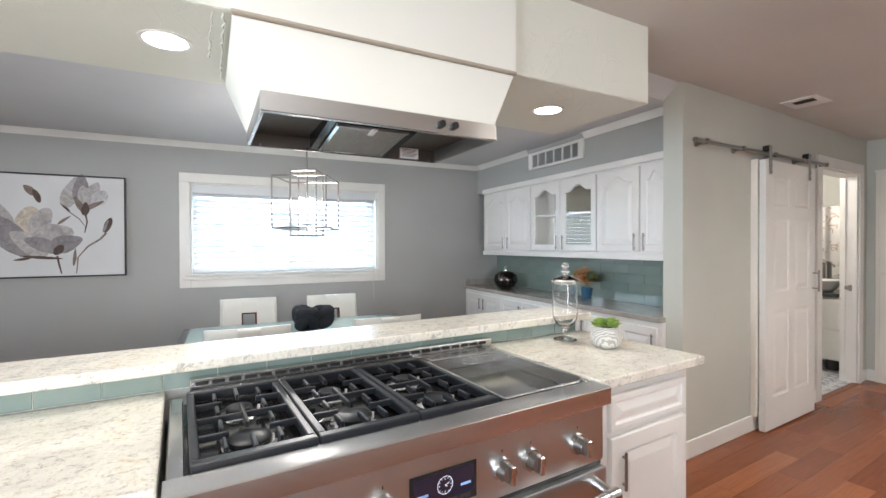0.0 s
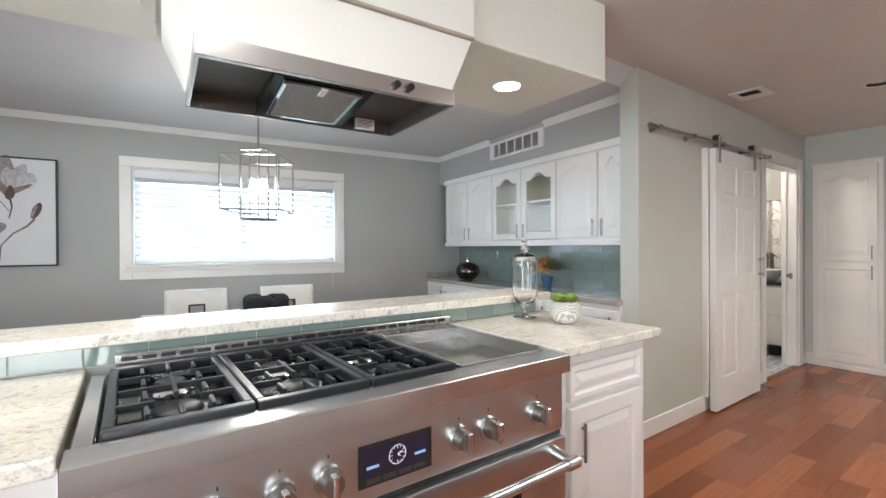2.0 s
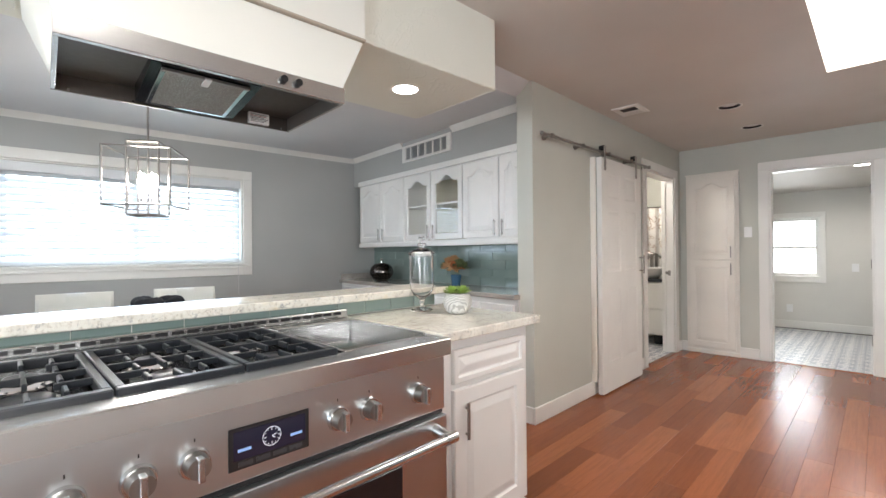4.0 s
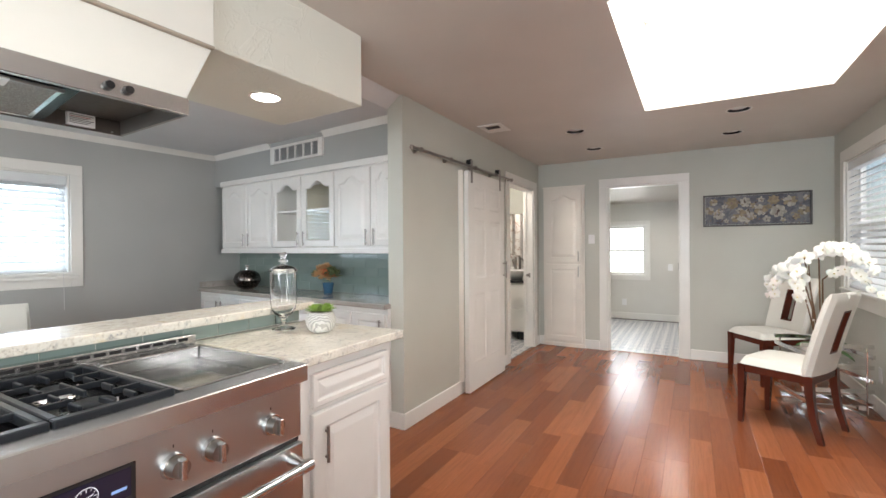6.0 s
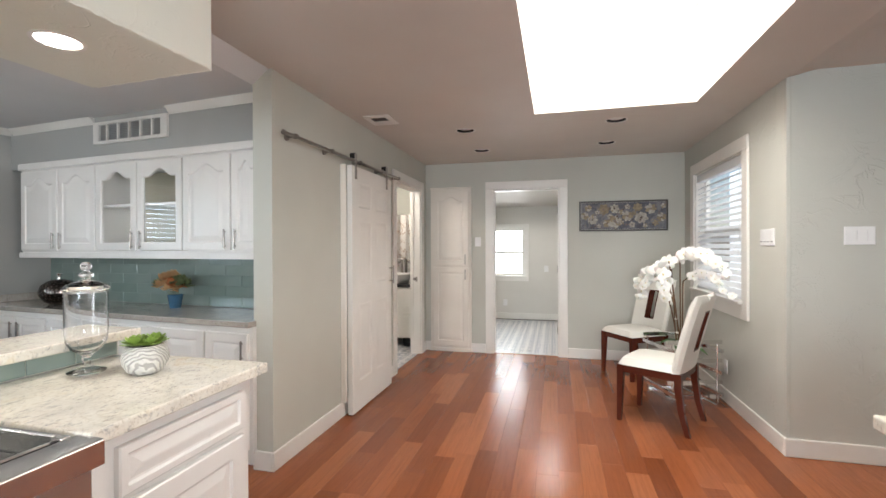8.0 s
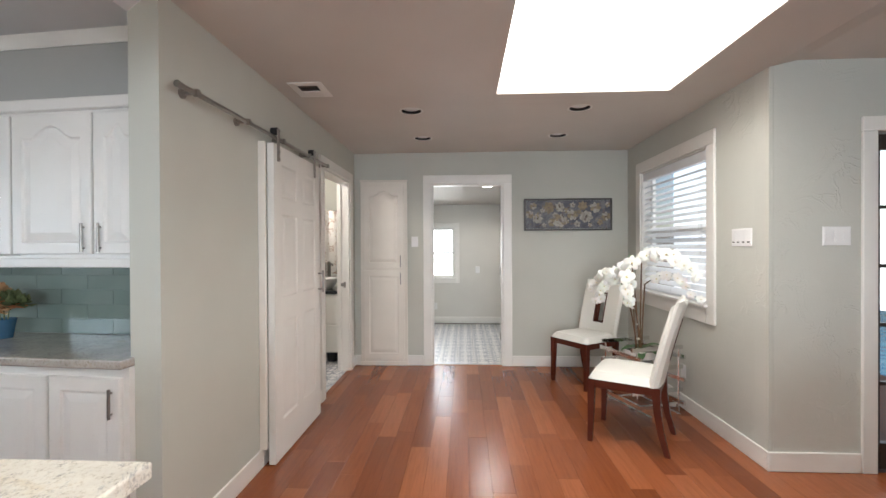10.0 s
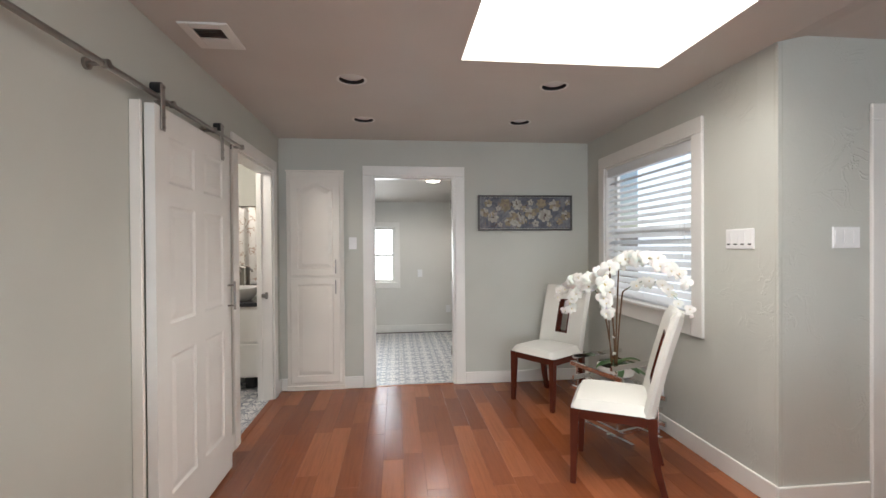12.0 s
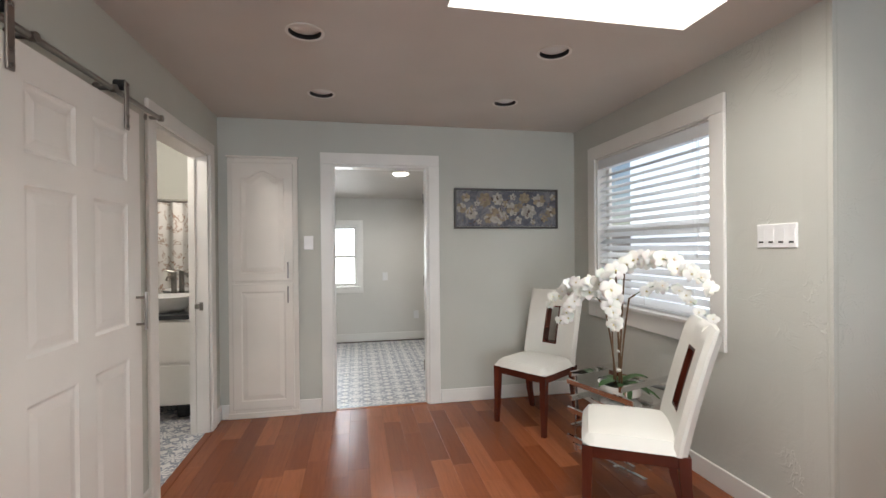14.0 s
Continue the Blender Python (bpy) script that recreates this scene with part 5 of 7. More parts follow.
def plate(name, o, u, v, n, w, h, kind, gangs, label):
    """A wall plate centred at o."""
    t = thing(name, o, label, "switch" if kind != "outlet" else "outlet")
    f = face_map(Vector(o) - Vector(u) * w / 2 - Vector(v) * h / 2, u, v, n)
    bm = B()
    bridge(bm, f, [(loop_pts(0, 0, w, h, 0, 2), 0.0005), (loop_pts(0, 0, w, h, 0, 2), 0.004), (loop_pts(0.004, 0.004, w - 0.004, h - 0.004, 0, 2), 0.0065)])
    part("plate", bm, PLATE, t)
    for g in range(gangs):
        cx = w * (g + 0.5) / gangs
        if kind == "slide":
            bm = B()
            bridge(bm, f, [(loop_pts(cx - 0.015, h / 2 - 0.034, cx + 0.015, h / 2 + 0.034, 0, 2), 0.0066), (loop_pts(cx - 0.015, h / 2 - 0.034, cx + 0.015, h / 2 + 0.034, 0, 2), 0.0085)])
            k = part("rocker", bm, PLATE, t)
            bm = B()
            bridge(bm, f, [(loop_pts(cx - 0.012, h / 2 - 0.034, cx + 0.012, h / 2 - 0.026, 0, 2), 0.0086), (loop_pts(cx - 0.012, h / 2 - 0.034, cx + 0.012, h / 2 - 0.028, 0, 2), 0.0095)])
            part("slot", bm, BLACK if gangs == 4 else NICKEL, k)
        elif kind == "outlet":
            for s in (-0.02, 0.02):
                bm = B()
                bridge(bm, f, [(loop_pts(cx - 0.014, h / 2 + s - 0.012, cx + 0.014, h / 2 + s + 0.012, 0, 2), 0.0066), (loop_pts(cx - 0.013, h / 2 + s - 0.011, cx + 0.013, h / 2 + s + 0.011, 0, 2), 0.0085)])
                part("socket", bm, PLATE, t)
        else:
            bm = B()
            bridge(bm, f, [(loop_pts(cx - 0.016, h / 2 - 0.033, cx + 0.016, h / 2 + 0.033, 0, 2), 0.0066), (loop_pts(cx - 0.016, h / 2 - 0.033, cx + 0.016, h / 2 + 0.033, 0, 2), 0.010)])
            part("rocker", bm, PLATE, t)
    return t


plate("light_switch", (5.932, SY, 1.388), -X3, Z3, Y3, 0.205, 0.115, "slide", 4, "white four gang dimmer switch plate on the textured wall")
plate("light_switch", (KX, -1.072, 1.390), -Y3, Z3, -X3, 0.16, 0.112, "rocker", 3, "white three gang switch plate beside the patio door")
plate("light_switch", (EX, 1.665, 1.392), -Y3, Z3, -X3, 0.075, 0.115, "rocker", 1, "white single switch plate between the closet and doorway")
plate("wall_outlet", (6.69, SY, 0.30), -X3, Z3, Y3, 0.072, 0.115, "outlet", 1, "white wall outlet below the window by the chairs")
plate("wall_outlet", (RX, 0.43, 0.36), -Y3, Z3, -X3, 0.075, 0.115, "outlet", 1, "white wall outlet low on the far room wall")
plate("wall_outlet", (RX, 1.62, 0.30), -Y3, Z3, -X3, 0.075, 0.115, "outlet", 1, "white wall outlet under the far room window")
plate("light_switch", (RX, 0.88, 0.93), -Y3, Z3, -X3, 0.075, 0.115, "rocker", 1, "white switch plate on the far room wall")

# ---------- chairs ----------


def curve_leg(bm, pts, w0, w1):
    """A square leg through (x, y, z) points, w0 wide at the top and w1 at the foot."""
    rings = []
    for k, p in enumerate(pts):
        w = w0 + (w1 - w0) * k / (len(pts) - 1)
        rings.append([bm.verts.new((p[0] + a * w / 2, p[1] + b * w / 2, p[2])) for a, b in ((-1, -1), (1, -1), (1, 1), (-1, 1))])
    for p, q in zip(rings, rings[1:]):
        for i in range(4):
            bm.faces.new((p[i], p[(i + 1) % 4], q[(i + 1) % 4], q[i]))
    bm.faces.new(rings[0][::-1])
    bm.faces.new(rings[-1])
    return bm


def chair(label, group):
    c = thing("dining_chair", (0, 0, 0), label, "chair", group)
    for s in (-1, 1):
        part("leg", curve_leg(B(), [(s * 0.205, 0.215, 0.43), (s * 0.207, 0.220, 0.20), (s * 0.210, 0.226, 0.0)], 0.048, 0.030), DARKWOOD, c)
        part("leg", curve_leg(B(), [(s * 0.205, -0.185, 0.43), (s * 0.205, -0.190, 0.30), (s * 0.206, -0.210, 0.15), (s * 0.207, -0.250, 0.0)], 0.050, 0.032), DARKWOOD, c)
    for nm, b in (("front_apron", (-0.185, 0.200, 0.375, 0.185, 0.222, 0.43)), ("back_apron", (-0.185, -0.205, 0.375, 0.185, -0.183, 0.43)),
                  ("side_apron", (-0.222, -0.162, 0.375, -0.200, 0.192, 0.43)), ("side_apron", (0.200, -0.162, 0.375, 0.222, 0.192, 0.43))):
        part(nm, box(B(), *b, 0.002, 1), DARKWOOD, c)
    # upholstered seat, a little domed
    bm = B()
    nx, ny = 14, 14
    grid = {}
    for i in range(nx + 1):
        for j in range(ny + 1):
            a, b = 2 * i / nx - 1, 2 * j / ny - 1
            k = max(abs(a), abs(b))
            edge = (1 - abs(a) ** 7) * (1 - abs(b) ** 7)
            hgt = 0.432 + 0.058 * edge ** 0.35 + 0.008 * (1 - a * a) * (1 - b * b)
            rad = 1 - 0.03 * abs(a * b) ** 4
            grid[i, j] = bm.verts.new((a * 0.232 * rad, 0.020 + b * 0.222 * rad, hgt))
    for i in range(nx):
        for j in range(ny):
            bm.faces.new((grid[i, j], grid[i + 1, j], grid[i + 1, j + 1], grid[i, j + 1]))
    rim = [grid[i, 0] for i in range(nx)] + [grid[nx, j] for j in range(ny)] + [grid[i, ny] for i in range(nx, 0, -1)] + [grid[0, j] for j in range(ny, 0, -1)]
    bm.faces.new(rim[::-1])
    part("seat", bm, LEATHER, c, "white leather seat", smooth=True)
    # leaning back with an upright slot
    def bp(x, d, z):
        """A point of the back: x across, d through it, z height."""
        s = (z - 0.43) / 0.6
        y = -0.165 - 0.125 * s - 0.035 * s * s
        curve = 0.02 * (1 - (x / 0.23) ** 2)
        return (x, y - curve + d, z)
    def cushion(bm, xa, xb, za, zb, d0, d1, r):
        n_ = 8
        m_ = 14
        front, back = {}, {}
        for i in range(n_ + 1):
            for j in range(m_ + 1):
                a, b = i / n_, j / m_
                x = xa + (xb - xa) * a
                z = za + (zb - za) * b
                ex = min(x + 0.232, 0.232 - x)
                ez = min(0.985 - z, 0.3)
                e = max(0.0, min(1.0, min(ex, ez) / r))
                puff = math.sqrt(max(0.0, 1 - (1 - e) ** 2))
                mid, half = (d0 + d1) / 2, (d1 - d0) / 2
                front[i, j] = bm.verts.new(bp(x, mid + half * (0.25 + 0.75 * puff), z))
                back[i, j] = bm.verts.new(bp(x, mid - half * (0.25 + 0.75 * puff), z))
        for i in range(n_):
            for j in range(m_):
                bm.faces.new((front[i, j], front[i + 1, j], front[i + 1, j + 1], front[i, j + 1]))
                bm.faces.new((back[i, j], back[i, j + 1], back[i + 1, j + 1], back[i + 1, j]))
        for i in range(n_):
            bm.faces.new((front[i, 0], back[i, 0], back[i + 1, 0], front[i + 1, 0]))
            bm.faces.new((front[i, m_], front[i + 1, m_], back[i + 1, m_], back[i, m_]))
        for j in range(m_):
            bm.faces.new((front[0, j], front[0, j + 1], back[0, j + 1], back[0, j]))
            bm.faces.new((front[n_, j], back[n_, j], back[n_, j + 1], front[n_, j + 1]))
    bm = B()
    cushion(bm, -0.232, -0.062, 0.428, 0.985, -0.032, 0.032, 0.028)
    cushion(bm, 0.062, 0.232, 0.428, 0.985, -0.032, 0.032, 0.028)
    cushion(bm, -0.062, 0.062, 0.428, 0.57, -0.032, 0.032, 0.028)
    cushion(bm, -0.062, 0.062, 0.865, 0.985, -0.032, 0.032, 0.028)
    bmesh.ops.remove_doubles(bm, verts=bm.verts, dist=0.0004)
    back = part("backrest", bm, LEATHER, c, "white leather back with an upright slot", smooth=True)
    for xa, xb, za, zb in ((-0.062, -0.050, 0.57, 0.865), (0.050, 0.062, 0.57, 0.865), (-0.050, 0.050, 0.57, 0.582), (-0.050, 0.050, 0.853, 0.865)):
        bm = B()
        k = 6
        ra = []
        for j in range(k + 1):
            z = za + (zb - za) * j / k
            ra.append([bm.verts.new(bp(x_, d_, z)) for x_, d_ in ((xa, -0.034), (xb, -0.034), (xb, 0.034), (xa, 0.034))])
        for p, q_ in zip(ra, ra[1:]):
            for i in range(4):
                bm.faces.new((p[i], p[(i + 1) % 4], q_[(i + 1) % 4], q_[i]))
        bm.faces.new(ra[0][::-1])
        bm.faces.new(ra[-1])
        part("slot_lining", bm, DARKWOOD, back, "dark wood slot lining")
    return c


ch = chair("white leather dining chair with mahogany legs standing by the orchid", "sitting corner chairs")
ch.matrix_basis = pose(6.124, -0.05, 0, 0, 0, -29.4)
ch2 = copy_thing(ch, pose(7.38, -0.077, 0, 0, 0, 33.4))
ch2["label"] = "white leather dining chair with mahogany legs near the corner wall"
for (x, y, r_) in ((2.32, 4.19, 180), (3.00, 4.16, 180), (2.27, 3.38, 0), (3.06, 3.38, 0)):
    c = copy_thing(ch, pose(x, y, 0, 0, 0, r_))
    c["group"] = "chairs round the dining table"
    c["label"] = "white leather dining chair pushed in at the glass dining table"
    c.scale = (0.93, 1, 0.94)
    placed(c, DINING)

# ---------- dining table, ornament and pendant ----------
dt = thing("dining_table", (2.69, 3.77, 0), "dark framed dining table with a frosted teal glass top", "table")
part("tabletop", box(B(), 1.915, 3.335, 0.742, 3.465, 4.205, 0.752, 0.003, 2), TABLEGLASS, dt, "frosted teal glass top")
for nm, b in (("frame_rail", (1.87, 3.29, 0.70, 3.51, 3.334, 0.75)), ("frame_rail", (1.87, 4.206, 0.70, 3.51, 4.25, 0.75)), ("frame_rail", (1.87, 3.3345, 0.70, 1.9145, 4.2055, 0.75)), ("frame_rail", (3.4655, 3.3345, 0.70, 3.51, 4.2055, 0.75))):
    part(nm, box(B(), *b, 0.003, 1), DARKMETAL, dt)
for x in (1.90, 3.48):
    for y in (3.32, 4.22):
        part("leg", box(B(), x - 0.03, y - 0.03, 0, x + 0.03, y + 0.03, 0.699, 0.003, 1), DARKMETAL, dt)
placed(dt, DINING)

KNIT = plain("black_knit", (0.012, 0.013, 0.018), 0.9, 0.7, 220)
kt = thing("knot_ornament", (2.71, 3.80, 0.753), "black knitted knot cushion lying on the glass table", "cushion")
for ph in range(3):
    pts = []
    for i in range(49):
        t_ = 2 * math.pi * i / 48
        R, r0 = 0.082, 0.045
        a = t_ + ph * 2 * math.pi / 3
        x = (R + r0 * math.cos(3 * t_)) * math.cos(a)
        y = (R + r0 * math.cos(3 * t_)) * math.sin(a)
        z = 0.087 + 0.045 * math.sin(3 * t_ + ph)
        pts.append((2.71 + x * 1.05, 3.80 + y * 0.9, 0.753 + z))
    part("knot_strand", pipe(B(), pts, 0.041, 12), KNIT, kt, smooth=True)
placed(kt, DINING)

PX, PYY = 2.645, 3.52
pend = thing("pendant_light", (PX, PYY, HD), "brushed metal open cage pendant with nested square frames and candle bulbs", "pendant light")


def cage(name, half, z0, z1, turn, r=0.0055):
    cs = [(PX + half * math.sqrt(2) * math.cos(radians(turn + 45 + 90 * i)), PYY + half * math.sqrt(2) * math.sin(radians(turn + 45 + 90 * i))) for i in range(4)]
    fr = part(name, tube(B(), (PX, PYY, z0), (PX, PYY, z0 + 0.001), 0.001, 6), CHROME, pend)
    for i in range(4):
        a, b = cs[i], cs[(i + 1) % 4]
        part("bar", tube(B(), (*a, z0), (*a, z1), r, 8), NICKEL, fr)
        for z in (z0 + 0.004, z1 - 0.004):
            part("bar", tube(B(), (*a, z), (*b, z), r, 8), NICKEL, fr)
    return cs


cage("outer_cage", 0.170, 1.478, 1.815, -25.6)
ic = cage("inner_cage", 0.083, 1.428, 1.862, -25.6, 0.0055)
part("stem", tube(B(), (PX, PYY, 1.44), (PX, PYY, HD - 0.02), 0.006, 10), NICKEL, pend, smooth=True)
part("canopy", lathe(B(), [(0, -0.025), (0.055, -0.025), (0.062, -0.004), (0.062, -0.0005), (0, -0.0005)], (PX, PYY, HD), 28), CHROME, pend, smooth=True)
for i in range(2):
    a, b = ic[i], ic[i + 2]
    for z in (1.432, 1.858):
        part("cross_bar", tube(B(), (*a, z), (*b, z), 0.0045, 8), NICKEL, pend)
part("hub", lathe(B(), [(0, -0.014), (0.014, -0.008), (0.016, 0.004), (0.008, 0.016), (0, 0.018)], (PX, PYY, 1.432), 16), CHROME, pend, smooth=True)
for i in range(4):
    a = radians(22 + 90 * i)
    bx_, by_ = PX + 0.042 * math.cos(a), PYY + 0.042 * math.sin(a)
    part("arm", pipe(B(), [(PX, PYY, 1.515), (PX + 0.03 * math.cos(a), PYY + 0.03 * math.sin(a), 1.505), (bx_, by_, 1.53)], 0.004, 8), CHROME, pend, smooth=True)
    cd = part("candle", tube(B(), (bx_, by_, 1.53), (bx_, by_, 1.60), 0.010, 12), CERAMIC, pend, "white candle sleeve", smooth=True)
    part("bulb", lathe(B(), [(0, 0), (0.009, 0.004), (0.016, 0.028), (0.013, 0.055), (0.004, 0.082), (0, 0.086)], (bx_, by_, 1.601), 16), BULB, cd, "glowing candle bulb", smooth=True)
    placed(bulb_light("pendant_bulb", (bx_ + 0.03 * math.cos(a), by_ + 0.03 * math.sin(a), 1.65), 5.5, 0.03), DINING)
placed(pend, DINING)

# ---------- pictures ----------
CANVAS = plain("canvas_white", (0.70, 0.70, 0.71), 0.7, 0.15, 300)
INKS = {"grey": (0.27, 0.25, 0.26), "pale": (0.45, 0.42, 0.42), "cream": (0.56, 0.50, 0.42), "sand": (0.27, 0.22, 0.15), "bone": (0.38, 0.355, 0.31), "brown": (0.10, 0.07, 0.06), "taupe": (0.22, 0.17, 0.15), "mist": (0.53, 0.52, 0.54)}


def ink(name, col):
    m = Mat("paint_" + name, col, 0.75)
    v = m.coords()
    n1 = m.noise(v, 14, 4, 0.6, 1.5)
    m.color(m.ramp(n1.outputs[0], [(0.25, tuple(c * 0.62 for c in col)), (0.5, col), (0.75, tuple(min(0.8, c * 1.35) for c in col))]))
    return m.m


INKM = {k: ink(k, c) for k, c in INKS.items()}
pic = thing("flower_painting", (1.20, NY, 1.12), "large white canvas with grey magnolia flowers in a thin black frame", "painting")
PX0, PX1, PZ0, PZ1 = 0.275, 1.385, 1.118, 1.948
canv = part("canvas", box(B(), PX0 + 0.012, NY - 0.032, PZ0 + 0.012, PX1 - 0.012, NY - 0.006, PZ1 - 0.012), CANVAS, pic)
for b in ((PX0, PZ0, PX1, PZ0 + 0.010), (PX0, PZ1 - 0.010, PX1, PZ1), (PX0, PZ0 + 0.010, PX0 + 0.010, PZ1 - 0.010), (PX1 - 0.010, PZ0 + 0.010, PX1, PZ1 - 0.010)):
    part("frame_bar", box(B(), b[0], NY - 0.040, b[1], b[2], NY - 0.001, b[3], 0.001, 1), BLACK, pic)
layer = [0]


def petal(parent, f, cx, cz, w, h, rot, colour, tip=0.6, name="petal"):
    """A painted petal: w wide, h long, turned by rot degrees, on the face f."""
    layer[0] += 1
    bm = B()
    n_ = 18
    pts = []
    a = radians(rot)
    for i in range(n_):
        t_ = 2 * math.pi * i / n_
        x = w / 2 * math.sin(t_) * (1 - tip * 0.5 * max(0, math.cos(t_)))
        z = h / 2 * math.cos(t_)
        wob = 1 + 0.05 * math.sin(3 * t_ + layer[0])
        pts.append((cx + (x * math.cos(a) - z * math.sin(a)) * wob, cz + (x * math.sin(a) + z * math.cos(a)) * wob))
    hgt = 0.0004 + 0.00006 * (layer[0] % 60)
    top = [bm.verts.new(f(p, q, hgt)) for p, q in pts]
    bm.faces.new(top)
    return part(name, bm, INKM[colour], parent)


def stroke(parent, f, pts, w, colour):
    layer[0] += 1
    bm = B()
    hgt = 0.0004 + 0.00006 * (layer[0] % 60)
    L, R_ = [], []
    for k, p in enumerate(pts):
        a, b = pts[max(k - 1, 0)], pts[min(k + 1, len(pts) - 1)]
        d = Vector((b[0] - a[0], b[1] - a[1])).normalized()
        ww = w * (1.2 - 0.8 * k / len(pts))
        L.append(bm.verts.new(f(p[0] - d.y * ww / 2, p[1] + d.x * ww / 2, hgt)))
        R_.append(bm.verts.new(f(p[0] + d.y * ww / 2, p[1] - d.x * ww / 2, hgt)))
    for i in range(len(pts) - 1):
        bm.faces.new((L[i], L[i + 1], R_[i + 1], R_[i]))
    return part("stem_stroke", bm, INKM[colour], parent)


fp0 = face_map((PX1, NY - 0.0322, PZ1), X3, Z3, -Y3)


def fp(a, b, c=0.0):
    return fp0(a * 1.115, b * 1.115, c)


P_ = lambda *a, **k: petal(canv, fp, *a, **k)
# large open flower
P_(-0.87, -0.42, 0.16, 0.24, 25, "mist"); P_(-0.80, -0.37, 0.10, 0.26, 15, "pale")
P_(-0.70, -0.36, 0.12, 0.30, 12, "pale"); P_(-0.56, -0.36, 0.18, 0.26, -8, "cream"); P_(-0.50, -0.34, 0.12, 0.22, -25, "pale")
P_(-0.66, -0.45, 0.17, 0.34, 35, "grey"); P_(-0.42, -0.45, 0.20, 0.22, -60, "pale"); P_(-0.36, -0.50, 0.13, 0.20, -70, "grey")
P_(-0.56, -0.50, 0.14, 0.26, 50, "pale"); P_(-0.49, -0.51, 0.10, 0.22, 65, "grey"); P_(-0.40, -0.545, 0.055, 0.085, -35, "brown")
P_(-0.50, -0.60, 0.022, 0.24, 85, "brown"); P_(-0.60, -0.61, 0.02, 0.10, 100, "brown")
# upper flower
P_(-0.33, -0.13, 0.10, 0.24, -18, "pale"); P_(-0.27, -0.10, 0.10, 0.22, -5, "grey"); P_(-0.21, -0.13, 0.09, 0.19, -30, "pale"); P_(-0.16, -0.16, 0.10, 0.13, -40, "mist")
P_(-0.25, -0.16, 0.08, 0.18, 8, "pale"); P_(-0.275, -0.22, 0.045, 0.13, 30, "taupe"); P_(-0.20, -0.22, 0.035, 0.15, -60, "taupe"); P_(-0.245, -0.245, 0.05, 0.10, -5, "brown")
# buds
P_(-0.56, -0.12, 0.05, 0.09, 40, "taupe"); P_(-0.52, -0.16, 0.04, 0.10, 20, "brown"); P_(-0.11, -0.36, 0.048, 0.12, -20, "brown"); P_(-0.125, -0.37, 0.02, 0.10, -20, "grey")
P_(-0.37, -0.33, 0.02, 0.10, -50, "taupe"); P_(-0.36, -0.24, 0.016, 0.08, 45, "brown"); P_(-0.31, -0.60, 0.022, 0.13, -5, "taupe")
stroke(canv, fp, [(-0.245, -0.28), (-0.235, -0.34), (-0.25, -0.42)], 0.010, "brown")
stroke(canv, fp, [(-0.35, -0.26), (-0.28, -0.32), (-0.25, -0.37)], 0.007, "taupe")
stroke(canv, fp, [(-0.12, -0.42), (-0.16, -0.47), (-0.23, -0.52), (-0.29, -0.60), (-0.30, -0.72)], 0.012, "taupe")
stroke(canv, fp, [(-0.41, -0.59), (-0.40, -0.65), (-0.385, -0.72)], 0.012, "brown")

placed(pic, DINING)

pic2 = thing("floral_painting", (EX, -0.03, 1.51), "wide canvas of cream flowers on blue grey in a silver frame", "painting")
QY0, QY1, QZ0, QZ1 = 0.447, -0.513, 1.508, 1.860
GROUND = Mat("painting_ground", (0.25, 0.27, 0.32), 0.7)
gv = GROUND.coords()
gn = GROUND.noise(gv, 9, 5, 0.65, 1.0)
GROUND.color(GROUND.ramp(gn.outputs[0], [(0.25, (0.05, 0.052, 0.065)), (0.45, (0.11, 0.115, 0.14)), (0.6, (0.21, 0.21, 0.225)), (0.8, (0.12, 0.085, 0.05))]))
c2 = part("canvas", box(B(), EX - 0.026, QY1 + 0.022, QZ0 + 0.022, EX - 0.006, QY0 - 0.022, QZ1 - 0.022), GROUND.m, pic2)
SILV = plain("frame_silver", (0.11, 0.105, 0.10), 0.4, 0.3, 120, 0.6)
for b in ((QY1, QZ0, QY0, QZ0 + 0.018), (QY1, QZ1 - 0.018, QY0, QZ1), (QY1, QZ0 + 0.018, QY1 + 0.018, QZ1 - 0.018), (QY0 - 0.018, QZ0 + 0.018, QY0, QZ1 - 0.018)):
    part("frame_bar", box(B(), EX - 0.034, b[0], b[1], EX - 0.001, b[2], b[3], 0.003, 1), SILV, pic2)
fq = face_map((EX - 0.0262, QY0, QZ0), -Y3, Z3, -X3)
fr_ = random.Random(11)
FL = [(0.10, 0.27, 0.045), (0.06, 0.18, 0.05), (0.15, 0.13, 0.06), (0.27, 0.25, 0.07), (0.39, 0.26, 0.06), (0.40, 0.11, 0.085), (0.31, 0.09, 0.05), (0.53, 0.17, 0.065), (0.53, 0.28, 0.035),
      (0.64, 0.27, 0.055), (0.68, 0.15, 0.078), (0.78, 0.25, 0.065), (0.89, 0.15, 0.055), (0.91, 0.28, 0.035), (0.58, 0.07, 0.04), (0.83, 0.09, 0.04), (0.20, 0.22, 0.03), (0.47, 0.10, 0.03), (0.46, 0.22, 0.035), (0.72, 0.06, 0.03), (0.34, 0.17, 0.035), (0.60, 0.20, 0.03), (0.22, 0.06, 0.03)]
for k in range(70):
    petal(c2, fq, fr_.uniform(0.02, 0.90), fr_.uniform(0.02, 0.29), fr_.uniform(0.006, 0.014), fr_.uniform(0.02, 0.05), fr_.uniform(-80, 80), fr_.choice(["taupe", "brown", "grey", "sand"]), 0.5, "leaf_dab")
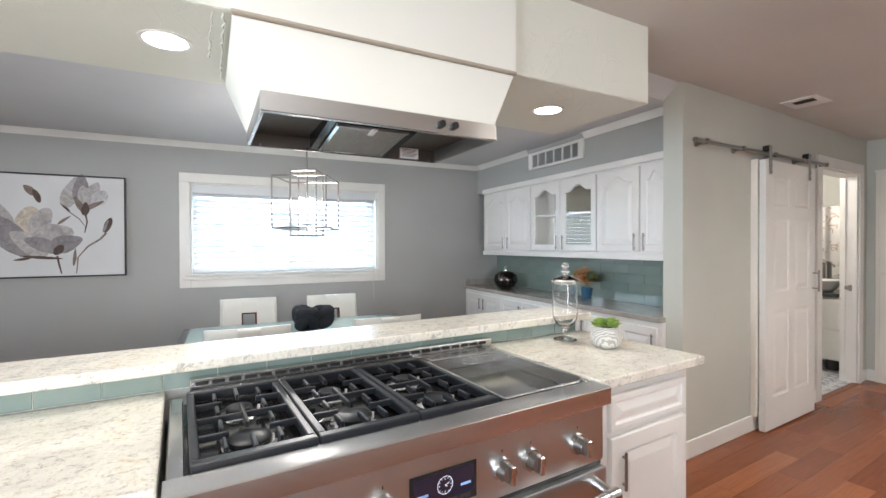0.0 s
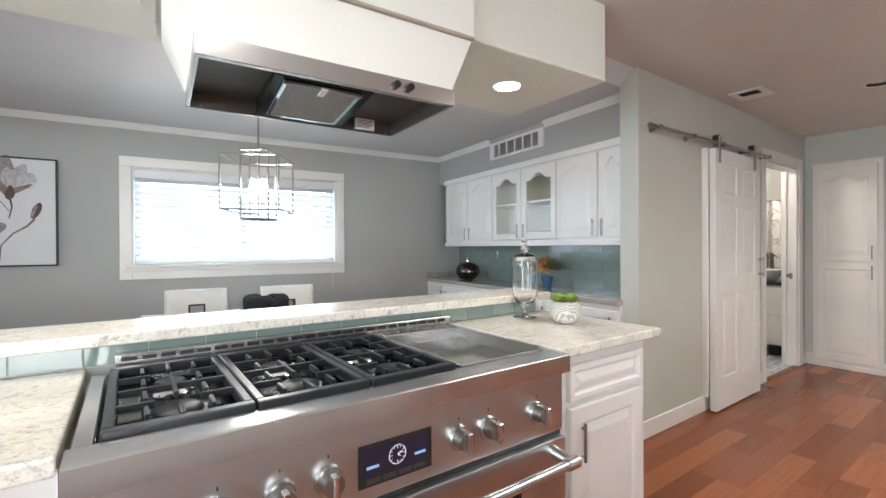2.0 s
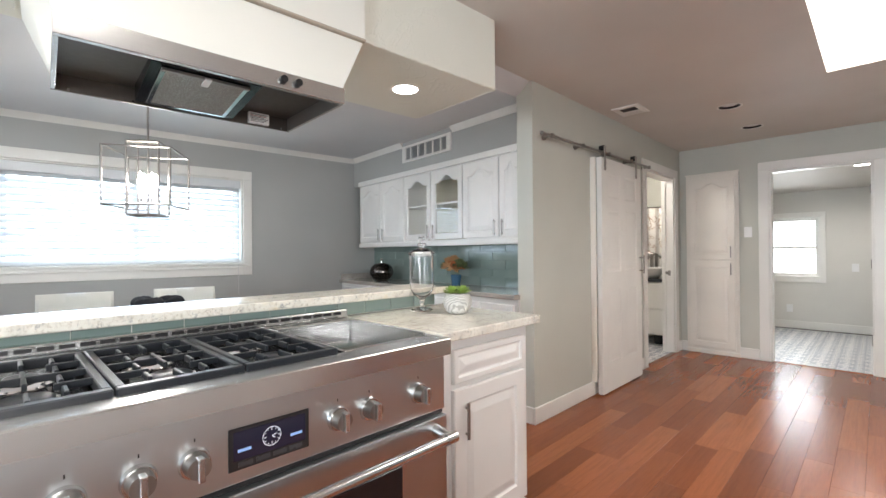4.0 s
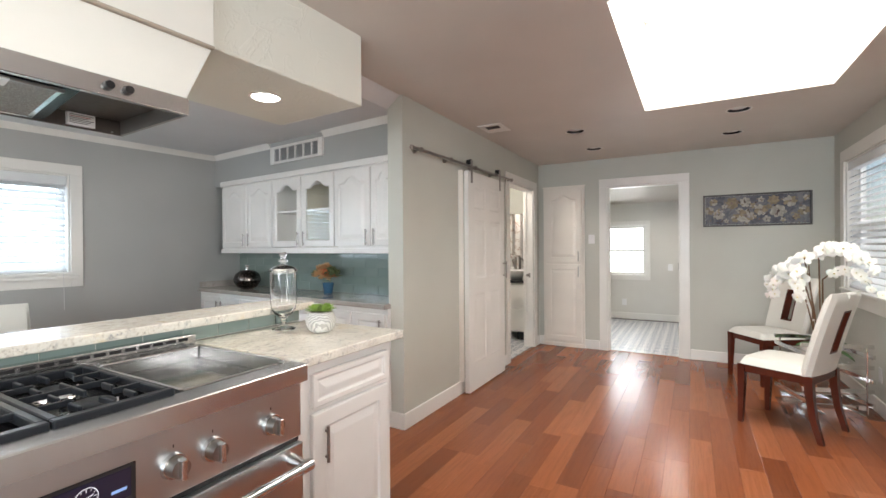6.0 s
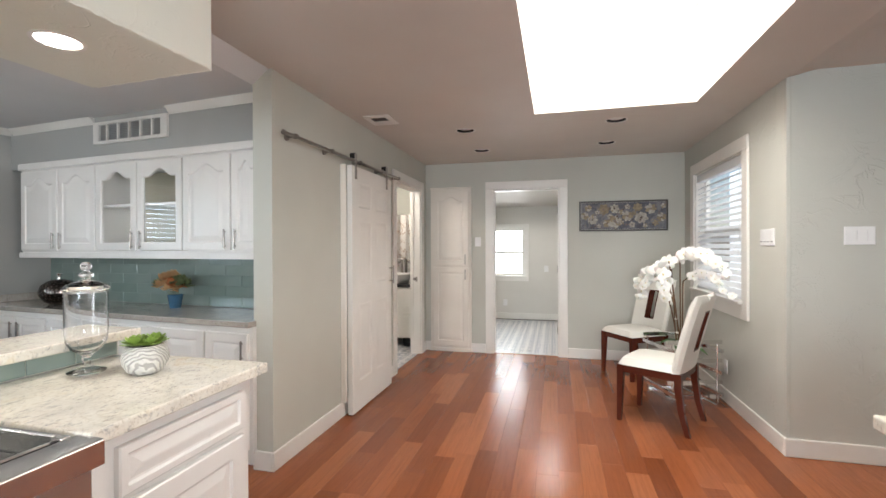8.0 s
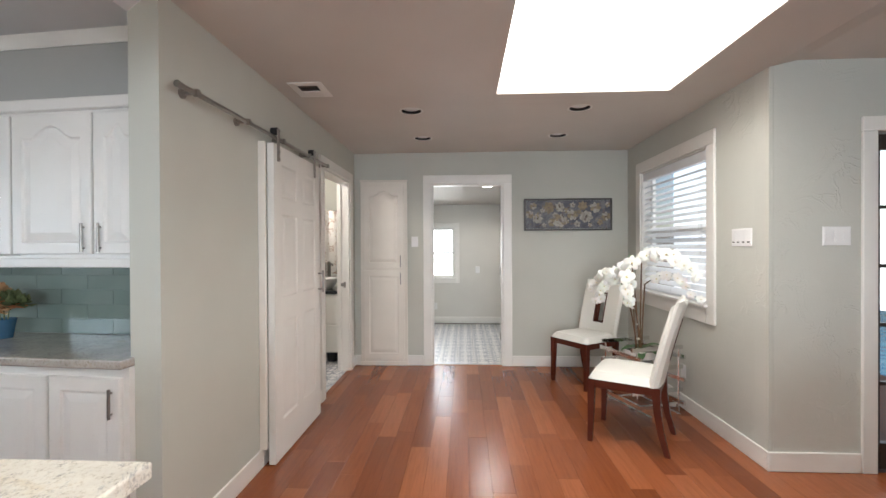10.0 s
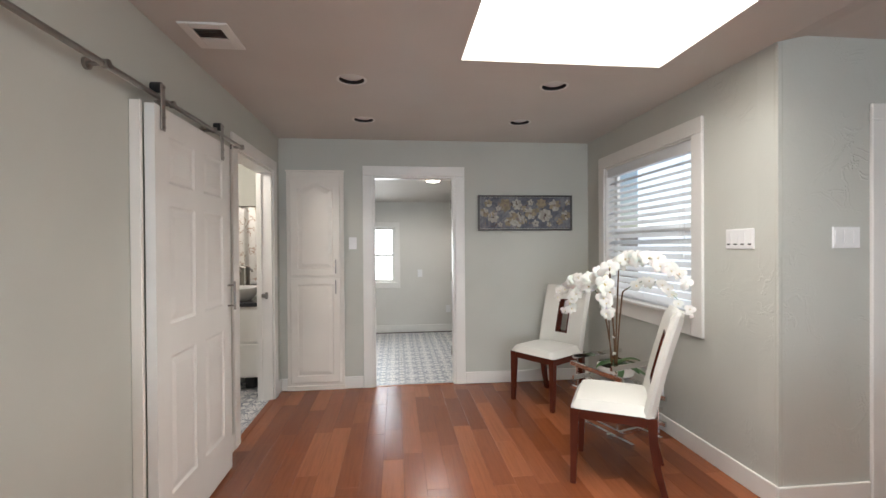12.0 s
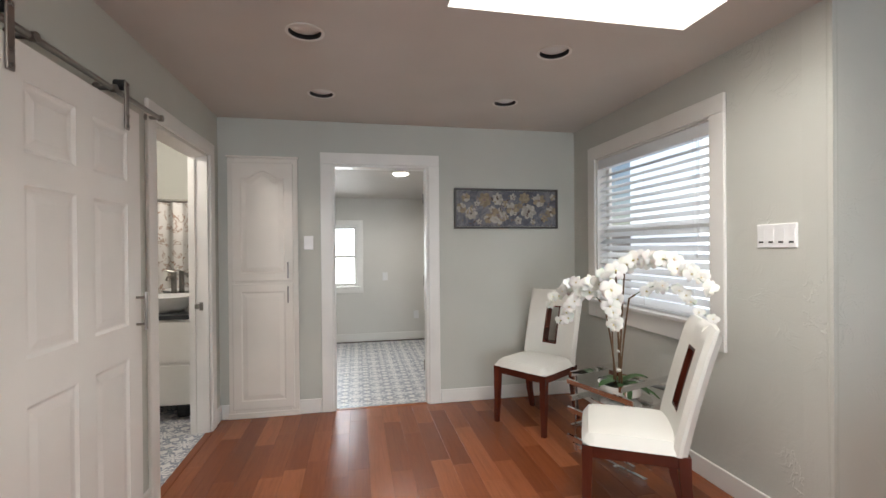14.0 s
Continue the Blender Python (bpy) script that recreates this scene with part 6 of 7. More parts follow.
for i, (u_, v_, r_) in enumerate(FL):
    n_ = 7 if r_ > 0.04 else 5
    a0 = fr_.uniform(0, 360)
    base_c = "bone" if i % 3 else "sand"
    for k in range(n_):
        a = a0 + 360 * k / n_
        petal(c2, fq, u_ + r_ * 0.5 * math.cos(radians(a)), v_ + r_ * 0.5 * math.sin(radians(a)), r_ * fr_.uniform(0.5, 0.8), r_ * fr_.uniform(0.75, 1.0), a - 90 + fr_.uniform(-12, 12), base_c if k % 3 else ("sand" if i % 2 else "bone"), 0.1)
    petal(c2, fq, u_, v_, r_ * 0.32, r_ * 0.36, 20, "taupe" if i % 2 else "brown", 0.1, "flower_centre")

# ---------- things on the counters ----------
jar = thing("apothecary_jar", (3.588, 2.254, CT), "clear glass footed apothecary jar with a knobbed lid", "jar")
JX, JY = 3.588, 2.250
JS = 0.94
outer = [(0.0, 0.0), (0.056, 0.0), (0.058, 0.004), (0.040, 0.010), (0.014, 0.018), (0.010, 0.030), (0.016, 0.040), (0.012, 0.050), (0.022, 0.060), (0.045, 0.075), (0.060, 0.100), (0.064, 0.130), (0.064, 0.262)]
inner = [(0.0612, 0.262), (0.0612, 0.130), (0.057, 0.102), (0.042, 0.079), (0.018, 0.066), (0.0, 0.063)]
part("bowl", lathe(B(), [(r_ * JS, z_ * 1.03) for r_, z_ in outer + inner], (JX, JY, CT + 0.0005), 48), GLASS, jar, smooth=True)
lid = [(0.060, 0.258), (0.0605, 0.2645), (0.070, 0.266), (0.071, 0.272), (0.058, 0.283), (0.030, 0.294), (0.012, 0.300), (0.012, 0.305), (0.022, 0.311), (0.023, 0.318), (0.010, 0.325), (0.010, 0.329), (0.017, 0.336), (0.018, 0.345), (0.012, 0.355), (0.0, 0.358)]
lid_in = [(0.0, 0.293), (0.028, 0.289), (0.054, 0.279), (0.057, 0.258)]
part("lid", lathe(B(), [(r_ * JS, z_ * 1.03) for r_, z_ in [(0.0, 0.289), (0.028, 0.286), (0.054, 0.276), (0.057, 0.258)] + lid], (JX, JY, CT + 0.0015), 48), GLASS, jar, smooth=True)

PTX, PTY = 3.625, 2.045
pot = thing("succulent_pot", (PTX, PTY, CT), "round white carved pot with bright green succulents on the counter", "potted plant")
POTM = Mat("carved_white_pot", (0.72, 0.70, 0.66), 0.6)
pv = POTM.coords((1, 1, 1))
wv = POTM.n("TexWave", Scale=38.0, Distortion=5.0, Detail=1.0)
wv.wave_type, wv.bands_direction = "BANDS", "DIAGONAL"
POTM.link(pv, wv.inputs["Vector"])
POTM.color(POTM.ramp(wv.outputs[0], [(0.15, (0.46, 0.44, 0.41)), (0.5, (0.76, 0.74, 0.70))]))
POTM.bump(wv.outputs[0], 0.9, 0.004)
part("pot", lathe(B(), [(0, 0.0), (0.036, 0.0), (0.054, 0.012), (0.067, 0.040), (0.068, 0.058), (0.061, 0.082), (0.053, 0.094), (0.049, 0.094), (0.049, 0.078), (0, 0.076)], (PTX, PTY, CT + 0.0005), 40), POTM.m, pot, smooth=True)
part("soil", lathe(B(), [(0, 0.086), (0.034, 0.084), (0.0485, 0.080), (0, 0.079)], (PTX, PTY, CT), 20), SOIL, pot)
pr = random.Random(3)
for (ox, oy, s, tilt_) in ((-0.030, 0.010, 1.35, -14), (0.028, -0.010, 1.35, 14), (0.010, 0.032, 1.1, 0), (-0.004, -0.028, 1.05, 4)):
    bm = B()
    for ring, (cnt, up, ln) in enumerate(((9, 18, 0.034), (8, 42, 0.030), (5, 66, 0.022))):
        for k in range(cnt):
            az = 2 * math.pi * (k + 0.5 * ring) / cnt + pr.uniform(-0.1, 0.1)
            el = radians(up + pr.uniform(-6, 6))
            d = Vector((math.cos(az) * math.cos(el), math.sin(az) * math.cos(el), math.sin(el)))
            side = Vector((-math.sin(az), math.cos(az), 0))
            nrm = d.cross(side).normalized()
            o = Vector((PTX + ox, PTY + oy, CT + 0.095 + 0.004 * ring))
            L = ln * s
            rowsl = []
            for q_, wq in ((0.0, 0.3), (0.4, 0.9), (0.75, 1.0), (1.0, 0.12)):
                w_ = 0.0085 * s * wq
                c_ = o + d * L * q_
                rowsl.append([bm.verts.new(c_ - side * w_), bm.verts.new(c_ - nrm * 0.003 * wq), bm.verts.new(c_ + side * w_), bm.verts.new(c_ + nrm * 0.0025 * wq)])
            for p, q2 in zip(rowsl, rowsl[1:]):
                for i in range(4):
                    bm.faces.new((p[i], p[(i + 1) % 4], q2[(i + 1) % 4], q2[i]))
            bm.faces.new(rowsl[-1])
    part("rosette", bm, SUCC, pot, "bright green succulent rosette", smooth=True)

SVM = Mat("mercury_glass", (0.16, 0.14, 0.13), 0.18, 1.0)
sv_ = SVM.coords()
vo = SVM.n("TexVoronoi", Scale=55.0)
SVM.link(sv_, vo.inputs["Vector"])
SVM.color(SVM.ramp(vo.outputs["Distance"], [(0.0, (0.45, 0.42, 0.40)), (0.35, (0.12, 0.10, 0.09)), (0.7, (0.05, 0.045, 0.04))]))
SVM.bump(vo.outputs["Distance"], 0.5, 0.004)
sx, sy_ = 4.95, 4.48
sil = thing("silver_vase", (sx, sy_, 0.892), "round dark silver crackled vase with a small neck on the buffet", "vase")
part("vase_body", lathe(B(), [(0, 0), (0.056, 0.0), (0.095, 0.024), (0.126, 0.072), (0.130, 0.103), (0.114, 0.150), (0.076, 0.180), (0.034, 0.192), (0.0, 0.194)], (sx, sy_, 0.8925), 40), SVM.m, sil, smooth=True)
part("vase_neck", lathe(B(), [(0.0, 0.188), (0.020, 0.190), (0.016, 0.212), (0.022, 0.236), (0.017, 0.240), (0.0, 0.240)], (sx, sy_, 0.8925), 24), CHROME, sil, smooth=True)
placed(sil, BUFFET)

vx, vy = 5.07, 3.40
fv = thing("flower_vase", (vx, vy, 0.892), "small blue glass vase with orange and peach flowers on the buffet", "flower vase")
BLUEG = plain("blue_vase_glaze", (0.05, 0.13, 0.22), 0.08, 0.0)
part("vase_body", lathe(B(), [(0, 0), (0.036, 0.0), (0.038, 0.01), (0.044, 0.05), (0.052, 0.095), (0.048, 0.097), (0.040, 0.05), (0, 0.02)], (vx, vy, 0.8925), 28), BLUEG, fv, smooth=True)
PEACH = [plain("flower_peach", (0.72, 0.46, 0.24), 0.6, 0.1, 60, var=0.3), plain("flower_orange", (0.50, 0.16, 0.06), 0.6, 0.1, 60, var=0.3), plain("flower_leaf", (0.12, 0.15, 0.06), 0.6, 0.1, 60, var=0.4), plain("flower_tan", (0.50, 0.30, 0.15), 0.6, 0.1, 60, var=0.3)]
for (dy, dz, r_, mi) in ((dy_ * 1.25, dz_ * 1.1, r0_ * 1.7, mi_) for dy_, dz_, r0_, mi_ in ((0.040, 0.150, 0.052, 0), (-0.035, 0.145, 0.044, 1), (0.005, 0.205, 0.036, 3), (-0.055, 0.175, 0.034, 2), (0.085, 0.150, 0.034, 2), (0.0, 0.125, 0.040, 0), (-0.088, 0.155, 0.034, 2), (0.055, 0.195, 0.030, 3), (0.02, 0.165, 0.035, 1))):
    for fx_ in (-0.028,):
        bm = B()
        for k in range(40):
            az, el = pr.uniform(0, 2 * math.pi), pr.uniform(-0.2, 1.4)
            d = Vector((math.cos(az) * math.cos(el), math.sin(az) * math.cos(el), math.sin(el)))
            side = d.cross(Vector((0.3, 0.2, 0.9))).normalized()
            o = Vector((vx + fx_ + pr.uniform(-0.02, 0.03), vy + dy, 0.892 + dz))
            a_, b_ = o + d * r_ * 0.2, o + d * r_
            m_ = (a_ + b_) / 2
            n_ = d.cross(side)
            vs = [bm.verts.new(a_), bm.verts.new(m_ + side * r_ * 0.36 + n_ * 0.004), bm.verts.new(b_ - n_ * 0.004), bm.verts.new(m_ - side * r_ * 0.36 + n_ * 0.004)]
            bm.faces.new(vs)
        part("leaf_cluster" if mi == 2 else "bloom", bm, PEACH[mi], fv, "", smooth=False)
for k in range(5):
    part("stem", tube(B(), (vx, vy + 0.008 * (k - 2), 0.92), (vx - 0.02, vy + 0.03 * (k - 2), 0.892 + 0.14), 0.0025, 6), PEACH[2], fv)

placed(fv, BUFFET)

# ---------- chrome planter stand with the orchid ----------
stx, sty = 6.66, -0.33
st_ = thing("chrome_planter_stand", (stx, sty, 0), "polished chrome stand of stacked crossing bars holding the orchid pot", "plant stand")
ROT = Matrix.Rotation(radians(18), 3, "Z")


def rbar(p0, p1, w, h):
    """A flat chrome bar between two floor-plan points at one height."""
    bm = B()
    a, b = Vector(p0), Vector(p1)
    d = (b - a).normalized()
    s = Vector((-d.y, d.x, 0))
    vs = []
    for c in (a, b):
        for k, z in ((-1, -1), (1, -1), (1, 1), (-1, 1)):
            vs.append(bm.verts.new(c + s * k * w / 2 + Z3 * z * h / 2))
    for f_ in ((0, 1, 2, 3), (7, 6, 5, 4), (0, 4, 5, 1), (1, 5, 6, 2), (2, 6, 7, 3), (3, 7, 4, 0)):
        bm.faces.new([vs[i] for i in f_])
    return bm


def rp(x, y, z):
    v = ROT @ Vector((x, y, 0))
    return (stx + v.x, sty + v.y, z)


hs = 0.20
for k, z in enumerate((0.11, 0.20, 0.29, 0.38, 0.47, 0.535)):
    ext = 0.05
    big = hs if k % 2 == 0 else hs * 0.93
    if k % 2 == 0:
        for y in (-big, big):
            part("bar", rbar(rp(-big - ext, y, z), rp(big + ext, y, z), 0.018, 0.030), CHROME, st_)
    else:
        for x in (-big, big):
            part("bar", rbar(rp(x, -big - ext, z), rp(x, big + ext, z), 0.018, 0.030), CHROME, st_)
for x, y in ((-hs, -hs), (hs, -hs), (hs, hs), (-hs, hs)):
    part("post", tube(B(), rp(x * 0.965, y * 0.965, 0.035), rp(x * 0.965, y * 0.965, 0.52), 0.007, 8), CHROME, st_)
for s in (-1, 1):
    part("foot_bar", rbar(rp(-0.27, s * 0.13, 0.0225), rp(0.27, s * 0.13, 0.0225), 0.022, 0.045), CHROME, st_)
    part("cross_bar", rbar(rp(s * 0.13, -0.22, 0.0605), rp(s * 0.13, 0.22, 0.0605), 0.022, 0.030), CHROME, st_)
part("pot_tray", lathe(B(), [(0, 0.0), (0.185, 0.0), (0.185, 0.006), (0, 0.006)], (stx, sty, 0.395), 32), CHROME, st_)

orc = thing("orchid_plant", (stx, sty, 0.40), "white orchid with arching flower sprays and broad leaves in a bowl", "plant")
part("bowl", lathe(B(), [(0, 0), (0.075, 0.0), (0.12, 0.03), (0.135, 0.09), (0.125, 0.09), (0.11, 0.04), (0, 0.03)], (stx, sty, 0.402), 32), CERAMIC, orc, smooth=True)
part("moss", lathe(B(), [(0, 0.085), (0.07, 0.082), (0.122, 0.07), (0.11, 0.04), (0, 0.035)], (stx, sty, 0.402), 24), SOIL, orc)
for az, ln, up in ((200, 0.20, 22), (250, 0.16, 40), (160, 0.22, 12), (20, 0.17, 25), (300, 0.20, 20), (100, 0.17, 28), (230, 0.22, 8)):
    bm = B()
    a = radians(az)
    d = Vector((math.cos(a), math.sin(a), 0))
    s = Vector((-d.y, d.x, 0))
    o = Vector((stx, sty, 0.49))
    rws_ = []
    for k in range(9):
        t_ = k / 8
        c_ = o + d * ln * t_ + Z3 * (ln * math.tan(radians(up)) * t_ - 0.10 * t_ * t_)
        w_ = 0.036 * math.sin(math.pi * min(1, 0.12 + t_ * 0.88)) ** 0.6 + 0.001
        rws_.append([bm.verts.new(c_ - s * w_ + Z3 * 0.008), bm.verts.new(c_), bm.verts.new(c_ + s * w_ + Z3 * 0.008)])
    for p, q_ in zip(rws_, rws_[1:]):
        for i in range(2):
            bm.faces.new((p[i], p[i + 1], q_[i + 1], q_[i]))
    part("leaf", bm, LEAFG, orc, smooth=True)

# each spray: where the stem tops out, and how it arches
CREAMP = plain("orchid_lip", (0.62, 0.50, 0.22), 0.5, 0.1)
fr2 = random.Random(21)


def blossom(bm, bl, c, facing, size):
    """Five petals round c, facing a way."""
    f_ = Vector(facing).normalized()
    q_ = f_.to_track_quat("Z", "Y")
    spin = fr2.uniform(-0.4, 0.4)
    for k in range(5):
        a = spin + 2 * math.pi * k / 5 + math.pi / 2
        broad = 0.62 if k in (1, 4) else 0.42
        d = q_ @ Vector((math.cos(a), math.sin(a), 0.10))
        s = q_ @ Vector((-math.sin(a), math.cos(a), 0))
        L = size * (1.0 if k in (1, 4) else 0.92)
        rws_ = []
        for t_, w_ in ((0.05, 0.12), (0.35, 0.85), (0.65, 1.0), (0.9, 0.65), (1.0, 0.15)):
            c_ = c + d * L * t_ + f_ * (0.10 * L * math.sin(t_ * 3.0) - 0.14 * L * t_ * t_)
            rws_.append([bm.verts.new(c_ - s * L * broad * w_ * 0.8), bm.verts.new(c_ + f_ * 0.06 * L), bm.verts.new(c_ + s * L * broad * w_ * 0.8)])
        for p, q2 in zip(rws_, rws_[1:]):
            for i in range(2):
                bm.faces.new((p[i], p[i + 1], q2[i + 1], q2[i]))
    tube(bl, c, c + f_ * size * 0.35, size * 0.13, 6, size * 0.05)


def spray(base_xy, top, tip, droop, count, size, first=0.0):
    bx_, by_ = base_xy
    pts = []
    zb = 0.48
    T, E_ = Vector(top), Vector(tip)
    for k in range(9):
        t_ = k / 8
        pts.append(Vector((bx_ + (T.x - bx_) * t_ ** 1.4, by_ + (T.y - by_) * t_ ** 1.4, zb + (T.z - zb) * t_)))
    arc = []
    for k in range(1, 13):
        t_ = k / 12
        p = T.lerp(E_, t_)
        p.z += droop * math.sin(math.pi * t_) 
        arc.append(p)
    part("stem", pipe(B(), pts + arc[:1], 0.0055, 8), STEMB, orc, "brown flower stem", smooth=True)
    part("twig", pipe(B(), [pts[-1]] + arc, [0.0035 - 0.0002 * k for k in range(13)], 6), LEAFG, orc, smooth=True)
    for k in range(count):
        t_ = first + (1 - first) * (k + 0.5) / count
        p = T.lerp(E_, t_)
        p.z += droop * math.sin(math.pi * t_)
        away = Vector((fr2.uniform(-0.9, -0.3), fr2.uniform(-0.2, 0.7), fr2.uniform(-0.35, 0.25)))
        p += Vector((fr2.uniform(-0.02, 0.01), fr2.uniform(-0.02, 0.02), fr2.uniform(-0.025, 0.015)))
        bm, bl = B(), B()
        sz = size * (1 - 0.35 * t_) * fr2.uniform(0.88, 1.08)
        blossom(bm, bl, p, away, sz)
        fl = part("flower", bm, ORCHID, orc, "white orchid flower", smooth=True)
        part("lip", bl, CREAMP, fl, "yellow flower lip", smooth=True)


spray((stx - 0.02, sty + 0.02), (6.50, -0.20, 1.20), (6.86, -0.02, 0.84), 0.06, 15, 0.064)
spray((stx + 0.01, sty), (6.56, -0.30, 1.23), (6.12, -0.52, 1.10), 0.10, 17, 0.066)
spray((stx + 0.03, sty - 0.02), (6.55, -0.32, 1.03), (6.18, -0.55, 0.94), 0.13, 10, 0.050, 0.2)
spray((stx, sty + 0.03), (6.62, -0.20, 0.98), (7.05, -0.02, 0.92), 0.15, 14, 0.056, 0.15)
spray((stx - 0.03, sty + 0.01), (6.48, -0.17, 1.10), (6.46, -0.15, 0.88), 0.02, 11, 0.068)
part("support_cane", tube(B(), (stx + 0.02, sty + 0.03, 0.47), (stx - 0.02, sty + 0.08, 1.18), 0.0045, 8), STEMB, orc)
for (x, y, z) in ((6.60, -0.28, 0.70), (6.61, -0.29, 0.58), (6.59, -0.24, 0.83)):
    part("tie", tube(B(), (x, y, z), (x, y, z + 0.012), 0.012, 10), ORCHID, orc)

# ---------- far room ----------
dl = thing("room_door", (8.06, 0.68, 0), "white interior door standing open against the side of the far room", "door")
part("door_slab", box(B(), 8.065, 0.655, 0.012, 8.83, 0.690, 2.0, 0.002, 1), TRIM, dl)
for z in (0.30, 1.05, 1.78):
    bm = B()
    tube(bm, (8.058, 0.694, z - 0.045), (8.058, 0.694, z + 0.045), 0.007, 10)
    box(bm, 8.060, 0.691, z - 0.045, 8.075, 0.694, z + 0.045)
    part("hinge", bm, NICKEL, dl)
bm = B()
tube(bm, (8.77, 0.70, 0.98), (8.77, 0.69, 0.98), 0.026, 16)
tube(bm, (8.77, 0.74, 0.98), (8.77, 0.70, 0.98), 0.010, 12)
part("door_knob", bm, NICKEL, dl, smooth=True)
dl.rotation_euler = (0, 0, radians(-17))
fl_ = thing("flush_ceiling_light", (9.32, 0.77, 2.21), "lit round flush disc lamp on the far room ceiling", "ceiling light")
part("trim_ring", lathe(B(), [(0.0, 0.0), (0.095, 0.012), (0.098, 0.018), (0.092, 0.034), (0, 0.034)], (9.32, 0.77, 2.199), 36), TRIM, fl_, smooth=True)
part("lens", lathe(B(), [(0.0, -0.006), (0.07, -0.004), (0.086, 0.006), (0, 0.004)], (9.32, 0.77, 2.197), 36), LAMP, fl_, "glowing white lens", smooth=True)
spot("far_lamp", 9.32, 0.77, 2.18, 76, (1, 0.94, 0.88), 165).data.shadow_soft_size = 0.16
# bare fill light added to brighten the bathroom, no fixture there
bulb_light("bath_fill", (7.25, 3.0, 2.2), 38, 0.08, (1, 0.93, 0.85))

# ---------- bathroom ----------
DARKTOP = plain("dark_vanity_top", (0.035, 0.037, 0.042), 0.15, 0.02)
van = thing("bathroom_vanity", (8.22, 3.25, 0), "white vanity with stacked drawers and a dark top in the bathroom", "vanity")
VXF = 7.95
part("body", box(B(), VXF, 2.49, 0.13, 8.497, 4.2, 0.80), TRIM, van)
part("vanity_top", box(B(), VXF - 0.03, 2.483, 0.801, 8.497, 4.22, 0.838, 0.003, 1), DARKTOP, van, "dark polished vanity top")
part("top_upstand", box(B(), VXF + 0.10, 2.483, 0.8385, 8.497, 2.500, 0.92), DARKTOP, van)
for x in (VXF + 0.04, 8.45):
    for y in (2.53, 4.15):
        part("leg", box(B(), x - 0.03, y - 0.03, 0, x + 0.03, y + 0.03, 0.129), TRIM, van)
for z0, z1 in ((0.465, 0.78), (0.145, 0.445)):
    for y0 in (2.52, 3.05, 3.58):
        part("drawer_front", box(B(), VXF - 0.018, y0, z0, VXF - 0.0005, y0 + 0.49, z1, 0.004, 1), TRIM, van)
sk = thing("vessel_sink", (8.17, 2.85, 0.839), "white ceramic vessel sink on the dark vanity top", "sink")
bm = B()
rr = []
for z, sx_, sy2 in ((0.0, 0.10, 0.15), (0.04, 0.15, 0.19), (0.125, 0.185, 0.225), (0.130, 0.180, 0.220), (0.125, 0.175, 0.215), (0.03, 0.13, 0.17)):
    ring = []
    for k in range(32):
        a = 2 * math.pi * k / 32
        cs_, sn_ = math.cos(a), math.sin(a)
        p = 3.2
        r_ = 1 / (abs(cs_) ** p + abs(sn_) ** p) ** (1 / p)
        ring.append(bm.verts.new((8.17 + sx_ * r_ * cs_, 2.85 + sy2 * r_ * sn_, 0.8395 + z)))
    rr.append(ring)
for p, q_ in zip(rr, rr[1:]):
    for i in range(32):
        bm.faces.new((p[i], p[(i + 1) % 32], q_[(i + 1) % 32], q_[i]))
bm.faces.new(rr[0][::-1])
bm.faces.new(rr[-1])
part("basin", bm, CERAMIC, sk, smooth=True)
fc = thing("vessel_faucet", (8.40, 2.85, 0.839), "tall brushed nickel faucet beside the vessel sink", "faucet")
part("column", tube(B(), (8.40, 2.85, 0.839), (8.40, 2.85, 1.15), 0.022, 16), NICKEL, fc, smooth=True)
part("spout", pipe(B(), [(8.40, 2.85, 1.10), (8.34, 2.85, 1.12), (8.27, 2.85, 1.11), (8.25, 2.85, 1.09)], 0.012, 10), NICKEL, fc, smooth=True)
part("lever", tube(B(), (8.40, 2.85, 1.15), (8.40, 2.92, 1.17), 0.007, 8), NICKEL, fc, smooth=True)
mr = thing("bathroom_mirror", (8.49, 3.4, 1.0), "large frameless mirror above the vanity", "mirror")
part("mirror_glass", box(B(), 8.488, 2.56, 0.96, 8.497, 4.4, 1.80), MIRROR, mr)
tb = thing("waste_bin", (8.10, 2.66, 0), "small black bin on the patterned tiles under the vanity", "bin")
part("bin_body", lathe(B(), [(0, 0), (0.06, 0), (0.07, 0.115), (0.066, 0.12), (0.055, 0.01), (0, 0.01)], (8.10, 2.66, 0.0), 24), BLACK, tb, smooth=True)
sc_ = thing("shower_curtain", (7.6, 4.1, 0.2), "white shower curtain with a brown leaf print in the bathroom", "curtain")
CUR = Mat("curtain_print", (0.7, 0.68, 0.64), 0.8)
cvv = CUR.coords()
cn = CUR.noise(cvv, 9, 2, 0.5, 1.5)
CUR.color(CUR.ramp(cn.outputs[0], [(0.55, (0.72, 0.70, 0.67)), (0.60, (0.35, 0.22, 0.15)), (0.66, (0.72, 0.70, 0.67))]))
bm = B()
pv_ = None
for k in range(81):
    t_ = k / 80
    p = (6.6 + 0.0 * t_ + 0.03 * math.sin(t_ * 60), 3.0 + 1.7 * t_)
    a, b = bm.verts.new((p[0], p[1], 0.2)), bm.verts.new((p[0], p[1], 1.95))
    if pv_:
        bm.faces.new((pv_[0], a, b, pv_[1]))
    pv_ = (a, b)
part("cloth", bm, CUR.m, sc_, smooth=True)
part("curtain_rod", tube(B(), (6.6, 2.482, 1.96), (6.6, 4.999, 1.96), 0.012, 10), NICKEL, sc_)
st2 = bpy.data.objects["door_2"]
part("strike_plate", box(B(), BD[1] - 0.0195, BY + 0.035, 0.90, BD[1] - 0.0182, BY + 0.06, 0.96), NICKEL, st2)
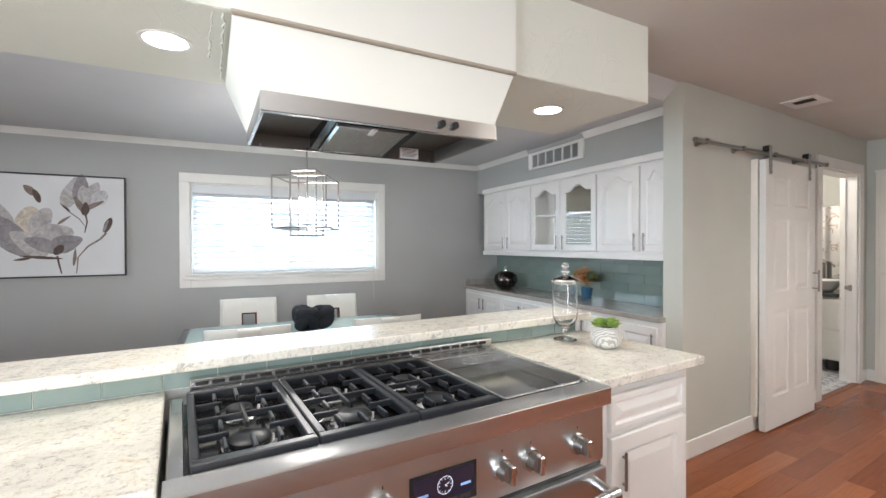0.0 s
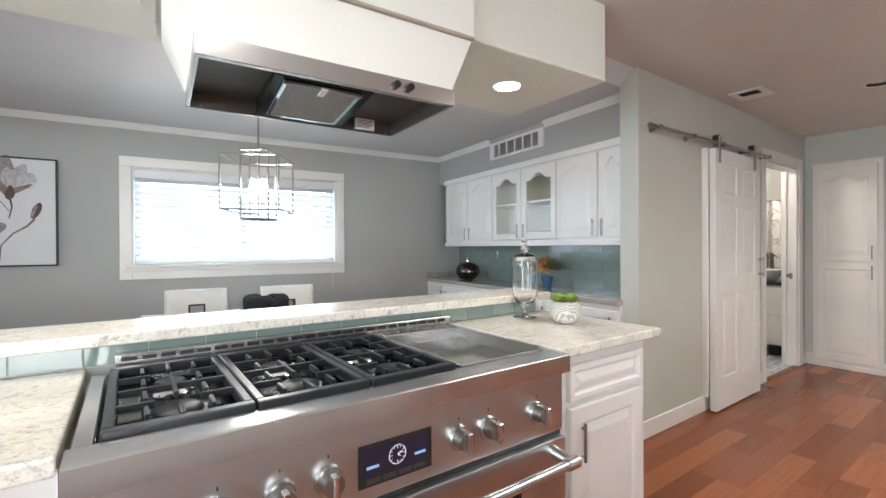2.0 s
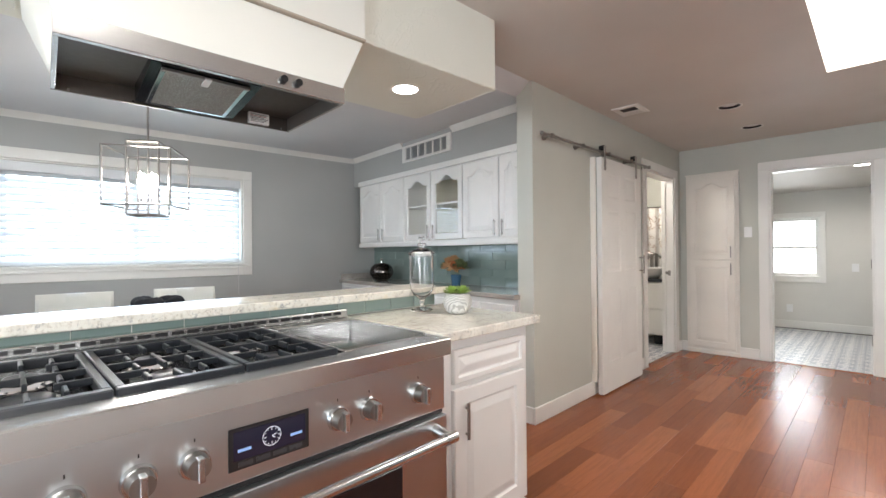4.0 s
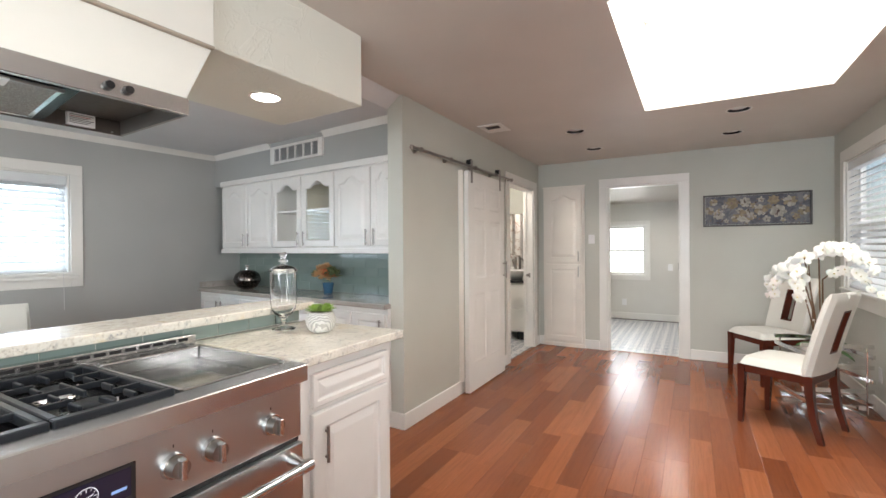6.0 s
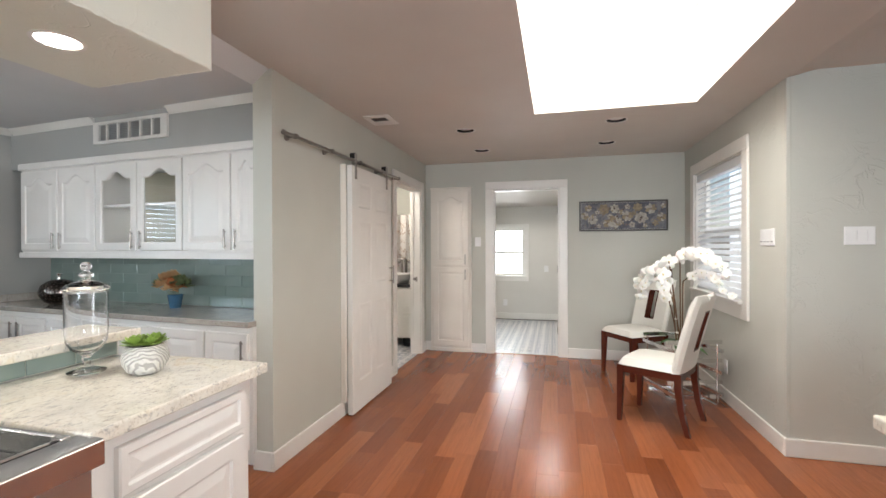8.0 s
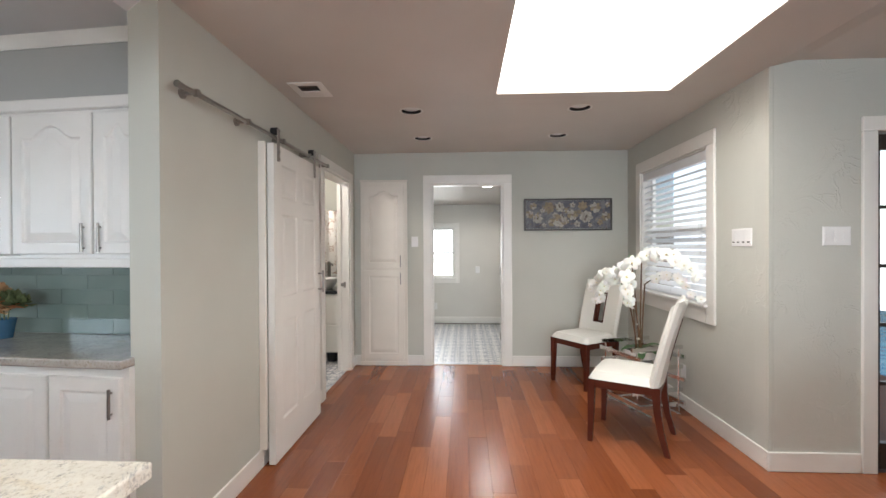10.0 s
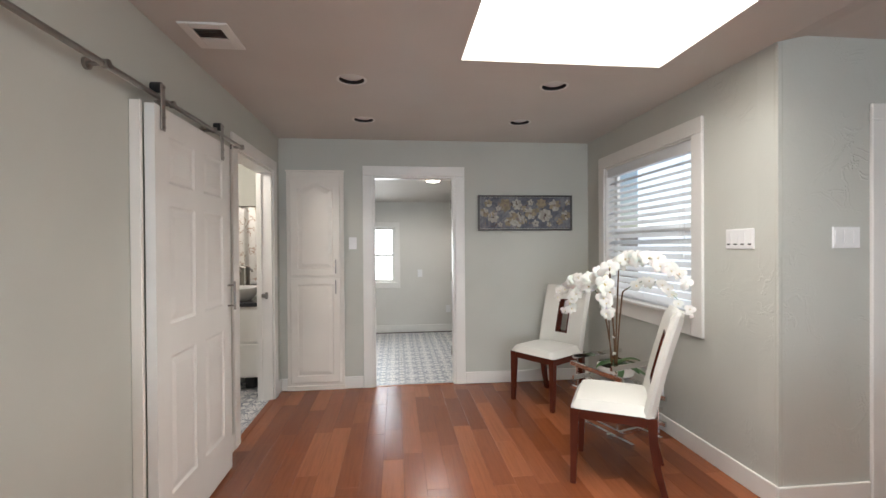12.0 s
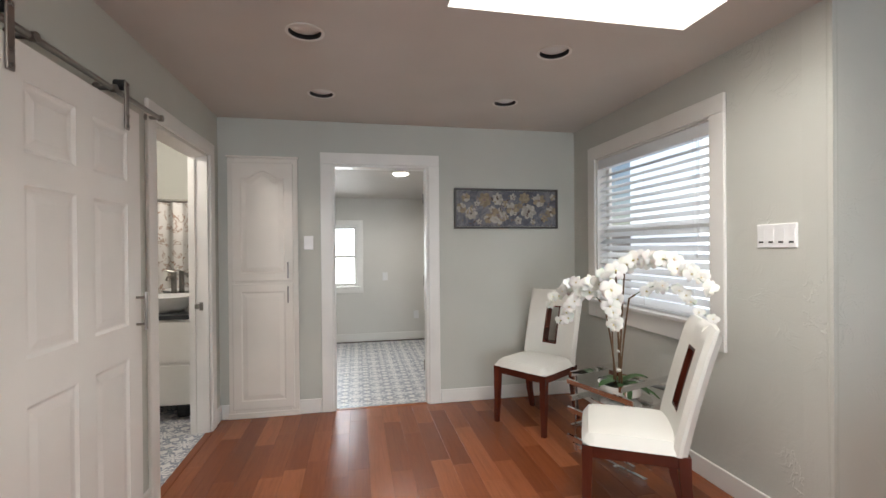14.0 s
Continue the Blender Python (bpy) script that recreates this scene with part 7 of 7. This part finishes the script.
part("door_latch", box(B(), BD[1] - 0.045, BY - 0.004 + 0.06, 0.915, BD[1] - 0.0195, BY + 0.085, 0.95, 0.003, 1), NICKEL, st2)
part("door_stop", box(B(), BD[1] - 0.030, BY + 0.085, 0.0, BD[1] - 0.0185, BY + 0.12, 2.0), TRIM, st2)

# ---------- patio door ----------
BROWN = plain("patio_door_frame_brown", (0.035, 0.025, 0.02), 0.4, 0.05)
pdoor = thing("patio_door", (KX + 0.06, -2.17, 0), "dark brown framed glass patio door with horizontal bars", "door")
xa, xb = KX + 0.03, KX + 0.075
for y0, y1 in ((PD[1] - 0.055, PD[1] - 0.002), (-2.20, -2.14), (PD[0] + 0.002, PD[0] + 0.06)):
    part("stile", box(B(), xa, y0, 0.004, xb, y1, 1.99, 0.003, 1), BROWN, pdoor)
for za, zb_ in ((0.004, 0.16), (1.90, 1.99)):
    for y0, y1 in ((-2.14, PD[1] - 0.0555), (PD[0] + 0.0605, -2.20)):
        part("rail", box(B(), xa + 0.001, y0 + 0.0005, za, xb - 0.001, y1 - 0.0005, zb_, 0.003, 1), BROWN, pdoor)
for z in (0.50, 0.85, 1.20, 1.55):
    for y0, y1 in ((-2.14, PD[1] - 0.0555), (PD[0] + 0.0605, -2.20)):
        part("glazing_bar", box(B(), xa + 0.010, y0 + 0.0005, z, xb - 0.010, y1 - 0.0005, z + 0.022), BROWN, pdoor)
for y0, y1 in ((-2.14, PD[1] - 0.056), (PD[0] + 0.061, -2.20)):
    g = part("glass_pane", box(B(), xa + 0.020, y0, 0.16, xa + 0.024, y1, 1.90), GLASS, pdoor, "clear door glass")
    g.visible_shadow = False
struct("ground", -30, -60, -0.30, 60, KY - 0.2, -0.17, plain("patio_concrete", (0.42, 0.40, 0.37), 0.8, 0.2, 20))
struct("ground_east", KX + 0.14, KY - 0.2, -0.30, 60, SY - 0.45, -0.17, plain("patio_concrete_b", (0.42, 0.40, 0.37), 0.8, 0.2, 20))
POOLM = Mat("pool_water", (0.05, 0.28, 0.42), 0.05)
pvv = POOLM.coords()
pn = POOLM.noise(pvv, 5, 3, 0.5, 1.0)
POOLM.color(POOLM.ramp(pn.outputs[0], [(0.4, (0.03, 0.22, 0.38)), (0.6, (0.15, 0.45, 0.58))]))
POOLM.bump(pn.outputs[0], 0.4, 0.02)
struct("water", 8.0, -9.0, -0.169, 16.0, -2.6, -0.15, POOLM.m)
struct("backdrop_fence", 20.0, -20, -0.17, 20.1, -0.5, 1.9, plain("fence_grey", (0.40, 0.36, 0.31), 0.8, 0.2, 30))

# ---------- planks of the floor ----------
rng = random.Random(5)
PW, GAP = 0.127, 0.0008
plank_mesh = {}
floor_ob = bpy.data.objects["floor"]


def plank(x0, x1, y0, y1):
    key = (round(x1 - x0, 3), round(y1 - y0, 3))
    if key not in plank_mesh:
        bm = B()
        l, w = (x1 - x0) - GAP, (y1 - y0) - GAP
        t = 0.0008
        lo = [bm.verts.new(p) for p in ((-l / 2, -w / 2, -0.011), (l / 2, -w / 2, -0.011), (l / 2, w / 2, -0.011), (-l / 2, w / 2, -0.011))]
        mi = [bm.verts.new((v.co.x, v.co.y, -t * 0.6)) for v in lo]
        hi = [bm.verts.new((v.co.x * (1 - 2 * t / l), v.co.y * (1 - 2 * t / w), 0)) for v in lo]
        for a, b in ((lo, mi), (mi, hi)):
            for i in range(4):
                bm.faces.new((a[i], a[(i + 1) % 4], b[(i + 1) % 4], b[i]))
        bm.faces.new(hi)
        me = bpy.data.meshes.new("plank")
        bm.to_mesh(me)
        bm.free()
        me.materials.append(PLANK)
        plank_mesh[key] = me
    ob = new("plank", plank_mesh[key])
    ob.parent = floor_ob
    ob.location = Vector(((x0 + x1) / 2, (y0 + y1) / 2, 0)) - floor_ob.location
    return ob


LENS = (0.46, 0.61, 0.76, 0.92, 1.22)


def lay(xa, xb, ya, yb):
    y = ya
    while y < yb - 0.01:
        y2 = min(y + PW, yb)
        x = xa - rng.choice((0.0, 0.23, 0.38))
        while x < xb - 0.01:
            x2 = x + rng.choice(LENS)
            a, b = max(x, xa), min(x2, xb)
            if xb - b < 0.1:
                b = xb
                x2 = xb
            if b - a > 0.02:
                plank(round(a, 3), round(b, 3), round(y, 3), round(y2, 3))
            x = x2
        y = y2


lay(3.70, EX + 0.02, SY, BY)
lay(0.6, 3.70, -0.03, 1.735)
# coarse boards where the floor is hidden or far
bm = B()
for (xa, xb, ya, yb) in ((WX, 4.8, 2.5, 5.6), (3.765, KX, KY, SY), (3.85, BX, BY, 2.5)):
    y = ya
    while y < yb - 0.01:
        y2 = min(y + PW, yb)
        x = xa
        while x < xb - 0.01:
            x2 = min(x + rng.choice(LENS), xb)
            box(bm, x + GAP / 2, y + GAP / 2, -0.011, x2 - GAP / 2, y2 - GAP / 2, 0)
            x = x2
        y = y2
part("board", bm, PLANK, floor_ob, kind="stuff")

# ---------- patterned tiles ----------
TS = 0.2
bm = B()
box(bm, -TS / 2 + 0.001, -TS / 2 + 0.001, -0.011, TS / 2 - 0.001, TS / 2 - 0.001, -0.001, 0.0008, 1)
tile_me = bpy.data.meshes.new("floor_tile")
bm.to_mesh(tile_me)
bm.free()
tile_me.materials.append(PTILE)


def tiles(x0, x1, y0, y1):
    x = x0 + TS / 2
    while x < x1:
        y = y0 + TS / 2
        while y < y1:
            ob = new("floor_tile", tile_me)
            ob.parent = floor_ob
            ob.location = Vector((x, y, 0)) - floor_ob.location
            y += TS
        x += TS


tiles(EX + 0.03, RX, -0.2, 2.2)
tiles(6.8, 8.5, BY + 0.01, 3.4)
struct("threshold", EX + 0.001, DE[0] + 0.019, -0.01, EX + 0.035, DE[1] - 0.019, 0.004, PLANK, 0.002)
struct("threshold_bath", BD[0] + 0.019, BY - 0.02, -0.01, BD[1] - 0.019, BY + 0.03, 0.005, PLANK, 0.002)
bm = B()
box(bm, 6.2, 3.4, -0.011, 8.5, 5.0, -0.001)
box(bm, 6.2, 2.49, -0.011, 6.8, 3.4, -0.001)
part("floor_bath_rest", bm, PTILE, kind="structure")
